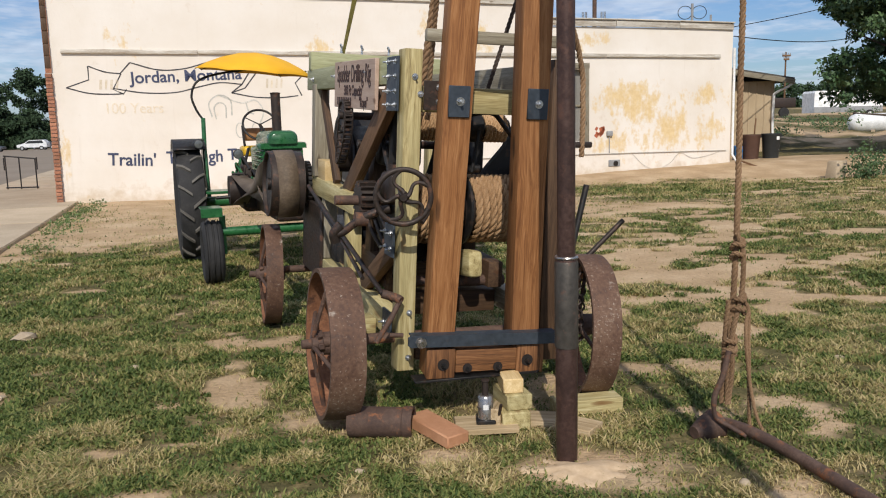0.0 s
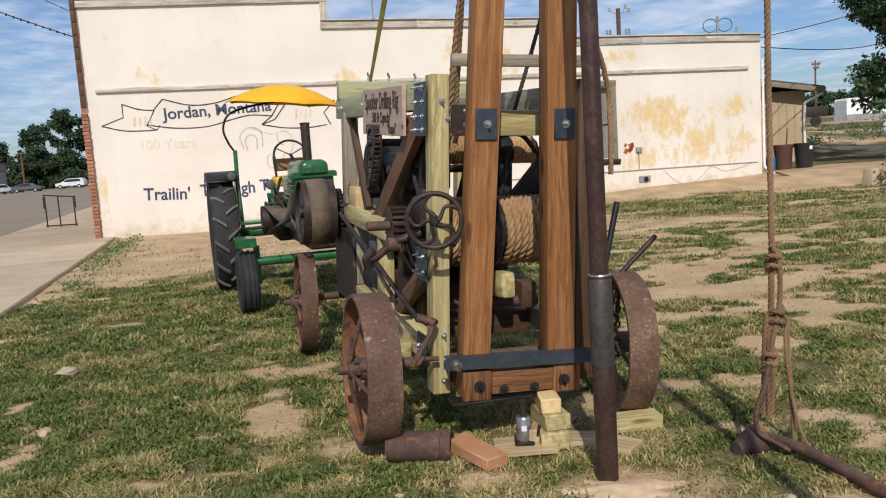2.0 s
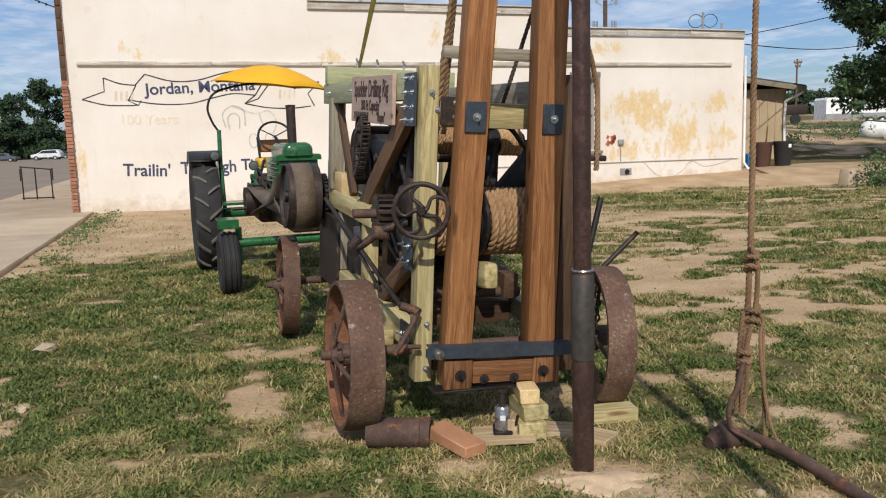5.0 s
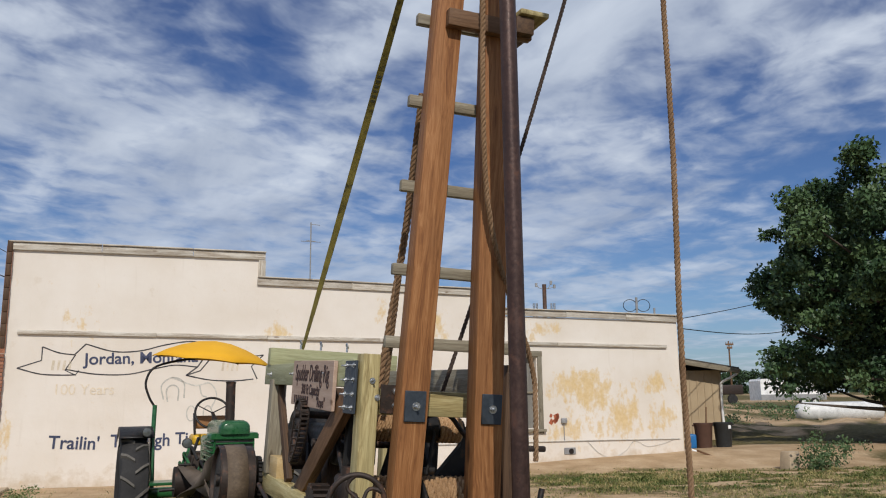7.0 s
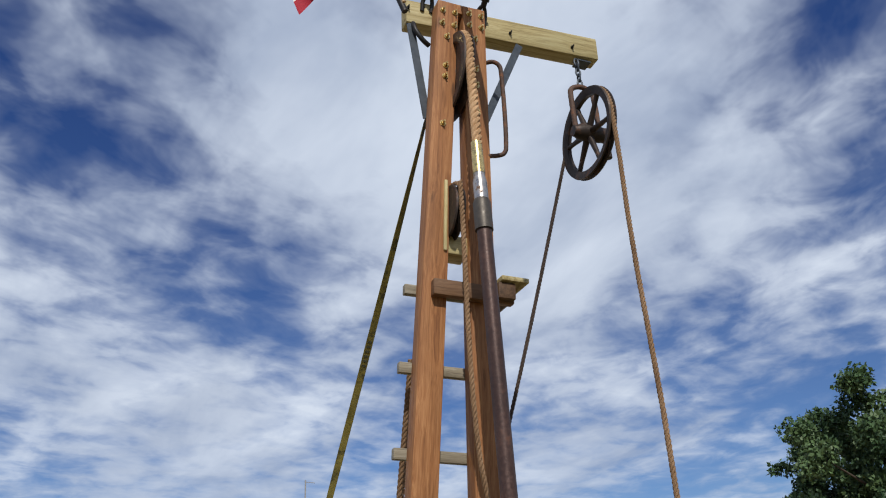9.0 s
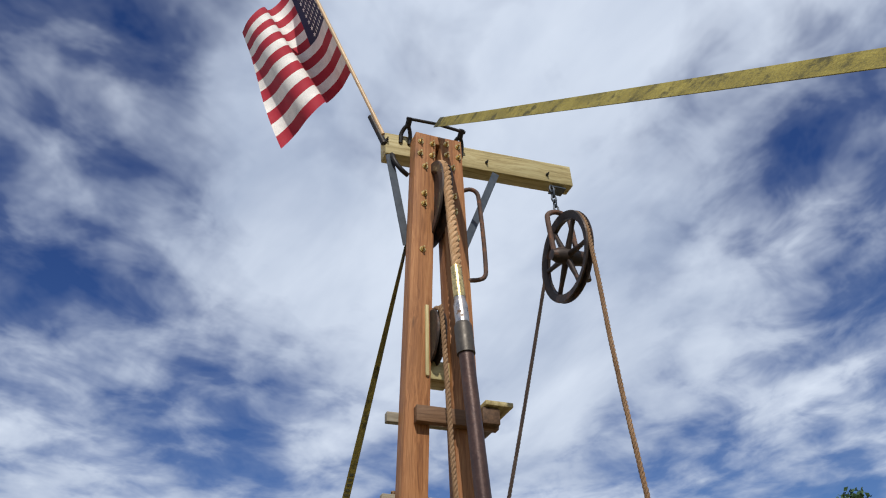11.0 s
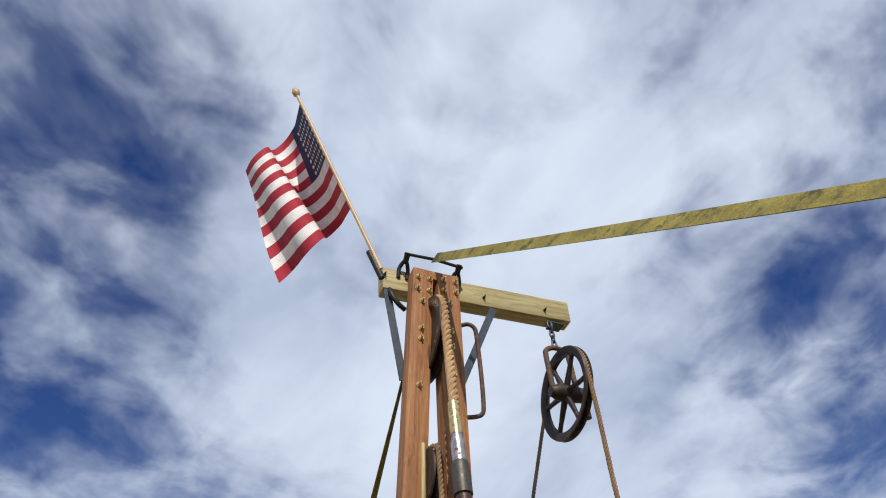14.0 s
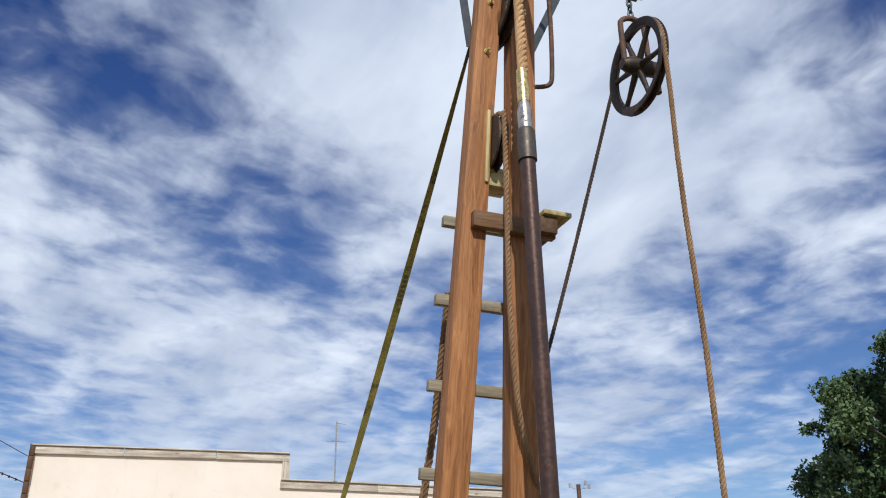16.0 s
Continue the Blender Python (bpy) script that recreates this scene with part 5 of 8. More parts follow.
def make_flag():
    a, d = Vector((0.185, 3.72, 5.33)), Vector((-0.625, -0.19, 1.83))
    L = d.length
    d.normalize()
    t = thing("flag", "red and white striped cloth flag on a slanting wooden pole", "flag", Matrix.Translation(a))
    bm = bmesh.new()
    cyl(bm, d * 0.05, d * (L - 0.07), 0.0125, seg=12)
    part("pole", bm, M_POLEW, t, "varnished wooden flag pole")
    bm = bmesh.new()
    lathe(bm, [(0, 0.0), (0.0, 0.016), (0.02, 0.028), (0.05, 0.030), (0.075, 0.022), (0.085, 0.0)], Matrix.Translation(d * (L - 0.08)) @ axes(d), 16)
    part("finial", bm, M_POLEW, t, "cream knob")
    # cloth: hoist along the pole, fly blown away from the viewer in folds
    hoist, fly, NR, NC = 1.17, 1.55, 52, 60
    verts = []
    for i in range(NR + 1):
        h = i / NR
        o = d * (L - 0.15 - hoist * h)
        row, p = [], Vector((0, 0, 0))
        for j in range(NC + 1):
            row.append(o + p)
            f = j / NC
            out = float(sstep(0.30, 0.44, np.array(f + 0.05 * h)))
            sway = 1.28 * math.sin(11.0 * f - 2.6 + 1.7 * h) * out
            away = Vector((-0.15, 0.80, 0.55))
            aside = Vector((-0.50, 0.02, -0.66 + 0.30 * f * math.sin(3.1 * h)))
            step = away * (1 - out) + aside * out * math.cos(sway) + away * out * math.sin(sway)
            p = p + step.normalized() * (fly / NC)
        verts.append(row)
    # thirteen stripes run out from the pole; each is a strip of its own rows
    bm = bmesh.new()
    vv = [[bm.verts.new(c) for c in r] for r in verts]
    for i in range(NR):
        for j in range(NC):
            f = bm.faces.new((vv[i][j], vv[i][j + 1], vv[i + 1][j + 1], vv[i + 1][j]))
            stripe = i // 4
            f.material_index = 2 if stripe < 7 and j < NC * 0.4 else stripe % 2
    part("cloth", bm, [M_RED, M_FWHITE, M_FBLUE], t, soft=80)
    for i in range(5, 27, 3):          # white stars of the blue field
        for j in range(2, int(NC * 0.4) - 1, 3):
            q, qa, qb = verts[i][j], verts[i + 1][j] - verts[i][j], verts[i][j + 1] - verts[i][j]
            nn = qa.cross(qb).normalized()
            bm = bmesh.new()
            for sd in (-0.003, 0.003):
                c = bm.verts.new(q + nn * sd)
                ring = [bm.verts.new(q + nn * sd + (qa.normalized() * math.cos(w) + qb.normalized() * math.sin(w)) * (0.026 if k % 2 == 0 else 0.011)) for k, w in ((k, k * math.pi / 5) for k in range(10))]
                for k in range(10):
                    bm.faces.new((c, ring[k], ring[(k + 1) % 10]))
            part("star", bm, M_FWHITE, t, soft=0)


make_flag()

# ---- the drilling rig ----
rig = thing("drilling_rig", "antique cable-tool drilling rig on iron wheels with a treated timber frame", "drilling rig", RIG_M)


def iron_wheel(name, at, R, w, hub_r, spokes, outward, turn=0.0, mat=M_RIM, label="broad rusty iron wheel with flat spokes"):
    bm = bmesh.new()
    lathe(bm, [(-w / 2, R - 0.02), (-w / 2, R), (-w * 0.3, R + 0.003), (w * 0.3, R + 0.003), (w / 2, R), (w / 2, R - 0.02), (0, R - 0.012)], None, 56, True)
    for f in bm.faces:
        c = f.calc_center_median()
        f.material_index = 1 if Vector((c.y, c.z)).length < R - 0.0115 else 0
    for v in bm.verts:
        v.co += noise.noise_vector(v.co * 5 + Vector(at)) * 0.003
    rim = part(name, bm, [mat, M_RIMIN], rig, label, pose(*at, 0, 0, turn))
    for k in range(spokes):
        a = 2 * math.pi * k / spokes + 0.2
        sd = 0.35 * w * (1 if k % 2 else -1)
        bm = bmesh.new()
        tube(bm, [(sd * 1.3 + outward * 0.03, hub_r * 0.8 * math.cos(a), hub_r * 0.8 * math.sin(a)), (sd * 0.6, (R - 0.015) * math.cos(a), (R - 0.015) * math.sin(a))], 0.011, 8)
        part("spoke", bm, M_RUST, rim)
    bm = bmesh.new()
    q = 1 if outward > 0 else -1
    lathe(bm, [(q * -0.10, 0.0), (q * -0.10, hub_r), (q * -0.07, hub_r * 1.15), (q * 0.05, hub_r * 1.15), (q * 0.07, hub_r * 0.9), (q * 0.11, hub_r * 0.75), (q * 0.115, hub_r * 0.5), (q * 0.16, hub_r * 0.45), (q * 0.165, 0.0)], None, 20)
    part("hub", bm, M_RUST, rim)
    bm = bmesh.new()
    for k in range(6):
        a = k * math.pi / 3
        box(bm, (0.03, 0.03, 0.03), Matrix.Translation((q * 0.07, hub_r * math.cos(a), hub_r * math.sin(a))) @ Matrix.Rotation(a, 4, "X"), 0.004)
    part("hub_nuts", bm, M_RUST, rim)
    return rim


def gear(bm, centre, axis, R, w, teeth, tooth, bore=0.03):
    m = Matrix.Translation(centre) @ axes(axis)
    prof = []
    for k in range(teeth):
        for f, rr in ((0.0, R - tooth), (0.28, R - tooth), (0.38, R), (0.72, R), (0.82, R - tooth)):
            prof.append((2 * math.pi * (k + f) / teeth, rr))
    a = [bm.verts.new(m @ Vector((-w / 2, r * math.cos(t), r * math.sin(t)))) for t, r in prof]
    b = [bm.verts.new(m @ Vector((w / 2, r * math.cos(t), r * math.sin(t)))) for t, r in prof]
    bm.faces.new(a[::-1])
    bm.faces.new(b)
    for i in range(len(a)):
        j = (i + 1) % len(a)
        bm.faces.new((a[i], a[j], b[j], b[i]))


def coil(bm, centre, R, r, x0, x1, pitch=0.11):
    """Rope wound on a drum whose axis is x."""
    turns = (x1 - x0) / (2 * r * 0.96)
    k = int(turns * 64)
    pts = [Vector((x0 + (x1 - x0) * i / k, centre[1] + R * math.cos(2 * math.pi * turns * i / k), centre[2] + R * math.sin(2 * math.pi * turns * i / k))) for i in range(k + 1)]
    rope_mesh(bm, pts, r, pitch, 3, 6, step=2 * math.pi * R / 64)


def make_rig():
    F = rig
    # four posts; the rear left one's grey timber paints in its upper shade
    for x, v, z0, z1, w, mt in ((-0.396, 0.105, 0.25, 1.83, 0.088, W_TREAT), (0.40, 0.105, 0.25, 1.82, 0.11, W_DARK), (-0.42, 2.05, 1.065, 1.70, 0.10, W_GREY), (0.42, 2.05, 0.35, 1.70, 0.10, W_TREAT)):
        beam("post", F, (x, v, z0), (x, v, z1), w, 0.11, mt, up=(0, -1, 0))
    # rails front to back
    for x in (-0.415, 0.415):
        beam("top_rail", F, (x, 0.165, 1.735), (x, 2.34, 1.735), 0.09, 0.14, W_GREY if x > 0 else W_GREEN)
        beam("lower_rail", F, (x, 0.165, 0.46), (x, 1.75, 0.46), 0.09, 0.125, W_TREAT if x < 0 else W_GREY)
    beam("middle_rail", F, (-0.415, 0.95, 0.985), (-0.415, 2.35, 1.0), 0.08, 0.125, W_TREAT)
    beam("rear_top_beam", F, (-0.47, 2.20, 1.865), (0.50, 2.20, 1.865), 0.09, 0.125, W_GREEN, "pale green treated cross beam")
    beam("front_top_beam", F, (-0.36, 0.26, 1.60), (0.36, 0.26, 1.60), 0.09, 0.13, W_TREAT)
    beam("lower_cross_beam", F, (-0.34, 0.12, 0.36), (0.34, 0.12, 0.36), 0.12, 0.12, W_DARK)
    beam("lower_cross_beam", F, (-0.60, 0.40, 0.40), (-0.47, 0.40, 0.40), 0.12, 0.11, W_TREAT)
    beam("lower_cross_beam", F, (-0.36, 0.75, 0.44), (0.36, 0.75, 0.44), 0.14, 0.13, W_DARK)
    beam("lower_cross_beam", F, (-0.37, 1.6, 0.46), (0.37, 1.6, 0.46), 0.12, 0.11, W_DARK)
    beam("support_block", F, (-0.39, 1.75, 1.12), (-0.39, 1.98, 1.12), 0.12, 0.14, W_FRESH)
    beam("inner_post", F, (-0.40, 1.15, 0.52), (-0.40, 1.15, 0.92), 0.09, 0.09, W_TREAT, up=(0, -1, 0))
    beam("inner_post", F, (-0.40, 1.82, 0.52), (-0.40, 1.82, 0.93), 0.09, 0.09, W_GREY, up=(0, -1, 0))
    # dark timber colour here stands for the shading beside the rear post
    beam("brace", F, (-0.41, 2.02, 1.66), (-0.41, 1.55, 1.06), 0.04, 0.07, W_DARK, up=(0, 1, 1))
    beam("diagonal_brace", F, (-0.435, 0.16, 1.68), (-0.40, 1.35, 0.98), 0.05, 0.125, W_OLD, "dark brown diagonal timber", up=(0, 1, 1))
    beam("diagonal_brace", F, (-0.40, 0.17, 0.90), (-0.40, 0.85, 0.52), 0.05, 0.10, W_OLD, up=(0, 1, 1))
    for x in (-0.30, 0.30):            # old main timbers inside the frame
        beam("main_timber", F, (x, 0.55, 0.62), (x, 2.3, 0.66), 0.09, 0.15, W_DARK)
        beam("main_timber", F, (x, 1.02, 0.60), (x * 0.9, 1.02, 1.66), 0.09, 0.12, W_DARK, up=(0, -1, 0))
    bm = bmesh.new()
    box(bm, (0.03, 0.62, 0.52), Matrix.Translation((-0.455, 2.10, 0.62)), 0.01)
    part("rear_side_plate", bm, M_IRON, F, "dark rusty iron side plate")
    # dark box: engine underbody, and a stand-in for the ground shadow between the wheels
    bm = bmesh.new()
    box(bm, (0.70, 0.85, 0.36), Matrix.Translation((-0.05, 2.02, 0.56)), 0.04, 3)
    part("underbody", bm, M_BLACK, F, "dark engine underbody doubling as the shade beneath the rig")
    # steel corner plates with their bolts, on the left and right sides
    for x in (-0.462, 0.462):
        q = -1 if x < 0 else 1
        bm = bmesh.new()
        box(bm, (0.012, 0.18, 0.26), Matrix.Translation((x, 0.17, 1.665)), 0.002)
        pl = part("corner_plate", bm, M_PLATE, F, "blue-grey steel corner plate")
        for v in (0.11, 0.23):
            for z in (1.565, 1.63, 1.70, 1.77):
                bolt("bolt", pl, (x + q * 0.006, v, z), (q, 0, 0), 0.009)
        bm = bmesh.new()
        box(bm, (0.012, 0.15, 0.16), Matrix.Translation((x, 0.16, 0.90)), 0.002)
        pl = part("corner_plate", bm, M_PLATE, F)
        for v in (0.12, 0.21):
            for z in (0.86, 0.94):
                bolt("bolt", pl, (x + q * 0.006, v, z), (q, 0, 0), 0.010)
        bm = bmesh.new()
        box(bm, (0.012, 0.14, 0.14), Matrix.Translation((x, 0.17, 0.47)), 0.002)
        pl = part("corner_plate", bm, M_PLATE, F)
        for v in (0.13, 0.21):
            bolt("bolt", pl, (x + q * 0.006, v, 0.47), (q, 0, 0), 0.010)
    for x, z in ((-0.39, 1.70), (-0.36, 1.62), (-0.385, 0.32), (-0.385, 0.55)):
        bolt("bolt", F, (x, 0.049, z), (0, -1, 0), 0.010)
    for v in (0.6, 1.4, 2.1):
        bolt("bolt", F, (-0.462, v, 1.735), (-1, 0, 0), 0.012)
    for x in (-0.25, -0.10, 0.1):
        bm = bmesh.new()
        cyl(bm, (x, 2.17, 1.93), (x, 2.17, 1.96), 0.008, seg=8)
        hoop(bm, (x, 2.17, 1.975), (1, 0, 0.4), 0.018, 0.005, 16, 6)
        part("eye_bolt", bm, M_GALV, F)
    bm = bmesh.new()
    box(bm, (0.11, 0.012, 0.14), Matrix.Translation((-0.285, 0.06, 1.615)), 0.002)
    pl = part("corner_plate", bm, M_IRON, F)
    for z in (1.585, 1.655):
        bolt("bolt", pl, (-0.265, 0.053, z), (0, -1, 0), 0.011)
    # the sign on the left rail
    bm = bmesh.new()
    box(bm, (0.92, 0.022, 0.265), None, 0.003)
    sm = Matrix.Translation((-0.475, 0.87, 1.675)) @ pose(0, 0, 0, 0, 1.0, -90)
    sg = part("sign", bm, W_SIGN, F, "pinkish wooden sign board with dark burnt lettering", sm)
    for txt, size, z, sq in (("Spudder Drilling Rig", 0.135, 0.015, 0.70), ("300 Ft Capacity", 0.082, -0.060, 0.80)):
        letters(txt, size, M_INK, sg, Matrix.Translation((0, -0.0125, z)) @ FACE_Y, squeeze=sq, bold=0.0015, align="CENTER", depth=0.001)
    letters('"Rope"', 0.075, M_INK, sg, Matrix.Translation((0.24, -0.0125, -0.120)) @ FACE_Y, squeeze=0.85, bold=0.0012, align="CENTER", depth=0.001)
    bm = bmesh.new()
    for k in range(8):
        box(bm, (0.026, 0.002, 0.045), Matrix.Translation((-0.36 + k * 0.045, -0.0125, -0.095)))
    part("worn_mark", bm, M_INK, sg, soft=0)
    # wheels
    iron_wheel("front_wheel", (-0.735, 0.17, 0.385), 0.374, 0.165, 0.05, 8, -1, -2)
    iron_wheel("front_wheel", (0.655, 0.12, 0.415), 0.385, 0.15, 0.05, 8, 1, -12)
    iron_wheel("rear_wheel", (-0.70, 2.47, 0.285), 0.375, 0.12, 0.05, 8, -1, -4)
    iron_wheel("rear_wheel", (0.70, 2.47, 0.34), 0.375, 0.12, 0.05, 8, 1, -4)
    bm = bmesh.new()
    tube(bm, [(-0.80, 0.13, 0.405), (0.78, 0.10, 0.42)], 0.028, 12)
    part("front_axle", bm, M_RUST, F)
    bm = bmesh.new()
    tube(bm, [(-0.78, 2.47, 0.31), (0.78, 2.47, 0.35)], 0.028, 12)
    part("rear_axle", bm, M_RUST, F)
    # main drum with its rope and toothed flanges
    dc = (0, 0.62, 1.0)
    bm = bmesh.new()
    lathe(bm, [(-0.29, 0.0), (-0.29, 0.15), (0.45, 0.15), (0.45, 0.0)], Matrix.Translation(dc), 40)
    dr = part("main_drum", bm, M_IRON, F, "iron drum wound with tan rope")
    bm = bmesh.new()
    coil(bm, dc, 0.176, 0.022, -0.25, 0.055, 0.135)
    part("rope_winding", bm, M_ROPE, dr, "close turns of tan laid rope")
    bm = bmesh.new()
    coil(bm, dc, 0.176, 0.022, 0.12, 0.43, 0.135)
    part("rope_winding", bm, M_ROPE, dr, "close turns of tan laid rope")
    bm = bmesh.new()
    lathe(bm, [(0.075, 0.10), (0.075, 0.198), (0.08, 0.206), (0.095, 0.206), (0.10, 0.198), (0.10, 0.10)], Matrix.Translation(dc), 40, True)
    part("middle_flange", bm, M_BLACK, dr)
    for x in (-0.30, 0.46):
        bm = bmesh.new()
        gear(bm, (x, dc[1], dc[2]), (1, 0, 0), 0.255, 0.035, 52, 0.018)
        part("toothed_flange", bm, M_BLACK, dr)
    bm = bmesh.new()
    cyl(bm, (-0.52, dc[1], dc[2]), (0.54, dc[1], dc[2]), 0.03, seg=14)
    part("shaft", bm, M_IRON, dr)
    # upper drum
    uc = (0, 0.62, 1.46)
    bm = bmesh.new()
    cyl(bm, (-0.36, uc[1], uc[2]), (0.36, uc[1], uc[2]), 0.05, seg=20)
    ud = part("upper_drum", bm, M_BLACK, F)
    for x0, x1 in ((-0.34, 0.05), (0.20, 0.335)):
        bm = bmesh.new()
        coil(bm, uc, 0.070, 0.012, x0, x1, 0.075)
        part("rope_winding", bm, M_ROPE, ud)
    bm = bmesh.new()
    lathe(bm, [(0.065, 0.0), (0.065, 0.082), (0.185, 0.082), (0.185, 0.0)], Matrix.Translation(uc), 24)
    part("sleeve", bm, M_BLACK, ud)
    # iron brackets and levers between the drums
    for x in (0.10, 0.27):
        bm = bmesh.new()
        extrude(bm, [(0.30, 0.95), (0.55, 1.30), (0.62, 1.44), (0.70, 1.44), (0.76, 1.28), (1.02, 0.95)], 0.035, Matrix.Translation((x, 0.3, 0)) @ Matrix.Rotation(radians(90), 4, "Z"))
        part("iron_bracket", bm, M_BLACK, F)
    bm = bmesh.new()
    tube(bm, curve_pts([(0.06, 0.45, 1.53), (0.14, 0.45, 1.545), (0.21, 0.45, 1.535), (0.28, 0.45, 1.46), (0.37, 0.45, 1.37)], 6), 0.014, 8)
    part("brake_rod", bm, M_BLACK, F)
    bm = bmesh.new()
    hoop(bm, (-0.16, 1.1, 1.33), (0, 1, 0.1), 0.07, 0.022, 28, 8)
    part("iron_ring", bm, M_BLACK, F)
    bm = bmesh.new()
    tube(bm, [(-0.08, 0.3, 1.17), (-0.20, 0.28, 1.05), (-0.28, 0.2, 0.98)], 0.012, 8)
    part("linkage_rod", bm, M_IRON, F)
    bm = bmesh.new()
    extrude(bm, [(0.23, 1.16), (0.265, 1.22), (0.385, 1.36), (0.42, 1.47), (0.50, 1.47), (0.50, 1.14)], 0.05, Matrix.Translation((0, 0.68, 0)))
    part("iron_bracket", bm, M_BLACK, F)
    bm = bmesh.new()
    tube(bm, [(0.150, 0.52, 1.45), (0.112, 0.52, 1.215)], 0.011, 8)
    for x, z in ((0.10, 1.225), (0.145, 1.235)):
        cyl(bm, (x - 0.018, 0.54, z), (x + 0.018, 0.54, z), 0.024, seg=14)
    part("brake_pawl", bm, M_BLACK, F)
    bm = bmesh.new()
    box(bm, (0.14, 0.07, 0.44), pose(-0.31, 0.47, 1.40, 0, 0, 0), 0.02, 2)
    part("gear_cover", bm, M_BLACK, F, "black greasy gear cover")
    bm = bmesh.new()
    box(bm, (0.34, 0.50, 0.38), Matrix.Translation((-0.12, 1.52, 1.24)), 0.05, 3)
    cyl(bm, (-0.12, 1.40, 1.42), (-0.12, 1.40, 1.52), 0.07, seg=18)
    part("engine_block", bm, M_BLACK, F, "black greasy engine block")
    # gearbox, pinions and side wheels on the left
    bm = bmesh.new()
    gear(bm, (-0.49, 0.52, 1.06), (1, 0, 0), 0.105, 0.095, 18, 0.022)
    part("pinion", bm, M_IRON, F, "toothed iron pinion")
    bm = bmesh.new()
    gear(bm, (-0.30, 0.60, 0.92), (1, 0, 0), 0.30, 0.05, 56, 0.020)
    part("large_gear", bm, M_BLACK, F)
    bm = bmesh.new()
    cyl(bm, (-0.66, 0.52, 1.06), (-0.25, 0.52, 1.06), 0.026, seg=12)
    part("pinion_shaft", bm, M_RUST, F)
    bm = bmesh.new()
    box(bm, (0.12, 0.20, 0.16), Matrix.Translation((-0.36, 0.42, 1.14)), 0.03, 3)
    cyl(bm, (-0.36, 0.40, 1.2), (-0.36, 0.40, 1.26), 0.05, seg=16)
    part("gear_housing", bm, M_IRON, F)
    # handwheel
    hc = Vector((-0.485, -0.12, 1.145))
    hm = Matrix.Translation(hc) @ pose(0, 0, 0, 4, 0, -14)
    bm = bmesh.new()
    hoop(bm, (0, 0, 0), (0, 1, 0), 0.128, 0.013, 48, 10)
    hw = part("handwheel", bm, M_IRON, F, "rusty five-spoked handwheel", hm)
    for k in range(5):
        a = 2 * math.pi * k / 5 + 0.3
        pts = []
        for j in range(9):
            f = j / 8
            aa = a + 0.75 * math.sin(f * math.pi * 0.9) * (1 - f * 0.3)
            pts.append((math.cos(aa) * (0.02 + 0.105 * f), -0.012 + 0.012 * f, math.sin(aa) * (0.02 + 0.105 * f)))
        bm = bmesh.new()
        tube(bm, pts, [0.012 - 0.003 * math.sin(math.pi * j / 8) for j in range(9)], 8)
        part("spoke", bm, M_IRON, hw)
    bm = bmesh.new()
    lathe(bm, [(-0.03, 0.0), (-0.03, 0.016), (-0.01, 0.026), (0.03, 0.026), (0.04, 0.016), (0.36, 0.016), (0.36, 0.0)], Matrix.Rotation(radians(90), 4, "Z"), 16)
    part("hub", bm, M_IRON, hw)
    # control shafts and cranks along the left side
    def rod(name, pts, r, mat=M_RUST, smoothed=True):
        bm = bmesh.new()
        tube(bm, curve_pts(pts, 6) if smoothed else pts, r, 10)
        return part(name, bm, mat, F)
    rod("crank_arm", [(-0.50, 0.06, 1.07), (-0.57, 0.06, 1.05), (-0.64, 0.09, 1.01), (-0.71, 0.12, 0.95), (-0.75, 0.13, 0.94)], 0.020, M_IRON)
    rod("crank_arm", [(-0.72, 0.12, 0.985), (-0.75, 0.13, 0.945), (-0.74, 0.14, 0.90)], 0.025, M_IRON)
    bm = bmesh.new()
    lathe(bm, [(-0.03, 0.0), (-0.03, 0.034), (0.03, 0.034), (0.03, 0.0)], Matrix.Translation((-0.63, 0.09, 1.015)), 16)
    part("collar", bm, M_RUST, F)
    rod("control_rod", [(-0.56, 1.75, 1.02), (-0.56, 0.9, 0.86), (-0.53, 0.02, 0.655)], 0.013, M_IRON, smoothed=False)
    rod("control_rod", [(-0.54, 1.6, 0.95), (-0.55, 0.75, 0.78), (-0.56, 0.30, 0.68)], 0.011, M_IRON, smoothed=False)
    rod("control_lever", [(-0.535, 0.02, 0.66), (-0.47, 0.0, 0.64), (-0.45, -0.02, 0.63)], 0.022)
    rod("control_lever", [(-0.45, -0.01, 0.635), (-0.50, -0.02, 0.54), (-0.575, -0.03, 0.43)], 0.014, smoothed=False)
    rod("short_pin", [(-0.50, 0.0, 0.455), (-0.43, 0.0, 0.45)], 0.012)
    # chain and sprocket under the sign
    bm = bmesh.new()
    gear(bm, (-0.50, 0.98, 1.50), (1, 0, 0), 0.085, 0.035, 12, 0.02)
    cyl(bm, (-0.54, 0.98, 1.50), (-0.20, 0.98, 1.50), 0.022, seg=12)
    part("sprocket", bm, M_IRON, F, "dark iron chain sprocket")
    loop = curve_pts([(-0.50, 1.06, 1.50), (-0.50, 1.04, 1.56), (-0.50, 0.98, 1.585), (-0.50, 0.92, 1.56), (-0.50, 0.90, 1.50), (-0.50, 0.91, 1.42), (-0.50, 0.95, 1.34), (-0.50, 1.02, 1.26), (-0.50, 1.08, 1.22), (-0.50, 1.11, 1.25), (-0.50, 1.09, 1.36), (-0.50, 1.06, 1.50)], 3)
    first = None
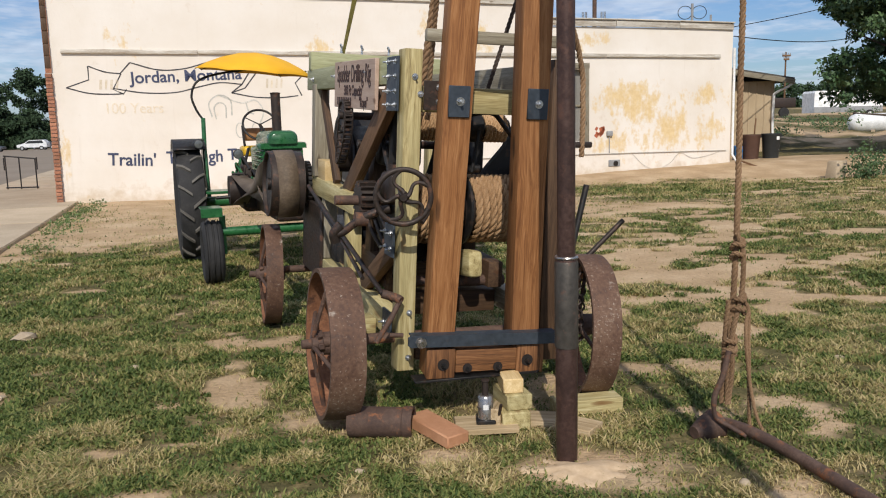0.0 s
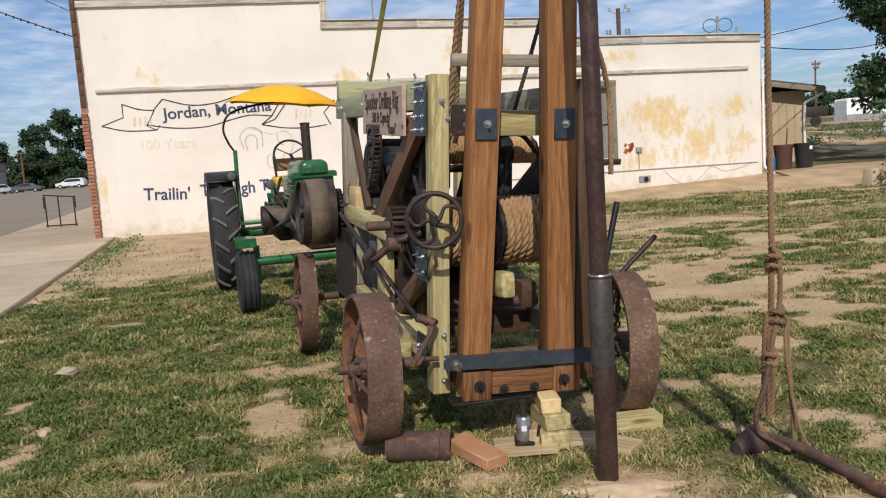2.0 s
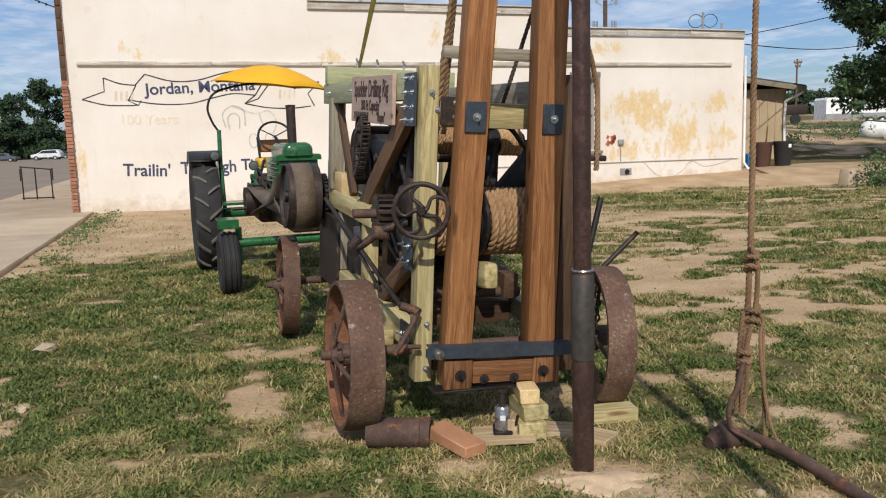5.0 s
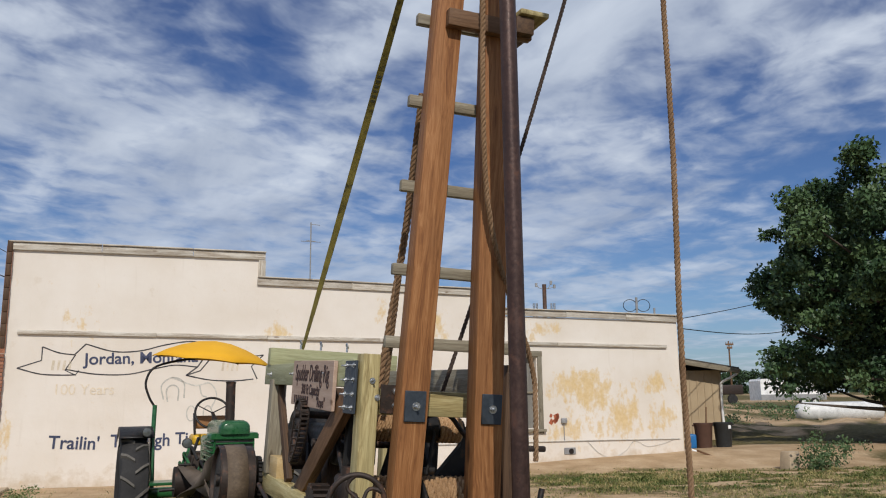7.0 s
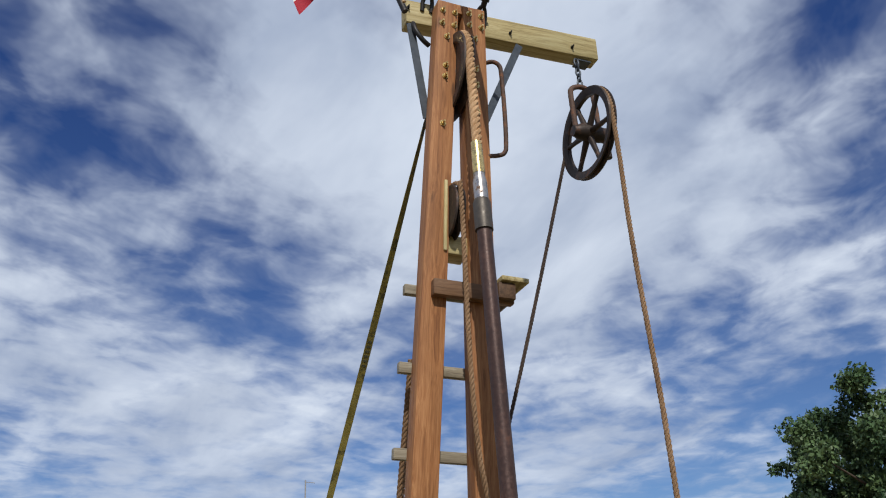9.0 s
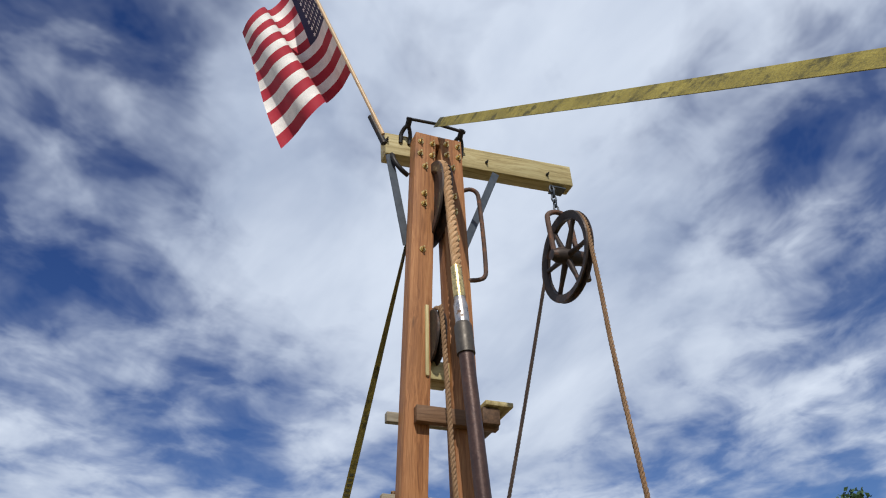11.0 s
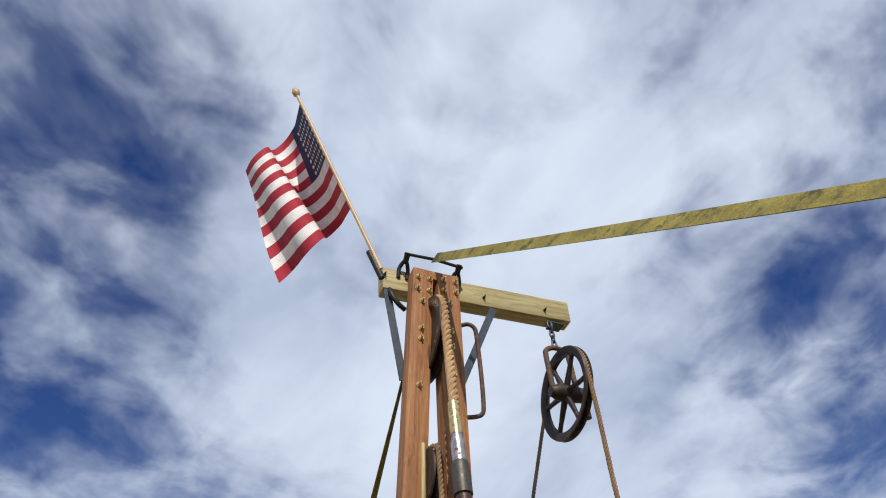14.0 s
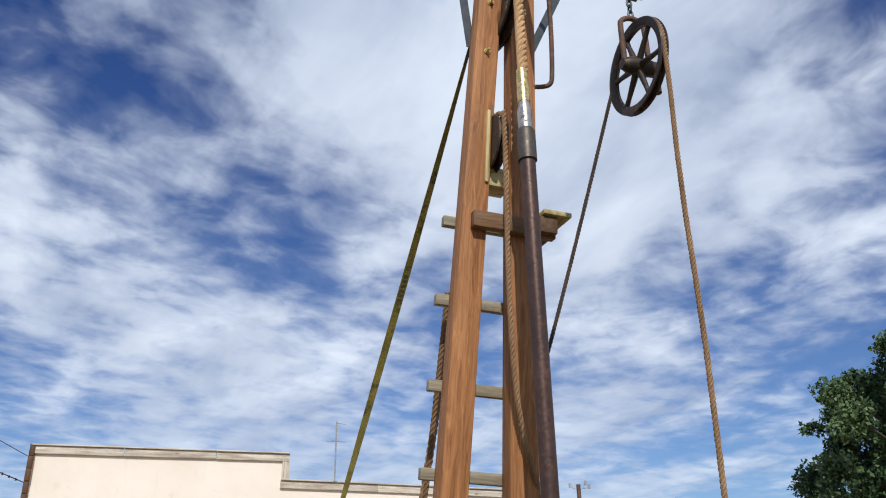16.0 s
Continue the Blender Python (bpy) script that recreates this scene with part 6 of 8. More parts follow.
    for k in range(0, len(loop) - 1):
        a, b = loop[k], loop[k + 1]
        bm = bmesh.new()
        d = b - a
        m = Matrix.Translation((a + b) / 2) @ axes(d, (1, 0, 0))
        for zz in (-0.022, 0.022):
            box(bm, (d.length * 1.1, 0.012, 0.010), m @ Matrix.Translation((0, 0, zz)), 0.002)
        box(bm, (0.012, 0.016, 0.044), m @ Matrix.Translation((d.length * 0.45, 0, 0)), 0.002)
        if first is None:
            first = part("drive_chain", bm, M_IRON, F, "rusty square-link drive chain")
        else:
            part("chain_link", bm, M_IRON, first)
    bm = bmesh.new()
    extrude(bm, [(-0.02, 0.98), (0.36, 0.98), (0.36, 1.46), (0.27, 1.46), (0.20, 1.30)], 0.05, Matrix.Translation((0, 0.95, 0)))
    part("iron_bracket", bm, M_BLACK, F)
    bm = bmesh.new()
    gear(bm, (-0.22, 1.0, 1.34), (1, 0, 0), 0.20, 0.05, 40, 0.016)
    gear(bm, (0.22, 1.25, 0.80), (1, 0, 0), 0.28, 0.05, 48, 0.018)
    part("idle_gear", bm, M_BLACK, F)
    # invented dark mass that deepens the shade inside the frame
    bm = bmesh.new()
    box(bm, (0.30, 0.55, 0.38), Matrix.Translation((-0.10, 1.35, 0.78)), 0.05, 3)
    cyl(bm, (-0.10, 1.35, 0.95), (-0.10, 1.35, 1.10), 0.09, seg=18)
    part("gear_case", bm, M_BLACK, F, "dark block added to fill the shaded inside of the rig")
    bm = bmesh.new()
    cyl(bm, (-0.40, 1.35, 0.80), (0.40, 1.35, 0.80), 0.028, seg=12)
    part("cross_shaft", bm, M_IRON, F)
    bm = bmesh.new()
    cyl(bm, (-0.42, 1.0, 1.34), (0.30, 1.0, 1.34), 0.024, seg=12)
    part("cross_shaft", bm, M_IRON, F)
    bm = bmesh.new()
    lathe(bm, [(-0.16, 0.0), (-0.16, 0.17), (-0.14, 0.19), (0.14, 0.19), (0.16, 0.17), (0.16, 0.0)], Matrix.Translation((-0.17, 1.86, 1.33)), 36)
    part("flywheel_housing", bm, M_BLACK, F, "black rounded flywheel housing")
    bm = bmesh.new()
    lathe(bm, [(-0.05, 0.0), (-0.05, 0.125), (0.05, 0.125), (0.05, 0.0)], Matrix.Translation((-0.35, 1.66, 1.25)), 32)
    part("friction_wheel", bm, M_IRON, F)
    # black boxes added to darken the gap behind the diagonal brace
    bm = bmesh.new()
    box(bm, (0.16, 0.10, 0.42), Matrix.Translation((-0.14, 0.92, 1.42)), 0.03, 3)
    box(bm, (0.10, 0.16, 0.14), Matrix.Translation((-0.30, 0.80, 1.30)), 0.03, 3)
    part("clutch_housing", bm, M_BLACK, F)
    for u, v0, z0, v1, z1 in ((-0.36, 0.30, 1.02, 0.75, 1.50), (-0.30, 1.30, 0.70, 1.55, 1.30), (-0.22, 0.75, 0.62, 0.80, 1.25), (-0.38, 1.1, 0.62, 1.5, 0.95)):
        rod("linkage_rod", [(u, v0, z0), (u - 0.02, (v0 + v1) / 2, (z0 + z1) / 2 + 0.02), (u, v1, z1)], 0.014, M_BLACK)
    for k in range(3):
        rod("linkage_rod", [(-0.33 + 0.03 * k, 0.3 + 0.12 * k, 0.60), (-0.36, 0.5 + 0.2 * k, 0.86), (-0.34, 0.9 + 0.1 * k, 1.02)], 0.013, M_IRON)
    # belt pulley at the rear left, with its belt
    pc = Vector((-0.635, 2.30, 0.985))
    bm = bmesh.new()
    R, w = 0.235, 0.23
    lathe(bm, [(-w / 2, R - 0.012), (-w / 2, R), (-0.04, R + 0.004), (0.04, R + 0.004), (w / 2, R), (w / 2, R - 0.012), (0, R - 0.016)], Matrix.Translation(pc), 56, True)
    bp = part("belt_pulley", bm, M_IRON, F, "dark iron belt pulley with worn rims")
    for x in (-w / 2, w / 2):
        bm = bmesh.new()
        hoop(bm, pc + Vector((x, 0, 0)), (1, 0, 0), R - 0.004, 0.007, 56, 6)
        part("worn_edge", bm, M_IRON, bp)
    bm = bmesh.new()
    lathe(bm, [(-0.095, 0.0), (-0.095, R - 0.012), (-0.075, R - 0.012), (-0.075, 0.0)], Matrix.Translation(pc), 48)
    part("web", bm, M_BLACK, bp)
    for k in range(6):
        a = k * math.pi / 3 + 0.3
        bm = bmesh.new()
        tube(bm, [pc + Vector((0, 0.04 * math.cos(a), 0.04 * math.sin(a))), pc + Vector((0, (R - 0.012) * math.cos(a), (R - 0.012) * math.sin(a)))], 0.018, 8)
        part("spoke", bm, M_BLACK, bp)
    bm = bmesh.new()
    lathe(bm, [(-0.12, 0.0), (-0.12, 0.045), (0.12, 0.045), (0.26, 0.045), (0.26, 0.0)], Matrix.Translation(pc), 20)
    part("hub", bm, M_BLACK, bp)
    bm = bmesh.new()
    gear(bm, pc + Vector((0.17, 0, 0)), (1, 0, 0), 0.17, 0.03, 30, 0.015)
    part("clutch_plate", bm, M_BLACK, bp)
    for k in range(7):
        a = k * 0.9
        bm = bmesh.new()
        box(bm, (0.06, 0.03, 0.03), Matrix.Translation(pc + Vector((0.20, 0.11 * math.cos(a), 0.11 * math.sin(a)))), 0.004)
        part("clutch_lug", bm, M_IRON, bp)
    beam("pulley_bracket", F, (-0.36, 2.12, 0.95), (-0.36, 2.45, 0.95), 0.10, 0.22, M_BLACK, bevel=0.01)
    beam("pulley_bracket", F, (-0.37, 2.3, 0.45), (-0.37, 2.3, 0.9), 0.06, 0.06, M_IRON, bevel=0.008, up=(0, -1, 0))
    # levers on the right side, with a chain
    rod("brake_lever", [(0.58, 0.2, 0.70), (0.61, 0.22, 0.85), (0.69, 0.25, 1.17)], 0.017, M_BLACK, smoothed=False)
    rod("brake_lever", [(0.60, 0.16, 0.72), (0.73, 0.15, 0.85), (0.875, 0.15, 0.985)], 0.014, M_IRON, smoothed=False)
    rod("brake_lever", [(0.59, 0.2, 0.62), (0.64, 0.18, 0.78)], 0.016, smoothed=False)
    rod("brake_shaft", [(0.36, 0.2, 0.70), (0.65, 0.2, 0.70)], 0.022, smoothed=False)
    for k in range(9):
        bm = bmesh.new()
        hoop(bm, (0.585, 0.05, 0.70 - 0.042 * k), (1, 0, 0) if k % 2 else (0, 1, 0), 0.022, 0.006, 14, 6)
        part("chain_link", bm, M_IRON, F)
    # block on a crossbar between the legs, crossbar behind it
    beam("counterweight_block", F, (0.12, 0.42, 0.71), (0.12, 0.62, 0.69), 0.09, 0.15, W_TREAT, "pale yellow timber block", bevel=0.025)
    rod("cross_pipe", [(-0.35, 0.62, 0.585), (0.38, 0.62, 0.575)], 0.032, M_RUST, smoothed=False)
    rod("brace_rod", [(0.02, 0.9, 0.80), (0.36, 1.3, 0.60)], 0.010, M_BLACK, smoothed=False)
    rod("brace_rod", [(0.22, 0.9, 0.84), (0.16, 1.2, 0.50)], 0.010, M_BLACK, smoothed=False)
    beam("hook_bar", F, (0.42, -0.02, 1.40), (0.545, -0.02, 1.40), 0.03, 0.03, M_IRON, bevel=0.008)


make_rig()

# ---- things on the ground round the rig ----


def ground_at(x, y):
    return float(ground_z(np.array([x]), np.array([y]))[0])


def make_small():
    # bottle jack on a board, timber cribbing, rusty casing, wood block
    z = ground_at(0.2, 4.1)
    t = solo("ground_board", bmesh_box((0.30, 0.20, 0.03), (0, 0, 0), 0.004), W_TAN, "weathered board lying under the jack", "board", pose(0.175, 3.98, z + 0.02, 0, 0, 5))
    t = thing("bottle_jack", "small chrome and black bottle jack holding up the rig", "jack", pose(0.175, 3.98, z + 0.035) @ Matrix.Scale(0.86, 4))
    bm = bmesh.new()
    box(bm, (0.11, 0.11, 0.025), Matrix.Translation((0, 0, 0.0125)), 0.006)
    part("base", bm, M_BLACK, t)
    for nm, pr, mt in (("body", [(0.02, 0.0), (0.02, 0.044), (0.15, 0.044), (0.16, 0.036), (0.16, 0.0)], M_WORN), ("ram", [(0.16, 0.0), (0.16, 0.018), (0.235, 0.018), (0.24, 0.024), (0.25, 0.024), (0.25, 0.0)], M_IRON)):
        bm = bmesh.new()
        lathe(bm, pr, Matrix.Rotation(radians(-90), 4, "Y"), 20)
        part(nm, bm, mt, t)
    bm = bmesh.new()
    box(bm, (0.03, 0.003, 0.03), Matrix.Translation((0.0, -0.046, 0.10)))
    part("label_plate", bm, M_WHITE, t)
    bm = bmesh.new()
    tube(bm, [(0.07, -0.03, 0.03), (0.085, -0.06, 0.12)], 0.009, 8)
    part("pump_socket", bm, M_IRON, t)
    for dx, dy, dz, sx, sy, sz, mt, rz in ((0.0, 0.0, 0.045, 0.14, 0.28, 0.09, W_TREAT, 8), (0.01, 0.01, 0.13, 0.13, 0.24, 0.08, W_TREAT, 14), (0.0, 0.02, 0.2075, 0.10, 0.22, 0.075, W_FRESH, 5)):
        bm = bmesh.new()
        box(bm, (sy, sx, sz), None, 0.006)
        solo("cribbing_block", bm, mt, "short pale timber block stacked under the rig", "timber block", pose(0.305 + dx, 4.08 + dy, z + dz, 0, 0, 90 + rz), "cribbing blocks")
    bm = bmesh.new()
    box(bm, (0.28, 0.05, 0.09), None, 0.004)
    solo("wood_wedge", bm, W_TAN, "thin timber offcut leaning on the blocks", "timber offcut", pose(0.245, 4.08, z + 0.05, 0, 6, 80))
    for x, y, rz, L in ((0.42, 4.05, -10, 0.22), (0.62, 3.95, -35, 0.20)):
        bm = bmesh.new()
        box(bm, (L, 0.16, 0.035), None, 0.004)
        solo("ground_board", bm, W_TAN, "weathered board lying in the grass", "board", pose(x, y, ground_at(x, y) + 0.02, 0, 0, rz))
    bm = bmesh.new()
    box(bm, (0.36, 0.12, 0.075), None, 0.005)
    solo("wheel_chock", bm, W_TREAT, "pale yellow timber chock against the iron wheel", "timber block", pose(0.71, 4.22, ground_at(0.71, 4.22) + 0.037, 0, 0, 10))
    bm = bmesh.new()
    lathe(bm, [(-0.155, 0.066), (-0.155, 0.075), (0.11, 0.075), (0.115, 0.080), (0.16, 0.080), (0.16, 0.066)], None, 32, True)
    solo("pipe_offcut", bm, M_RUST, "short length of rusty casing pipe in the grass", "pipe", pose(-0.335, 3.93, ground_at(-0.33, 3.93) + 0.072, 0, 0, -8))
    bm = bmesh.new()
    box(bm, (0.33, 0.13, 0.06), None, 0.006)
    solo("wood_block", bm, M_CLAY, "reddish timber block lying in the grass", "timber block", pose(-0.065, 3.89, ground_at(-0.065, 3.89) + 0.045, 0, 4, -52))
    # the heavy fishing hook and bent iron bar under the hanging rope
    t = thing("iron_hook", "bent rusty iron bar with a hook and ring in the grass", "iron hook", pose(0.03, 0.06, 0))
    bm = bmesh.new()
    tube(bm, curve_pts([(1.20, 3.86, 0.05), (1.27, 3.80, 0.055), (1.35, 3.66, 0.06), (1.445, 3.42, 0.05), (1.52, 3.14, 0.042), (1.61, 2.80, 0.035)], 8), [0.016 + 0.011 * min(1, k / 6) for k in range(41)], 12)
    part("bar", bm, M_RUST, t)
    bm = bmesh.new()
    tube(bm, curve_pts([(1.27, 3.75, 0.42), (1.24, 3.74, 0.30), (1.205, 3.74, 0.20), (1.21, 3.73, 0.11), (1.27, 3.70, 0.07), (1.33, 3.66, 0.04)], 8), [0.014] * 20 + [0.011] * 21, 10)
    part("hook", bm, M_RUST, t)
    bm = bmesh.new()
    lathe(bm, [(-0.09, 0.0), (-0.09, 0.03), (-0.03, 0.055), (0.05, 0.075), (0.07, 0.05), (0.07, 0.0)], Matrix.Translation((1.19, 3.78, 0.04)) @ axes((0.9, 0.5, 0.1)), 20)
    part("point", bm, M_RUST, t)
    # spoil round the drill hole
    bm = bmesh.new()
    bmesh.ops.create_grid(bm, x_segments=40, y_segments=30, size=1.0)
    for v in bm.verts:
        r = math.hypot(v.co.x, v.co.y)
        a = math.atan2(v.co.y, v.co.x)
        k = max(0, 1 - r / (0.8 + 0.15 * math.sin(3 * a) + 0.08 * math.sin(7 * a)))
        x, y = v.co.x * 0.42 + 0.56, v.co.y * 0.22 + 3.47
        v.co = Vector((x, y, ground_at(x, y) - 0.02 + 0.045 * k ** 0.7 + 0.012 * noise.noise(Vector((x * 14, y * 14, 0)))))
    solo("spoil_heap", bm, M_SAND, "low heap of sandy spoil round the drill hole", "spoil", kind="stuff")
    # pebbles and pale scraps
    rs = random.Random(5)
    for x, y, s in [(-3.1, 6.0, 0.07), (-2.55, 4.6, 0.035), (0.2, 3.2, 0.02), (-3.9, 6.3, 0.05), (1.2, 3.3, 0.025), (-0.4, 3.5, 0.018), (-2.0, 5.2, 0.025), (2.4, 5.0, 0.03), (-3.3, 5.4, 0.03)]:
        bm = bmesh.new()
        bmesh.ops.create_icosphere(bm, subdivisions=2, radius=s)
        for v in bm.verts:
            v.co = Vector((v.co.x * 1.3, v.co.y, v.co.z * 0.5)) + noise.noise_vector(v.co * 30 + Vector((x, y, 0))) * s * 0.35
        solo("stone", bm, M_CONC, "small pale stone in the grass", "stone", pose(x, y, ground_at(x, y) + s * 0.3, 0, 0, rs.uniform(0, 360)), "stones")


make_small()

# ---- the tractor ----
TR = pose(0.15, 4.20, 0, 0, 0, 20.0)
UC = -0.235                           # the tractor's middle line, in the same axes as the rig


def tyre(name, parent, at, R, w, lugs, ribs=0, label=""):
    """A tyre on a rim: carcass, slanting lugs or ribs, wheel disc, hub."""
    bm = bmesh.new()
    h = w / 2
    prof = [(-h * 0.75, R * 0.60), (-h * 0.98, R * 0.72), (-h, R * 0.84), (-h * 0.88, R * 0.95), (-h * 0.5, R * 0.985), (0, R), (h * 0.5, R * 0.985), (h * 0.88, R * 0.95), (h, R * 0.84), (h * 0.98, R * 0.72), (h * 0.75, R * 0.60)]
    if ribs:
        prof = prof[:4] + [(x * h, R * k) for x, k in ((-0.7, 0.99), (-0.62, 0.955), (-0.5, 0.955), (-0.42, 1.0), (-0.1, 1.0), (-0.06, 0.96), (0.06, 0.96), (0.1, 1.0), (0.42, 1.0), (0.5, 0.955), (0.62, 0.955), (0.7, 0.99))] + prof[7:]
    lathe(bm, prof, None, 64)
    wh = part(name, bm, M_RUBBER, parent, label, Matrix.Translation(at), soft=50)
    if lugs:
        for k in range(lugs * 2):
            s = 1 if k % 2 else -1
            a0 = math.pi * k / lugs
            pts = []
            for f in np.linspace(0, 1, 6):
                x = s * h * (0.02 + 0.93 * f)
                a = a0 - f * 0.17
                rr = R * (1.012 - 0.06 * max(0, f - 0.55) / 0.45)
                pts.append((x, rr * math.cos(a), rr * math.sin(a)))
            bm = bmesh.new()
            rows = []
            for p in pts:
                p = Vector(p)
                rad = Vector((0, p.y, p.z)).normalized()
                tan = Vector((0, -rad.z, rad.y))
                rows.append([bm.verts.new(p + tan * 0.022 - rad * 0.03), bm.verts.new(p + tan * 0.015 + rad * 0.016), bm.verts.new(p - tan * 0.015 + rad * 0.016), bm.verts.new(p - tan * 0.022 - rad * 0.03)])
            for r0, r1 in zip(rows, rows[1:]):
                for q in range(3):
                    bm.faces.new((r0[q], r0[q + 1], r1[q + 1], r1[q]))
            bm.faces.new(rows[0])
            bm.faces.new(rows[-1][::-1])
            part("lug", bm, M_LUG, wh, soft=20)
    bm = bmesh.new()
    lathe(bm, [(-h * 0.7, R * 0.60), (-h * 0.6, R * 0.56), (0.0, R * 0.52), (0.0, R * 0.2), (-h * 0.3, R * 0.16), (-h * 0.35, 0.0)], None, 40)
    lathe(bm, [(h * 0.7, R * 0.60), (h * 0.6, R * 0.56), (0.02, R * 0.52), (0.02, R * 0.2), (h * 0.3, R * 0.16), (h * 0.35, 0.0)], None, 40)
    part("rim", bm, M_YELLOW, wh)
    return wh


def make_tractor():
    t = thing("tractor", "old green row-crop tractor with yellow umbrella parked behind the rig", "tractor", TR)
    for u in (-0.795, 0.985):
        tyre("rear_tyre", t, (UC + u, 6.2, 0.655), 0.655, 0.30, 15, label="tall black lugged rear tyre")
    for u in (-0.71, 0.84):
        tyre("front_tyre", t, (UC + u, 4.46, 0.31), 0.31, 0.19, 0, ribs=3, label="ribbed front tyre")
    # axles and frame
    for p0, p1, r in (((UC - 0.8, 6.2, 0.655), (UC + 1.0, 6.2, 0.655), 0.06), ((UC - 0.70, 4.46, 0.50), (UC + 0.80, 4.46, 0.50), 0.045)):
        bm = bmesh.new()
        cyl(bm, p0, p1, r, seg=16)
        part("axle", bm, M_GREEN, t)
    for u in (-0.60, 0.72):
        bm = bmesh.new()
        tube(bm, [(UC + u, 4.46, 0.66), (UC + u, 4.46, 0.28)], 0.032, 10)
        tube(bm, [(UC + u, 4.46, 0.31), (UC + u * 1.2, 4.46, 0.31)], 0.028, 10)
        part("spindle", bm, M_GREEN, t)
        bm = bmesh.new()
        tube(bm, curve_pts([(UC + u, 4.5, 0.62), (UC + u * 0.95, 4.7, 0.30), (UC + u * 0.9, 5.0, 0.25)], 5), 0.016, 8)
        part("steering_arm", bm, M_GREEN, t)
        bm = bmesh.new()
        box(bm, (0.20, 0.30, 0.012), Matrix.Translation((UC + u * 1.18, 4.42, 0.745)), 0.004)
        box(bm, (0.20, 0.012, 0.085), Matrix.Translation((UC + u * 1.18, 4.275, 0.705)), 0.004)
        part("front_guard", bm, M_GREEN, t)
    bm = bmesh.new()
    box(bm, (0.34, 1.9, 0.34), Matrix.Translation((UC + 0.08, 5.3, 0.74)), 0.04, 3)
    box(bm, (0.46, 0.6, 0.55), Matrix.Translation((UC, 6.1, 0.82)), 0.06, 3)
    part("engine_block", bm, M_IRON, t, "greasy dark engine block")
    # hood: louvred sides, flat shoulders and a rounded cap along the top
    hx = UC + 0.045
    def loft(prof, stations):
        bm = bmesh.new()
        rows = [[bm.verts.new((hx + x * k, v, zc + (z - zc) * kz)) for x, z in prof] for v, k, zc, kz in stations]
        for r0, r1 in zip(rows, rows[1:]):
            for i in range(len(prof)):
                j = (i + 1) % len(prof)
                bm.faces.new((r0[i], r0[j], r1[j], r1[i]))
        bm.faces.new(rows[0][::-1])
        bm.faces.new(rows[-1])
        return bm
    def rounded(w, z0, z1, q, k=6):
        out = [(w, z0)] + [(w - q + q * math.cos(a), z1 - q + q * math.sin(a)) for a in np.linspace(0, math.pi / 2, k)]
        return out + [(-x, z) for x, z in reversed(out)]
    bm = loft(rounded(0.205, 0.90, 1.30, 0.03), ((4.56, 0.96, 1.1, 0.97), (4.60, 1, 1.1, 1), (5.45, 1, 1.1, 1)))
    hood = part("hood", bm, M_GREEN, t, "glossy green hood with louvred sides")
    bm = loft(rounded(0.237, 1.285, 1.345, 0.025), ((4.53, 0.95, 1.3, 0.9), (4.56, 1, 1.3, 1), (4.80, 1, 1.3, 1)))
    part("shoulder", bm, M_GREEN, hood)
    bm = loft(rounded(0.150, 1.33, 1.465, 0.075, 9), ((4.50, 0.80, 1.34, 0.72), (4.515, 0.92, 1.34, 0.88), (4.55, 0.985, 1.34, 0.97), (4.62, 1, 1.34, 1), (5.40, 1, 1.34, 0.95), (5.48, 0.9, 1.34, 0.8)))
    part("cap", bm, M_GREEN, hood)
    bm = bmesh.new()
    box(bm, (0.36, 0.02, 0.34), Matrix.Translation((hx, 4.555, 1.10)), 0.01)
    part("radiator_core", bm, M_BLACK, hood)
    for k in range(8):
        bm = bmesh.new()
        box(bm, (0.03, 0.62, 0.020), pose(hx - 0.212, 4.88, 0.93 + k * 0.046, 0, 25, 0), 0.006)
        box(bm, (0.36, 0.02, 0.018), pose(hx, 4.54, 0.95 + k * 0.042, 0, 0, 0), 0.006)
        part("louvre", bm, M_GREEN, hood)
    bm = bmesh.new()
    cyl(bm, (UC + 0.04, 4.85, 1.38), (UC + 0.04, 4.85, 1.84), 0.048, seg=20)
    lathe(bm, [(1.83, 0.05), (1.845, 0.055), (1.85, 0.03)], Matrix.Translation((UC + 0.04, 4.85, 0)) @ Matrix.Rotation(radians(-90), 4, "Y"), 20)
    part("exhaust_pipe", bm, M_IRON, t)
    # pedals, pipes and levers in front of the platform
    rs = random.Random(8)
    for k in range(9):
        u, v, z = UC + rs.uniform(-0.33, -0.18), rs.uniform(4.7, 5.6), rs.uniform(0.7, 1.1)
        bm = bmesh.new()
        tube(bm, curve_pts([(u, v, z), (u - 0.05, v + 0.1, z + 0.12), (u - 0.02, v + 0.25, z + 0.05), (u + 0.05, v + 0.4, z + 0.2)], 5), rs.uniform(0.01, 0.02), 8)
        part("engine_pipe", bm, rs.choice([M_GREEN, M_IRON, M_BLACK]), t)
    bm = bmesh.new()
    box(bm, (0.9, 0.35, 0.03), Matrix.Translation((UC - 0.2, 5.75, 0.80)), 0.006)
    part("platform", bm, M_GREEN, t)
    bm = bmesh.new()
    tube(bm, [(UC - 0.60, 5.0, 0.79), (UC - 0.35, 5.0, 0.80)], 0.018, 8)
    tube(bm, [(UC - 0.36, 5.0, 1.02), (UC - 0.36, 5.0, 0.8)], 0.014, 8)
    tube(bm, [(UC - 0.42, 5.0, 1.03), (UC - 0.30, 5.0, 1.03)], 0.012, 8)
    part("clutch_lever", bm, M_BLACK, t)
    # steering wheel
    sm = Matrix.Translation((UC - 0.02, 5.66, 1.53)) @ pose(0, 0, 0, 62, 0, 0)
    bm = bmesh.new()
    hoop(bm, (0, 0, 0), (0, 0, 1), 0.185, 0.013, 40, 8)
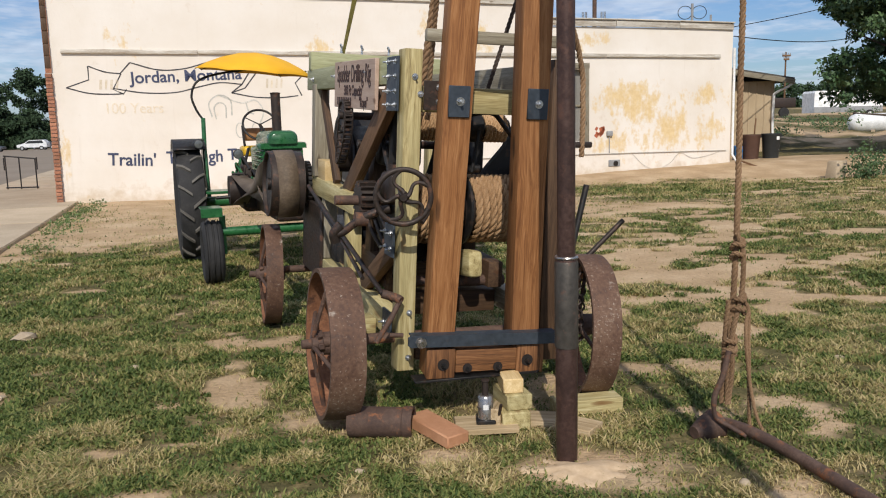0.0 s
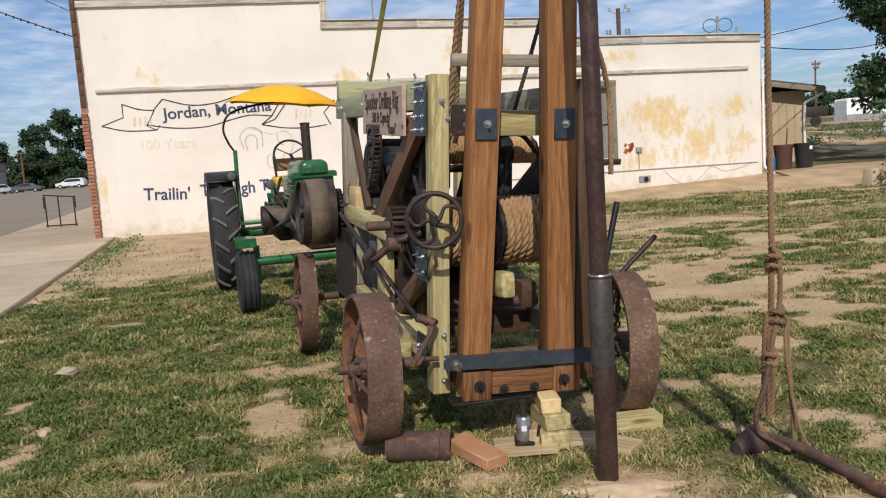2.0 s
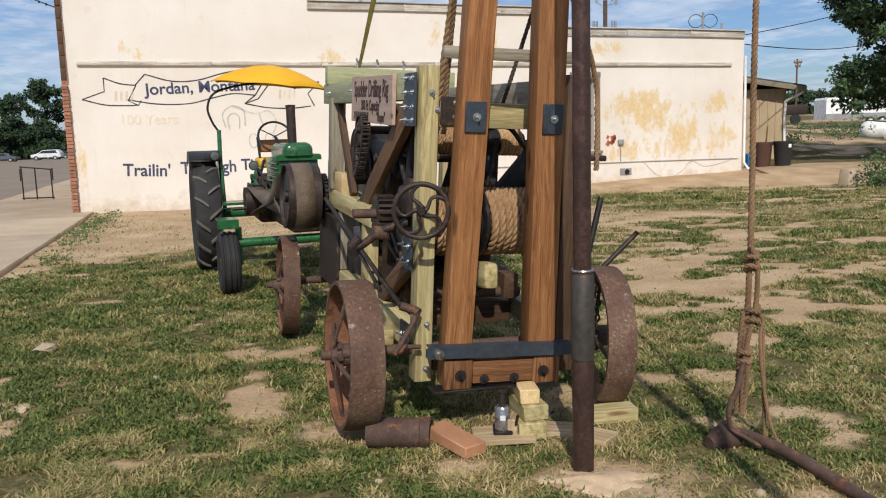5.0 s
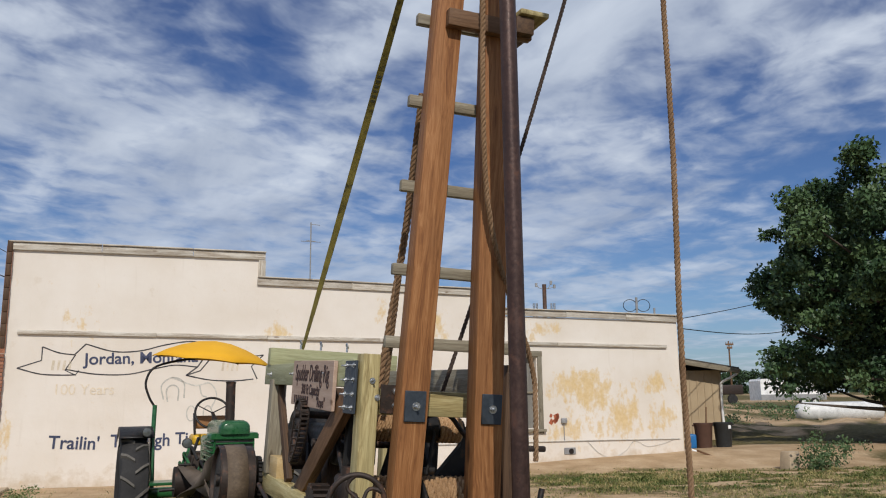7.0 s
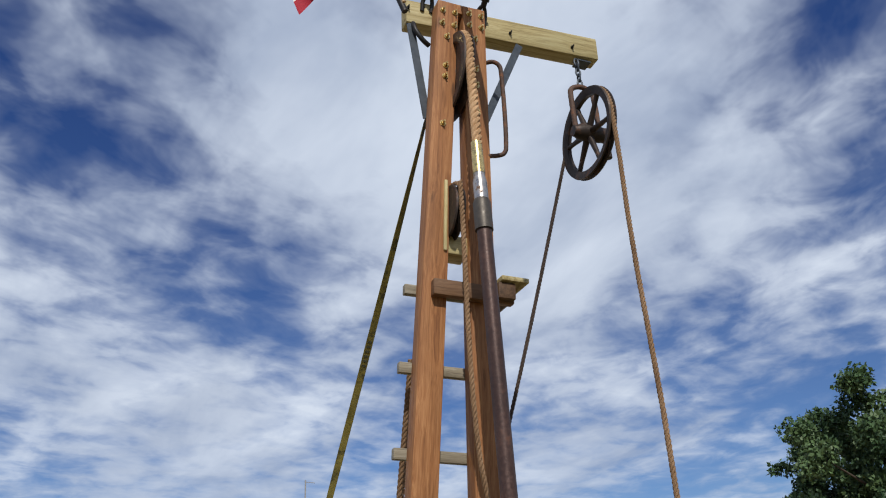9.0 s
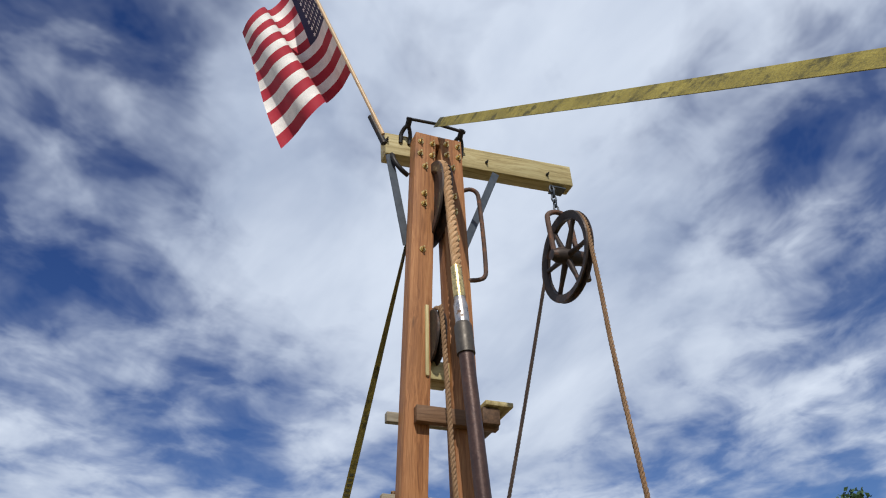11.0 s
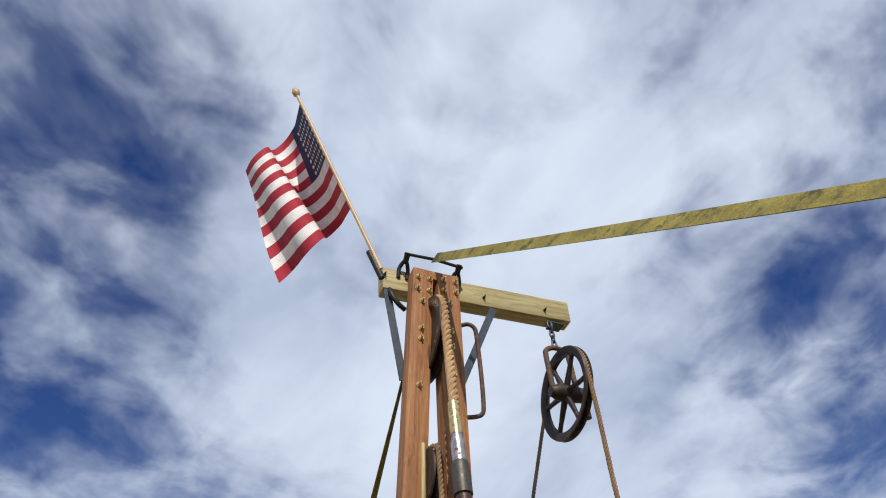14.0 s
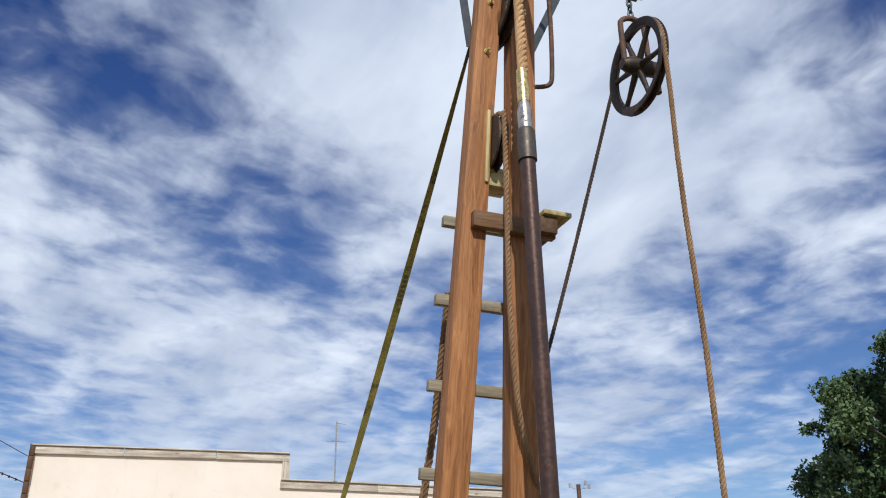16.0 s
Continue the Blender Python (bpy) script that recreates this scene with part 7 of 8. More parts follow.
    sw = part("steering_wheel", bm, M_BLACK, t, "thin black steering wheel", sm)
    for k in range(3):
        a = k * 2.094 + 0.5
        bm = bmesh.new()
        tube(bm, [(0, 0, 0), (0.18 * math.cos(a), 0.18 * math.sin(a), 0)], 0.007, 6)
        part("spoke", bm, M_BLACK, sw)
    bm = bmesh.new()
    tube(bm, [(UC - 0.02, 5.66, 1.53), (UC + 0.02, 5.30, 1.36)], 0.018, 8)
    part("steering_column", bm, M_BLACK, t)
    # seat
    bm = bmesh.new()
    box(bm, (0.40, 0.40, 0.12), Matrix.Translation((UC + 0.01, 6.12, 1.23)), 0.04, 3)
    st = part("seat", bm, M_YELLOW, t, "yellow seat with brown back pad")
    bm = bmesh.new()
    box(bm, (0.40, 0.08, 0.15), Matrix.Translation((UC + 0.06, 6.32, 1.42)), 0.035, 3)
    part("backrest", bm, M_LEATHER, st)
    bm = bmesh.new()
    tube(bm, curve_pts([(UC - 0.15, 6.0, 1.20), (UC - 0.165, 6.0, 1.38), (UC - 0.15, 6.2, 1.52)], 5), 0.014, 8)
    part("arm_rail", bm, M_BLACK, st)
    # rear fenders with lamps
    for q in (-1, 1):
        bm = bmesh.new()
        rows = []
        for a in np.linspace(radians(58), radians(118), 14):
            v, z = 6.2 - 0.735 * math.cos(a), 0.655 + 0.735 * math.sin(a)
            rows.append([bm.verts.new((UC + 0.095 + q * 0.70, v, z)), bm.verts.new((UC + 0.095 + q * 1.05, v, z)), bm.verts.new((UC + 0.095 + q * 1.055, v, z - 0.05 - 0.05 * math.sin(a)))])
        for r0, r1 in zip(rows, rows[1:]):
            for i in range(2):
                bm.faces.new((r0[i], r0[i + 1], r1[i + 1], r1[i]))
        ft = part("fender", bm, M_BLACK, t, "black rear fender")
        md = ft.modifiers.new("thickness", "SOLIDIFY")
        md.thickness = 0.01
        bm = bmesh.new()
        extrude(bm, [(5.90, 0.80), (5.92, 1.20), (6.0, 1.36), (6.3, 1.38), (6.6, 1.2), (6.7, 0.9)], 0.02, Matrix.Translation((UC + 0.095 + q * 0.69, 0, 0)) @ Matrix.Rotation(radians(90), 4, "Z"))
        part("fender_side", bm, M_GREEN, t)
    for u, v, z in ((-0.685, 5.80, 1.335), (-0.30, 5.45, 1.22)):
        bm = bmesh.new()
        lathe(bm, [(-0.03, 0.0), (-0.03, 0.050), (0.0, 0.054), (0.04, 0.043), (0.07, 0.016), (0.075, 0.0)], Matrix.Translation((UC + u, v, z)) @ axes((0, 1, 0)), 20)
        lp = part("lamp", bm, M_BLACK, t, "round tractor lamp")
        bm = bmesh.new()
        lathe(bm, [(-0.031, 0.045), (-0.036, 0.03), (-0.038, 0.0)], Matrix.Translation((UC + u, v, z)) @ axes((0, 1, 0)), 20)
        part("lens", bm, M_GLASS, lp)
    # umbrella: post on the fender, bowed arm, eight-panelled canopy
    bm = bmesh.new()
    tube(bm, [(UC - 0.585, 6.1, 0.72), (UC - 0.60, 6.1, 1.25), (UC - 0.59, 6.15, 1.62)], 0.025, 10)
    ub = part("umbrella_post", bm, M_GREEN, t)
    bm = bmesh.new()
    tube(bm, curve_pts([(UC - 0.59, 6.15, 1.60), (UC - 0.66, 6.15, 1.72), (UC - 0.70, 6.15, 1.88), (UC - 0.62, 6.14, 2.04), (UC - 0.38, 6.12, 2.12), (UC - 0.02, 6.1, 2.18), (UC + 0.0, 6.1, 2.30)], 8), 0.013, 8)
    part("umbrella_arm", bm, M_BLACK, ub)
    c = Vector((UC - 0.02, 6.1, 0))
    lean = Matrix.Translation((c.x, c.y, 2.2)) @ pose(0, 0, 0, 3, 5, 0) @ Matrix.Translation((-c.x, -c.y, -2.2))
    def on(rad, a, z):
        return lean @ Vector((c.x + 0.05 + rad * math.cos(a), c.y + rad * math.sin(a), z))
    bm = bmesh.new()
    top = bm.verts.new(on(0, 0, 2.36))
    rings = []
    for rad, z in ((0.20, 2.335), (0.40, 2.275), (0.56, 2.205), (0.70, 2.125)):
        ring = []
        for k in range(32):
            a = 2 * math.pi * k / 32 + 0.2
            dip = abs(math.sin(4 * (a - 0.2)))
            ring.append(bm.verts.new(on(rad * (1 - 0.07 * dip), a, z + 0.02 * dip * rad)))
        rings.append(ring)
    for k in range(32):
        bm.faces.new((top, rings[0][k], rings[0][(k + 1) % 32]))
        for a, b in zip(rings, rings[1:]):
            bm.faces.new((a[k], b[k], b[(k + 1) % 32], a[(k + 1) % 32]))
    cn = part("umbrella_canopy", bm, M_CANVAS, ub, "yellow canvas canopy", soft=14)
    md = cn.modifiers.new("thickness", "SOLIDIFY")
    md.thickness = 0.004
    for k in range(8):
        a = 2 * math.pi * k / 8 + 0.2
        bm = bmesh.new()
        tube(bm, [on(0, a, 2.33), on(0.40, a, 2.262), on(0.695, a, 2.118)], 0.005, 6)
        part("rib", bm, M_BLACK, ub)
    # belt pulley of the tractor
    bm = bmesh.new()
    lathe(bm, [(-0.10, 0.0), (-0.10, 0.15), (0.10, 0.15), (0.10, 0.0)], Matrix.Translation((UC - 0.36, 5.05, 0.86)), 32)
    part("belt_pulley", bm, M_IRON, t)


make_tractor()


def make_belt():
    """Flat leather drive belt: wraps the rig's pulley and runs, half twisted, to the tractor's."""
    bm = bmesh.new()
    a = RIG_M @ Vector((-0.635, 2.30, 0.985))
    b = TR @ Vector((UC - 0.36, 5.05, 0.86))
    ax = (TR.to_3x3() @ Vector((1, 0, 0))).normalized()
    fw = (b - a)
    fw = (fw - ax * fw.dot(ax)).normalized()
    up = ax.cross(fw).normalized()
    if up.z < 0:
        up = -up
    Ra, Rb, w = 0.245, 0.155, 0.14
    loop = []                          # centre, width axis
    for k in range(25):
        t = math.pi / 2 + math.pi * k / 24
        loop.append((a + (fw * math.cos(t) + up * math.sin(t)) * Ra, ax))
    def span(p, q, twist):
        d = (q - p).normalized()
        for k in range(1, 16):
            f = k / 16
            s = f * f * (3 - 2 * f)
            loop.append((p.lerp(q, f), Matrix.Rotation(twist * s, 3, d) @ ax))
    span(a - up * Ra, b + up * Rb, math.pi)
    for k in range(17):
        t = math.pi / 2 - math.pi * k / 16
        loop.append((b + (fw * math.cos(t) + up * math.sin(t)) * Rb, -ax))
    p0 = b - up * Rb
    d = (a + up * Ra - p0).normalized()
    for k in range(1, 16):
        f = k / 16
        s = f * f * (3 - 2 * f)
        loop.append((p0.lerp(a + up * Ra, f), Matrix.Rotation(math.pi * s, 3, d) @ -ax))
    vs = [(bm.verts.new(p + s * w / 2), bm.verts.new(p - s * w / 2)) for p, s in loop]
    for i in range(len(vs) - 1):
        bm.faces.new((vs[i][0], vs[i][1], vs[i + 1][1], vs[i + 1][0]))
    ob = solo("drive_belt", bm, M_BELT, "brown leather belt twisted between rig and tractor pulleys", "drive belt")
    md = ob.modifiers.new("thickness", "SOLIDIFY")
    md.thickness = 0.007


make_belt()

# ---- right of the building ----


def leaf_cloud(rs, centres, per, size, squash=0.75):
    """Leaf blades scattered round clump centres (x, y, z, radius): arrays for one mesh, leaves folded along the rib."""
    P = []
    for x, y, z, r in centres:
        k = max(4, int(per * r * r))
        d = rs.normal(size=(k, 3))
        d /= np.linalg.norm(d, axis=1, keepdims=True)
        rad = r * rs.rand(k, 1) ** 0.45
        P.append(np.array([x, y, z]) + d * rad * np.array([1, 1, squash]))
    P = np.concatenate(P)
    n = len(P)
    a = rs.normal(size=(n, 3)) + np.array([0, 0, -0.4])
    a /= np.linalg.norm(a, axis=1, keepdims=True)
    b = np.cross(a, rs.normal(size=(n, 3)))
    b /= np.linalg.norm(b, axis=1, keepdims=True)
    s = size * (0.6 + 0.8 * rs.rand(n, 1))
    up = np.cross(a, b) * s * 0.12
    v = np.stack([P, P + a * s * 0.5 + b * s * 0.30 + up, P + a * s, P + a * s * 0.5 - b * s * 0.30 + up], 1).reshape(-1, 3)
    f = np.arange(n * 4).reshape(-1, 4)
    return v, f


def make_tree():
    rs = np.random.RandomState(4)
    t = thing("big_tree", "large dark green leafy tree with branches down to the ground", "tree", pose(16.06, 24.36, 0.28) @ Matrix.Scale(0.79, 4))
    def limb(pts, r0, r1):
        bm = bmesh.new()
        ps = curve_pts(pts, 6)
        tube(bm, ps, [r0 + (r1 - r0) * i / (len(ps) - 1) for i in range(len(ps))], 9)
        return bm
    part("trunk", limb([(0, 0, -0.4), (0.05, 0, 1.5), (-0.1, 0.1, 4), (0.1, 0, 6.4), (0, 0, 9.2)], 0.34, 0.06), M_BARK, t)
    centres = []
    for k in range(68):
        h = 0.8 + 9.4 * (k + 0.5) / 68
        a = k * 2.39996
        reach = 4.7 * (0.62 + 0.5 * math.sin(math.pi * min(1, (h + 0.5) / 11.0))) * (1 - max(0, (h - 6.6) / 5.4) ** 1.6) * (0.70 + 0.55 * rs.rand())
        d = np.array([math.cos(a), math.sin(a)])
        # the crown is fuller and squarer on the side towards the building
        side = -0.826 * d[0] + 0.563 * d[1]
        if side > 0.3:
            reach = min(5.9, np.interp(h, (1, 3.3, 6.8, 8.6, 9.7, 10.4), (4.5, 5.5, 5.8, 4.9, 4.0, 2.6)) / side) * (0.78 + 0.22 * rs.rand())
        e = np.array([d[0] * reach, d[1] * reach, h + rs.uniform(-0.3, 0.9)])
        if k % 2 == 0:
            part("limb", limb([(0, 0, h * 0.8), (e[0] * 0.5, e[1] * 0.5, h * 0.92), tuple(e)], 0.11, 0.02), M_BARK, t)
        for f in (0.28, 0.45, 0.62, 0.78, 0.90, 1.0):
            for _ in range(2):
                centres.append((e[0] * f + rs.uniform(-0.55, 0.55), e[1] * f + rs.uniform(-0.55, 0.55), h * 0.9 + (e[2] - h * 0.9) * f + rs.uniform(-0.5, 0.5), rs.uniform(0.30, 0.72)))
    centres = [c for c in centres if c[2] > 1.9 + 0.25 * rs.rand() or c[0] > 0.8]
    centres += [(rs.uniform(0.6, 4), rs.uniform(-4, -1), rs.uniform(0.1, 2.2), rs.uniform(0.5, 0.9)) for _ in range(60)]
    cut = [centres[i::3] for i in range(3)]
    for c, m in zip(cut, M_LEAF):
        v, f = leaf_cloud(rs, c, 820, 0.18)
        me = bulk_mesh("foliage", v, f)
        me.materials.append(m)
        tagged(part("foliage", me, m, t), kind="stuff")


make_tree()


def bush(name, x, y, h, r, seed, per=900, size=0.07, label="low green weedy bush"):
    rs = np.random.RandomState(seed)
    c = [(rs.uniform(-r, r), rs.uniform(-r, r), rs.uniform(0.02, h), rs.uniform(0.12, 0.26) * min(1, h / 0.3 + 0.15)) for _ in range(26)]
    v, f = leaf_cloud(rs, c, per, size, 1.0)
    me = bulk_mesh(name, v, f)
    me.materials.append(M_WEED if name == "weed" else M_LEAF[2])
    ob = new(name, me)
    ob.matrix_basis = pose(x, y, ground_at(x, y) - 0.03)
    tagged(ob, label, "bush", kind="stuff" if name == "weed" else "")


bush("bush", 9.75, 19.3, 0.62, 0.45, 2)
bush("bush", 10.6, 19.9, 0.8, 0.6, 3)
for i, (x, y, h) in enumerate(((15.2, 37.0, 0.5), (18.0, 39.0, 0.55), (20.4, 46.0, 0.7), (24.5, 50.0, 0.7), (16.8, 44.0, 0.6), (22.0, 52.0, 0.6))):
    bush("bush", x, y, h, 1.1, 60 + i, 420, 0.11, "low scrubby green weeds on the rough earth")
rw = random.Random(77)
for i in range(20):
    k = i / 19
    x, y = pav(0.6 + 9.0 * k + rw.uniform(-0.2, 0.2), -0.22 - 0.25 * rw.random())
    bush("weed", x, y, 0.03 + 0.07 * rw.random(), 0.16 + 0.14 * rw.random(), 120 + i, 950, 0.038, "leafy green weeds along the pavement edge")


def make_right():
    # refuse bins
    for x, y, mt, nm in ((9.03, 24.3, M_BINB, "brown"), (9.60, 24.25, M_BINK, "black")):
        t = thing("refuse_bin", "%s plastic refuse bin on the sandy bank" % nm, "bin", pose(x, y, ground_at(x, y) - 0.02))
        bm = bmesh.new()
        lathe(bm, [(0.0, 0.0), (0.0, 0.215), (0.66, 0.265), (0.70, 0.285), (0.73, 0.28), (0.73, 0.255), (0.05, 0.2), (0.05, 0.0)], Matrix.Rotation(radians(-90), 4, "Y"), 28)
        part("tub", bm, mt, t)
        bm = bmesh.new()
        box(bm, (0.66, 0.03, 0.05), Matrix.Translation((0, 0, 0.66)), 0.01)
        part("handle", bm, mt, t)
        if nm == "black":
            bm = bmesh.new()
            box(bm, (0.08, 0.004, 0.10), Matrix.Translation((0.10, -0.255, 0.60)))
            part("sticker", bm, M_WHITE, t)
    bm = bmesh.new()
    box(bm, (0.035, 0.035, 1.1), None, 0.004)
    solo("stick", bm, W_OLD, "rough stick standing in the bin", "stick", pose(9.12, 24.3, ground_at(9.1, 24.3) + 0.62, 0, 4, 0))
    bm = bmesh.new()
    box(bm, (0.22, 0.30, 0.42), None, 0.05, 3)
    solo("blue_tub", bm, M_BLUE, "small blue plastic tub beside the building corner", "tub", pose(8.62, 24.2, ground_at(8.62, 24.2) + 0.2))
    # white drain pipe at the building's corner
    bm = bmesh.new()
    tube(bm, [(7.98, 22.86, 3.3), (7.98, 22.84, 0.45), (8.05, 22.7, 0.28), (8.32, 22.5, 0.16)], 0.035, 10)
    solo("drain_pipe", bm, M_WHITE, "white drain pipe at the building corner", "pipe")
    bm = bmesh.new()
    box(bm, (0.5, 0.05, 0.05), None, 0.006)
    solo("stick", bm, W_OLD, "dark stick on the sandy bank", "stick", pose(8.2, 22.0, ground_at(8.2, 22.0) + 0.02, 0, 20, -40))
    bm = bmesh.new()
    box(bm, (0.28, 0.36, 0.56), None, 0.04, 2)
    for v in bm.verts:
        v.co += noise.noise_vector(v.co * 4) * 0.04
    solo("concrete_block", bm, M_CONC, "broken pale concrete block in the bank", "concrete block", pose(9.30, 19.6, ground_at(9.30, 19.6) + 0.14, 0, 6, 20))
    # tan shed
    t = thing("shed", "tan panelled shed with a dark low roof", "shed", pose(0, 0, 0))
    x0, x1, y0, y1 = 7.6, 11.15, 28.0, 33.0
    for a, b, c, d in ((x0, y0, x1, y0 + 0.12), (x0, y1, x1, y1 + 0.12), (x0, y0 + 0.121, x0 + 0.12, y1 - 0.001), (x1 - 0.12, y0 + 0.121, x1, y1 - 0.001)):
        bm = bmesh.new()
        box(bm, (c - a, d - b, 2.5), Matrix.Translation(((a + c) / 2, (b + d) / 2, 1.35)))
        part("wall", bm, M_TAN, t, soft=0)
    for k in range(14):
        bm = bmesh.new()
        box(bm, (0.04, 0.02, 2.4), Matrix.Translation((x0 + 0.1 + k * 0.26, y0 - 0.012, 1.35)), 0.004)
        part("batten", bm, M_TAN, t)
    bm = bmesh.new()
    extrude(bm, [(x0 - 0.3, 3.25), (x1 + 0.45, 2.55), (x1 + 0.45, 2.68), (x0 - 0.3, 3.42)], 6.0, Matrix.Translation((0, y0 - 0.5, 0)))
    part("roof", bm, M_SHINGLE, t, soft=0)
    beam("fascia", t, (x0 - 0.3, y0 - 0.52, 3.27), (x1 + 0.45, y0 - 0.52, 2.55), 0.04, 0.16, W_GREY)
    bm = bmesh.new()
    tube(bm, curve_pts([(x1 + 0.40, y0 - 0.45, 2.50), (x1 + 0.25, y0 - 0.40, 2.38), (x1 - 0.02, y0 - 0.16, 2.20), (x1 - 0.06, y0 - 0.1, 2.0), (x1 - 0.06, y0 - 0.1, 0.9), (x1 - 0.04, y0 - 0.3, 0.6)], 6), 0.045, 10)
    part("downpipe", bm, M_WHITE, t)
    # white trailer, propane tank, machinery, poles
    g = ground_at(28, 60)
    t = thing("cargo_trailer", "white enclosed cargo trailer parked on the rise", "trailer", pose(26.9, 55, 1.12) @ Matrix.Scale(0.92, 4))
    bm = bmesh.new()
    extrude(bm, [(-2.5, 0.45), (2.4, 0.45), (2.4, 1.85), (2.2, 2.0), (-2.4, 2.0), (-2.5, 1.85)], 2.0)
    part("body", bm, M_WHITE, t, soft=20)
    bm = bmesh.new()
    box(bm, (4.9, 0.03, 0.4), Matrix.Translation((-0.05, -0.02, 0.66)))
    part("skirt", bm, M_GREYP, t)
    for x in (0.6, 1.45):
        bm = bmesh.new()
        lathe(bm, [(-0.1, 0.0), (-0.1, 0.3), (0.1, 0.3), (0.1, 0.0)], Matrix.Translation((x, -0.06, 0.3)) @ Matrix.Rotation(radians(90), 4, "Z"), 24)
        w = part("wheel", bm, M_RUBBER, t)
        bm = bmesh.new()
        lathe(bm, [(-0.105, 0.0), (-0.105, 0.16), (0.0, 0.16)], Matrix.Translation((x, -0.06, 0.3)) @ Matrix.Rotation(radians(90), 4, "Z"), 20)
        part("rim", bm, M_WHITE, w)
    g = ground_at(21, 40)
    t = thing("propane_tank", "white horizontal propane tank half hidden by the tree", "tank", pose(21.75, 40, g - 0.32))
    bm = bmesh.new()
    lathe(bm, [(-2.2, 0.0), (-2.18, 0.2), (-2.05, 0.38), (-1.8, 0.47), (1.8, 0.47), (2.05, 0.38), (2.18, 0.2), (2.2, 0.0)], Matrix.Translation((0, 0, 0.75)), 32)
    part("shell", bm, M_WHITE, t)
    for x in (-1.2, 1.2):
        bm = bmesh.new()
        box(bm, (0.2, 0.8, 0.5), Matrix.Translation((x, 0, 0.18)))
        part("cradle", bm, M_CONC, t)
    g = ground_at(24, 66)
    t = thing("farm_truck", "dark old farm truck with a slatted bed far off", "truck", pose(24.6, 66, g) @ Matrix.Scale(0.85, 4))
    for sx, sy, sz, at, mt, nm in ((4.2, 2.0, 0.9, (1.6, 0, 1.3), M_IRON, "bed"), (1.6, 1.9, 1.5, (-1.6, 0, 1.25), M_GREEN, "cab"), (1.3, 1.7, 0.8, (-2.9, 0, 0.95), M_GREEN, "bonnet")):
        bm = bmesh.new()
        box(bm, (sx, sy, sz), Matrix.Translation(at), 0.08, 2)
        part(nm, bm, mt, t)
    for x in (-2.6, 0.8, 2.6):
        bm = bmesh.new()
        lathe(bm, [(-0.12, 0.0), (-0.12, 0.45), (0.12, 0.45), (0.12, 0.0)], Matrix.Translation((x, -0.95, 0.43)) @ Matrix.Rotation(radians(90), 4, "Z"), 20)
        part("wheel", bm, M_RUBBER, t)

    def pole(x, y, h, r=0.10, arms=((0.25, 1.1),)):
        g = ground_at(x, y)
        t = thing("utility_pole", "weathered wooden utility pole with a crossarm", "utility pole", pose(x, y, g), "utility poles")
        bm = bmesh.new()
        cyl(bm, (0, 0, -0.3), (0, 0, h), r, r * 0.7, 10)
        part("shaft", bm, W_OLD, t)
        for dz, w in arms:
            beam("crossarm", t, (-w, -0.15, h - dz), (w, -0.15, h - dz), 0.12, 0.14, W_OLD)
            for k in (-0.9, -0.4, 0.4, 0.9):
                bm = bmesh.new()
                cyl(bm, (k * w, -0.15, h - dz + 0.07), (k * w, -0.15, h - dz + 0.22), 0.05, 0.03, 8)
                part("insulator", bm, M_GREYP, t)
    pole(28.8, 70, 5.3, 0.09, ((0.30, 0.34), (0.60, 0.22)))
    pole(-82.0, 150.0, 9.5, 0.2)

    def wire(pts, r, label, sag=0.0):
        bm = bmesh.new()
        a, b = Vector(pts[0]), Vector(pts[1])
        tube(bm, [a.lerp(b, k / 24) - UP * sag * math.sin(math.pi * k / 24) for k in range(25)], r, 6)
        return solo("overhead_wire", bm, M_BLACK, label, "wire", group="overhead wires")
    wire([(8.0, 23.0, 3.87), (19.5, 34, 7.0)], 0.012, "thin black overhead wire from the building", 0.25)
    wire([(8.0, 23.0, 3.62), (19.5, 34, 5.5)], 0.014, "thick black overhead wire from the building", 0.6)
    wire([(-8.0, 17.5, 4.25), (-15.5, 15.0, 8.4)], 0.012, "overhead wire with small hanging lights", 0.35)
    wire([(-8.0, 17.6, 4.75), (-15.5, 15.0, 9.4)], 0.008, "thin overhead wire to the building corner", 0.2)
    a, b = Vector((-8.0, 17.5, 4.25)), Vector((-15.5, 15.0, 8.4))
    for k in range(2, 60):
        f = k / 60
        p = a.lerp(b, f) - UP * (0.35 * math.sin(math.pi * f) + 0.03)
        bm = bmesh.new()
        cyl(bm, p, p + Vector((0, 0, 0.05)), 0.022, 0.014, 6)
        solo("string_light", bm, M_BLACK, "small dark bulb hanging on the wire", "lamp bulb", group="string of lights")
    # roof masts
    t = thing("service_mast", "rusty pipe mast with insulators on the roof", "roof mast", pose(4.01, 21.85, 3.6))
    bm = bmesh.new()
    cyl(bm, (0, 0, 0), (0, 0, 1.12), 0.055, seg=12)
    part("pipe", bm, M_RUST, t)
    for dx, dz in ((-0.22, 1.10), (0.18, 1.16), (0.27, 1.06)):
        bm = bmesh.new()
        tube(bm, curve_pts([(0, 0, 1.0), (dx * 0.6, -0.02, 1.02), (dx, -0.03, dz)], 4), 0.010, 6)
        cyl(bm, (dx, -0.03, dz - 0.05), (dx, -0.03, dz + 0.05), 0.035, seg=8)
        part("insulator", bm, M_GREYP, t)
    for dx in (-0.28, -0.2, 0.2, 0.28):
        bm = bmesh.new()
        cyl(bm, (dx, 0.1, 0.1), (dx, 0.1, 0.62), 0.03, seg=8)
        part("vent_pipe", bm, M_GALV, t)
    t = thing("loop_antenna", "small double-loop roof antenna", "antenna", pose(6.78, 22.75, 3.62))
    bm = bmesh.new()
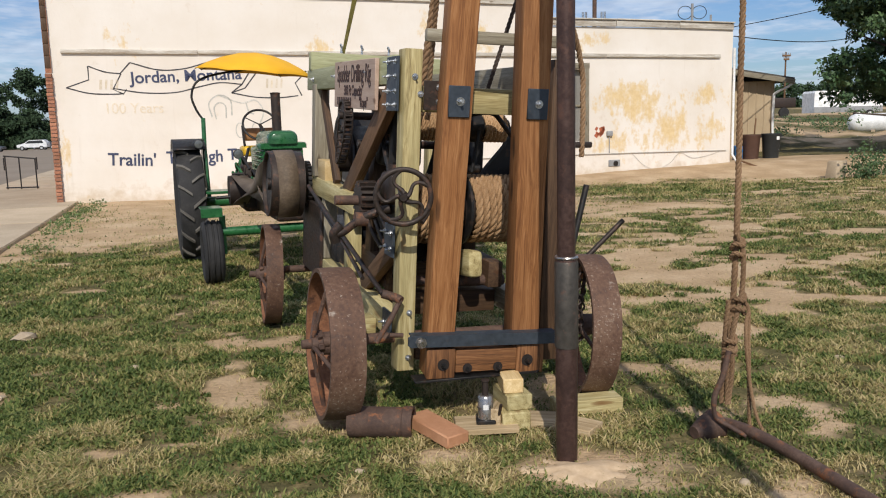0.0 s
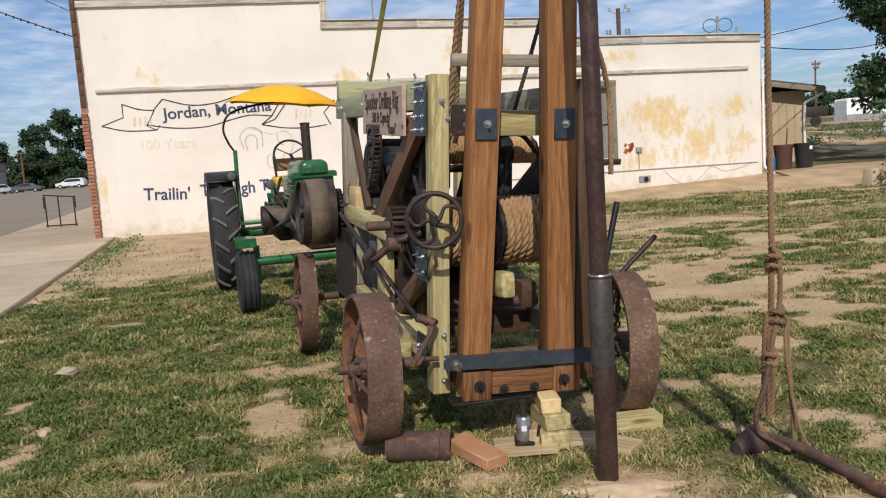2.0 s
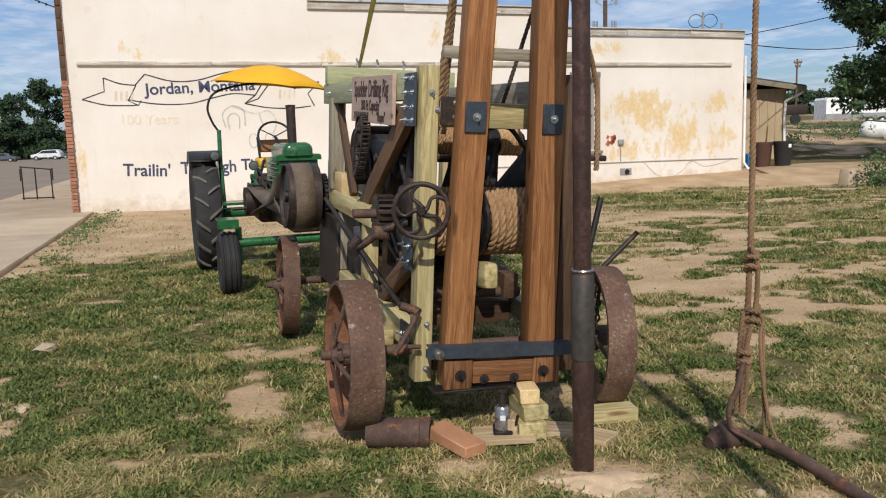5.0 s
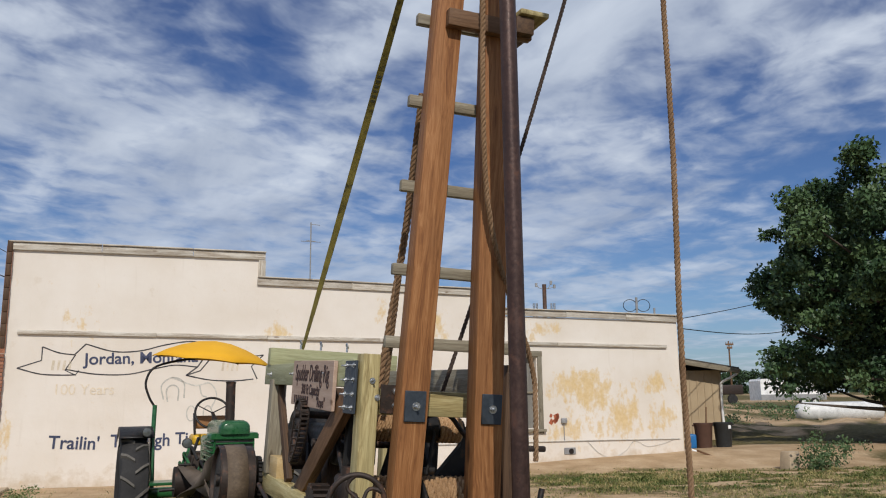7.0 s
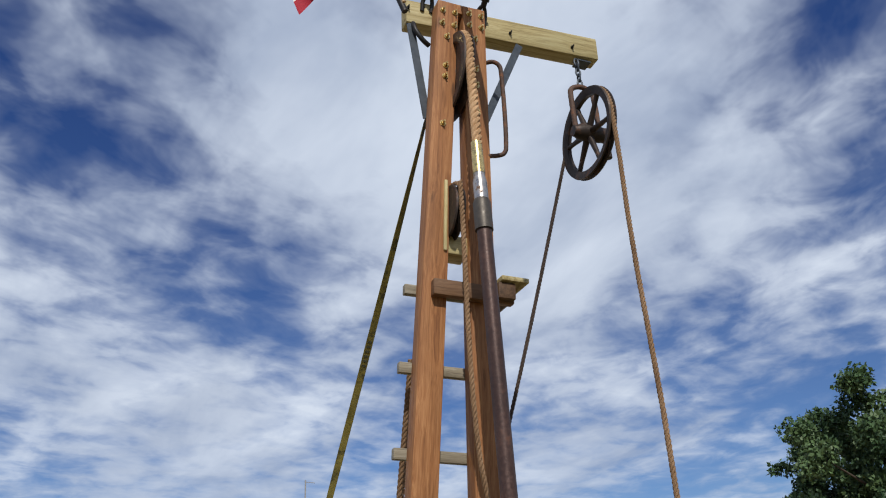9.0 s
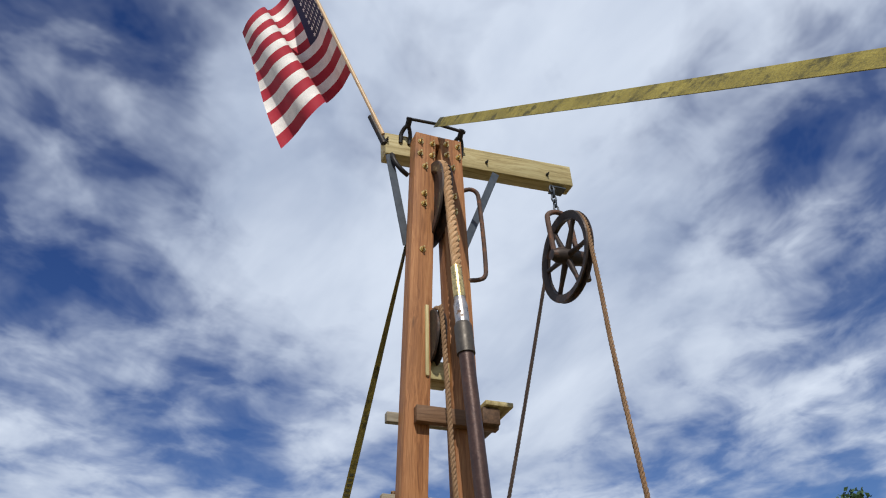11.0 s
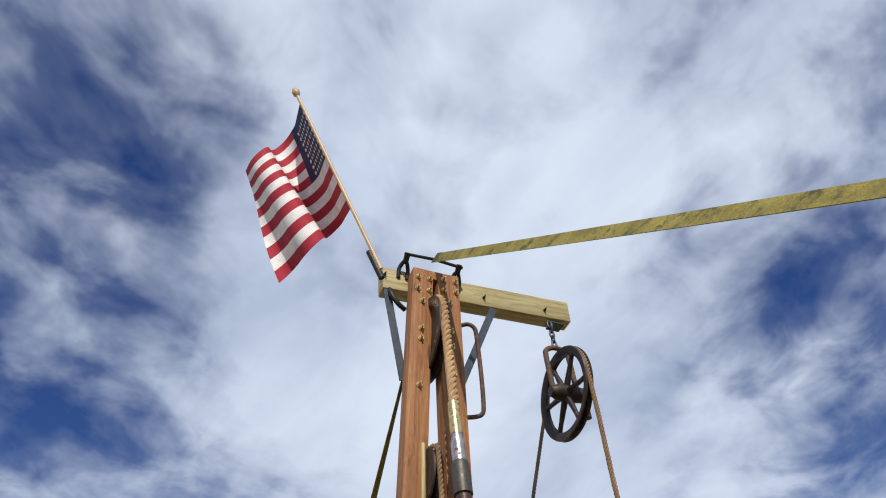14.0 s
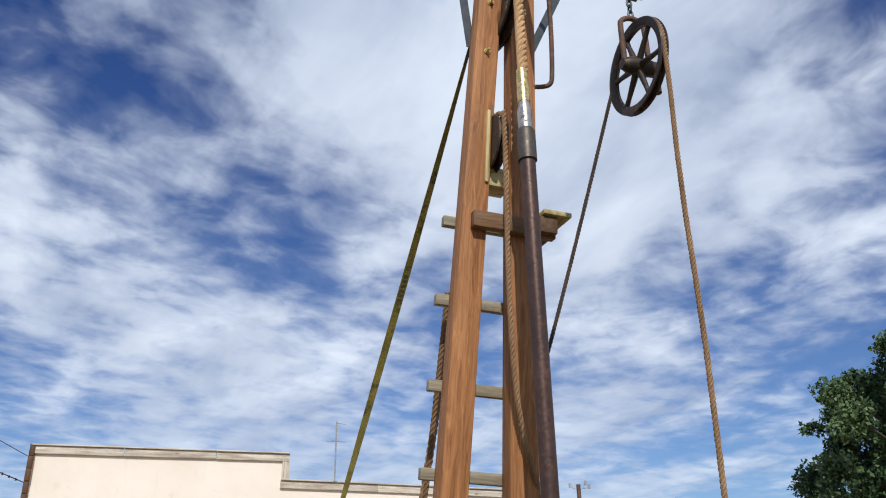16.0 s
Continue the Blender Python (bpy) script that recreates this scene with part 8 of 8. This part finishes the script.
    cyl(bm, (0, 0, 0), (0, 0, 0.85), 0.035, seg=8)
    part("mast", bm, M_GREYP, t)
    bm = bmesh.new()
    cyl(bm, (0.5, 0, 0), (0.5, 0, 0.55), 0.03, seg=8)
    part("stub_mast", bm, M_GREYP, t)
    for q in (-1, 1):
        bm = bmesh.new()
        pts = [(q * (0.19 + 0.19 * math.cos(a)), 0, 0.62 + 0.17 * math.sin(a)) for a in np.linspace(0, 6.283, 24)]
        tube(bm, pts, 0.010, 6)
        part("loop", bm, M_BLACK, t)
    t = thing("aerial", "thin television aerial on the roof", "antenna", pose(-2.04, 19.75, 3.7))
    bm = bmesh.new()
    cyl(bm, (0, 0, 0), (0, 0, 2.26), 0.016, seg=8)
    part("mast", bm, M_GREYP, t)
    for z, w in ((2.22, 0.22), (1.80, 0.24), (1.82, 0.12)):
        bm = bmesh.new()
        cyl(bm, (-w if z < 2 else -0.02, 0, z), (w, 0, z - 0.03), 0.008, seg=6)
        part("rod", bm, M_GREYP, t)


make_right()

# ---- the street side ----


def make_street():
    # handrail
    t = thing("handrail", "black iron handrail beside the pavement", "handrail", pose(-11.4, 21.8, -0.02))
    for x, h in ((0.0, 0.95), (0.36, 0.90), (0.78, 0.86)):
        bm = bmesh.new()
        cyl(bm, (x, 0, 0), (x, 0, h), 0.018, seg=8)
        part("post", bm, M_BLACK, t)
    for z0, z1 in ((0.95, 0.86), (0.12, 0.12)):
        bm = bmesh.new()
        tube(bm, [(-0.04, 0, z0), (0.82, 0, z1)], 0.018, 8)
        part("rail", bm, M_BLACK, t)
    for x in (-0.04, 0.82):
        bm = bmesh.new()
        tube(bm, [(x, 0, 0.9), (x, 0, 0.58)], 0.016, 8)
        part("end_loop", bm, M_BLACK, t)

    def car(x, y, rz, mt, kind, label):
        z = float(road_z(np.array([x]), np.array([y]))[0])
        t = thing(kind, label, "car" if kind != "pickup_truck" else "pickup", pose(x, y, z, 0, 0, rz), "parked cars")
        if kind == "pickup_truck":
            out = [(-2.7, 0.45), (2.6, 0.45), (2.65, 0.95), (1.2, 1.05), (0.7, 1.75), (-0.7, 1.78), (-0.8, 1.1), (-2.7, 1.05)]
            glass = [(-0.62, 1.15), (1.0, 1.15), (0.62, 1.66), (-0.58, 1.68)]
        elif kind == "suv":
            out = [(-2.2, 0.4), (2.2, 0.4), (2.28, 0.85), (1.15, 1.02), (0.45, 1.55), (-1.7, 1.6), (-2.2, 1.1)]
            glass = [(-1.75, 1.05), (0.95, 1.05), (0.42, 1.46), (-1.55, 1.5)]
        else:
            out = [(-2.3, 0.4), (2.3, 0.4), (2.35, 0.75), (1.2, 0.92), (0.5, 1.38), (-0.9, 1.40), (-1.6, 0.98), (-2.3, 0.92)]
            glass = [(-1.35, 0.96), (0.98, 0.96), (0.45, 1.32), (-0.85, 1.33)]
        bm = bmesh.new()
        extrude(bm, out, 1.75, Matrix.Translation((0, -0.875, 0)))
        bmesh.ops.bevel(bm, geom=bm.edges[:], offset=0.07, segments=2, affect="EDGES")
        part("body", bm, mt, t)
        bm = bmesh.new()
        extrude(bm, glass, 1.77, Matrix.Translation((0, -0.885, 0)))
        part("windows", bm, M_WIN, t, soft=0)
        for px in (-1.4, 1.45):
            for q in (-1, 1):
                bm = bmesh.new()
                lathe(bm, [(-0.1, 0.0), (-0.1, 0.33), (0.1, 0.33), (0.1, 0.0)], Matrix.Translation((px, q * 0.82, 0.33)) @ Matrix.Rotation(radians(90), 4, "Z"), 20)
                w = part("wheel", bm, M_RUBBER, t)
                bm = bmesh.new()
                lathe(bm, [(-0.105, 0.0), (-0.105, 0.19), (0.105, 0.19), (0.105, 0.0)], Matrix.Translation((px, q * 0.82, 0.33)) @ Matrix.Rotation(radians(90), 4, "Z"), 16)
                part("rim", bm, M_CARS, w)
    car(-63.5, 130, 188, M_CARW, "suv", "white sport utility car parked across the street")
    car(-69.5, 128, 5, M_CARG, "sedan", "dark blue-grey sedan parked across the street")
    car(-73.5, 127, 68, M_CARW, "suv", "white utility car seen from its front")
    car(-77.0, 121, 70, M_CARG, "suv", "dark utility car parked by the store")
    car(-79.5, 118, 8, M_CARW, "pickup_truck", "white pickup truck parked across the street")
    car(-66.5, 140, 5, M_CARG, "sedan", "dark sedan in the shade of the trees")
    # store across the street
    z = float(road_z(np.array([-88.0]), np.array([138.0]))[0])
    t = thing("store", "low dark store with a porch roof across the street", "building", pose(-88, 138, z))
    bm = bmesh.new()
    box(bm, (10, 8, 4.0), Matrix.Translation((0, 4, 2.0)))
    part("wall", bm, M_GREYP, t, soft=0)
    bm = bmesh.new()
    extrude(bm, [(-5.3, 4.0), (5.3, 4.0), (4.6, 5.2), (-5.3, 5.2)], 8.6, Matrix.Translation((0, -0.3, 0)))
    part("roof", bm, M_SHINGLE, t, soft=0)
    bm = bmesh.new()
    extrude(bm, [(-3.2, 2.5), (-3.2, 2.6), (0, 3.4), (0, 3.25)], 10, Matrix.Translation((5.0, 0, 0)) @ Matrix.Rotation(radians(90), 4, "Z"))
    part("porch_roof", bm, M_WHITE, t, soft=0)
    for k in range(4):
        bm = bmesh.new()
        cyl(bm, (-4.5 + 3 * k, -3.0, 0), (-4.5 + 3 * k, -3.0, 2.6), 0.08, seg=8)
        part("porch_post", bm, M_WHITE, t)
    bm = bmesh.new()
    box(bm, (3.0, 0.2, 0.8), Matrix.Translation((3.0, -3.0, 4.9)))
    sg = part("sign_board", bm, M_WHITE, t)
    bm = bmesh.new()
    box(bm, (2.9, 0.03, 0.35), Matrix.Translation((3.0, -3.13, 4.65)))
    part("sign_band", bm, M_REDMARK, sg)
    for k in range(3):
        bm = bmesh.new()
        box(bm, (1.6, 0.06, 1.3), Matrix.Translation((-3 + 3 * k, -0.03, 1.5)))
        part("window", bm, M_WIN, t)


make_street()


def make_woods():
    rs = np.random.RandomState(9)
    def clump(trees, per, size):
        out = []
        for x, y, z0, h, r in trees:
            for _ in range(26):
                a, f = rs.uniform(0, 6.28), rs.rand()
                rr = r * math.sqrt(rs.rand()) * (0.55 + 0.55 * math.sin(math.pi * min(1, f * 0.9 + 0.12)))
                out.append((x + rr * math.cos(a), y + rr * math.sin(a), z0 + 0.4 + (h - 0.8) * f, rs.uniform(0.16, 0.30) * r))
        return leaf_cloud(rs, out, per, size, 0.85)
    left = []
    for x, h in ((-124, 7), (-118, 8), (-112, 8.5), (-106, 7.5), (-101, 8), (-97, 9), (-93, 10.5), (-89.5, 11), (-86, 12.5), (-82.5, 14.5), (-79, 16), (-75.5, 15), (-72.5, 14), (-69, 13), (-65, 13), (-61, 12)):
        left.append((x, 160 + rs.uniform(-5, 8), -2.4, h, 3.2 + 0.10 * h))
        left.append((x + 1.6, 154 + rs.uniform(-3, 3), -2.4, h * 0.6, 2.9))
        left.append((x - 1.0, 152 + rs.uniform(-3, 3), -2.6, h * 0.35, 2.8))
    v, f = clump(left, 150, 0.55)
    me = bulk_mesh("far_trees", v, f)
    me.materials.append(M_FARLEAF)
    tagged(new("far_trees", me), "row of dark green trees behind the street", "trees", kind="stuff")
    right = []
    for x, h in ((47, 3.6), (52, 4.6), (57, 5.0), (62, 5.6), (67, 5.2), (72, 6.2), (78, 6.5), (85, 7)):
        right.append((x, 150 + rs.uniform(-6, 6), 2.0, h, 3.4))
    for x in (90, 100, 112, 125, 140):
        right.append((x, 150, 2.0, 9, 5))
    v, f = clump(right, 120, 0.55)
    me = bulk_mesh("far_trees", v, f)
    me.materials.append(M_FARLEAF)
    tagged(new("far_trees", me), "belt of grey-green trees on the far rise", "trees", kind="stuff")


make_woods()

# ---- grass ----


def grass_material():
    mt = bpy.data.materials.new("grass_blades")
    mt.use_nodes = True
    t = mt.node_tree
    t.nodes.clear()
    n = nodes_of(t)
    rnd = n("ShaderNodeNewGeometry").outputs["Random Per Island"]
    co = n("ShaderNodeTexCoord").outputs["Object"]
    a = n("ShaderNodeTexNoise", ins={0: co, 2: 0.9, 3: 3.0}).outputs[0]
    dry = n("ShaderNodeAttribute", attr="dryness").outputs["Fac"]
    k = n("ShaderNodeMath", operation="MULTIPLY_ADD", ins={0: a, 1: 0.20, 2: n("ShaderNodeMath", operation="MULTIPLY", ins={0: rnd, 1: 0.54}).outputs[0]}).outputs[0]
    k = n("ShaderNodeMath", operation="MULTIPLY_ADD", ins={0: dry, 1: 0.50, 2: k}).outputs[0]
    col = ramp(n, k, [(0.14, (0.050, 0.084, 0.020)), (0.38, (0.122, 0.165, 0.042)), (0.60, (0.230, 0.240, 0.075)), (0.82, (0.44, 0.345, 0.15)), (1.0, (0.60, 0.475, 0.25))])
    p = n("ShaderNodeBsdfPrincipled")
    t.links.new(col, p.inputs["Base Color"])
    p.inputs["Roughness"].default_value = 0.6
    p.inputs["Specular IOR Level"].default_value = 0.25
    tr = n("ShaderNodeBsdfTranslucent")
    t.links.new(col, tr.inputs[0])
    mx = n("ShaderNodeMixShader", ins={0: 0.25, 1: p.outputs[0], 2: tr.outputs[0]})
    n("ShaderNodeOutputMaterial", ins={0: mx.outputs[0]})
    return mt


def make_grass():
    rs = np.random.RandomState(12)
    P, S, G = [], [], []
    for y0, y1, x0, x1, dens, size in ((-2.0, 2.2, -4.5, 4.5, 1800, 0.042), (2.2, 4.4, -2.9, 2.6, 30000, 0.027), (4.4, 6.6, -4.3, 3.8, 16000, 0.030), (6.6, 10, -6.6, 6.2, 7000, 0.037), (10, 15, -7.4, 9.5, 2400, 0.042), (15, 20, -7.2, 12.5, 1300, 0.050)):
        k = int(dens * (y1 - y0) * (x1 - x0))
        x, y = rs.uniform(x0, x1, k), rs.uniform(y0, y1, k)
        c = cover_of(x, y)
        tuft = fractal(x * 5, y * 5, 44, 3)
        keep = (rs.rand(k) < 0.012 + 0.988 * c * sstep(0.18, 0.60, tuft)) & (((x - PE.x) * -PN.x + (y - PE.y) * -PN.y) > 0.02 + 0.05 * rs.rand(k))
        s, o = wall_st(x, y)
        keep &= (o > 0.25) | (s > WALL_L + 0.2)
        x, y, c, tuft = x[keep], y[keep], c[keep], tuft[keep]
        P.append(np.stack([x, y, ground_z(x, y) - 0.006], 1))
        S.append(size * (0.45 + 1.1 * rs.rand(len(x))) * (0.62 + 0.5 * np.clip(tuft, 0, 1)) * (0.7 + 0.4 * c))
        G.append(np.clip(1.15 + 0.02 * np.tanh(x * 0.8) - 0.50 * c - 0.95 * sstep(0.40, 0.58, 0.42 * fractal(x * 1.3 + 5, y * 1.6 + 9, 61, 3) + 0.58 * fractal(x * 4.6 + 5, y * 5.2 + 2, 67, 4)) + 0.36 * np.exp(-((x + 0.6) / 0.8) ** 2 - ((y - 3.6) / 0.7) ** 2) + 0.2 * np.exp(-((x - 1.5) / 0.8) ** 2 - ((y - 3.6) / 0.9) ** 2) + 0.08 * sstep(0.6, 1.6, x), 0, 1))
    P, S, G = np.concatenate(P), np.concatenate(S)[:, None], np.concatenate(G)
    n = len(P)
    broad = (rs.rand(n, 1) < 0.34) & (G[:, None] < 0.55)      # low leafy weeds between the blades
    straw = (G[:, None] > 0.62) & (rs.rand(n, 1) < 0.7)
    S = S * np.where(broad, 0.62, 1.0) * np.where(straw, 1.25, 1.0)
    a = rs.uniform(0, 2 * np.pi, n)
    side = np.stack([np.cos(a), np.sin(a), 0 * a], 1)
    lean = np.stack([-np.sin(a), np.cos(a), 0 * a], 1) * rs.uniform(0.2, 1.7, (n, 1)) * np.where(straw, 1.5, 1.0)
    up = np.array([0, 0, 1.0])
    w = S * rs.uniform(0.09, 0.20, (n, 1)) * np.where(broad, 2.6, 1.0) * np.where(straw, 0.55, 1.0)
    v = np.stack([P - side * w, P + side * w, P + (up * 0.55 + lean * 0.30) * S + side * w * 0.8, P + (up * 0.55 + lean * 0.30) * S - side * w * 0.8, P + (up * 0.85 + lean * 0.85) * S], 1).reshape(-1, 3)
    i = np.arange(n)[:, None] * 5
    f = np.concatenate([i + np.array([[0, 1, 2]]), i + np.array([[0, 2, 3]]), i + np.array([[3, 2, 4]])], 0)
    me = bulk_mesh("grass", v, f)
    at = me.attributes.new("dryness", "FLOAT", "POINT")
    at.data.foreach_set("value", np.repeat(G, 5).astype(np.float32))
    me.materials.append(grass_material())
    tagged(new("grass", me), "short patchy green and straw-coloured grass", "grass", kind="stuff")


make_grass()
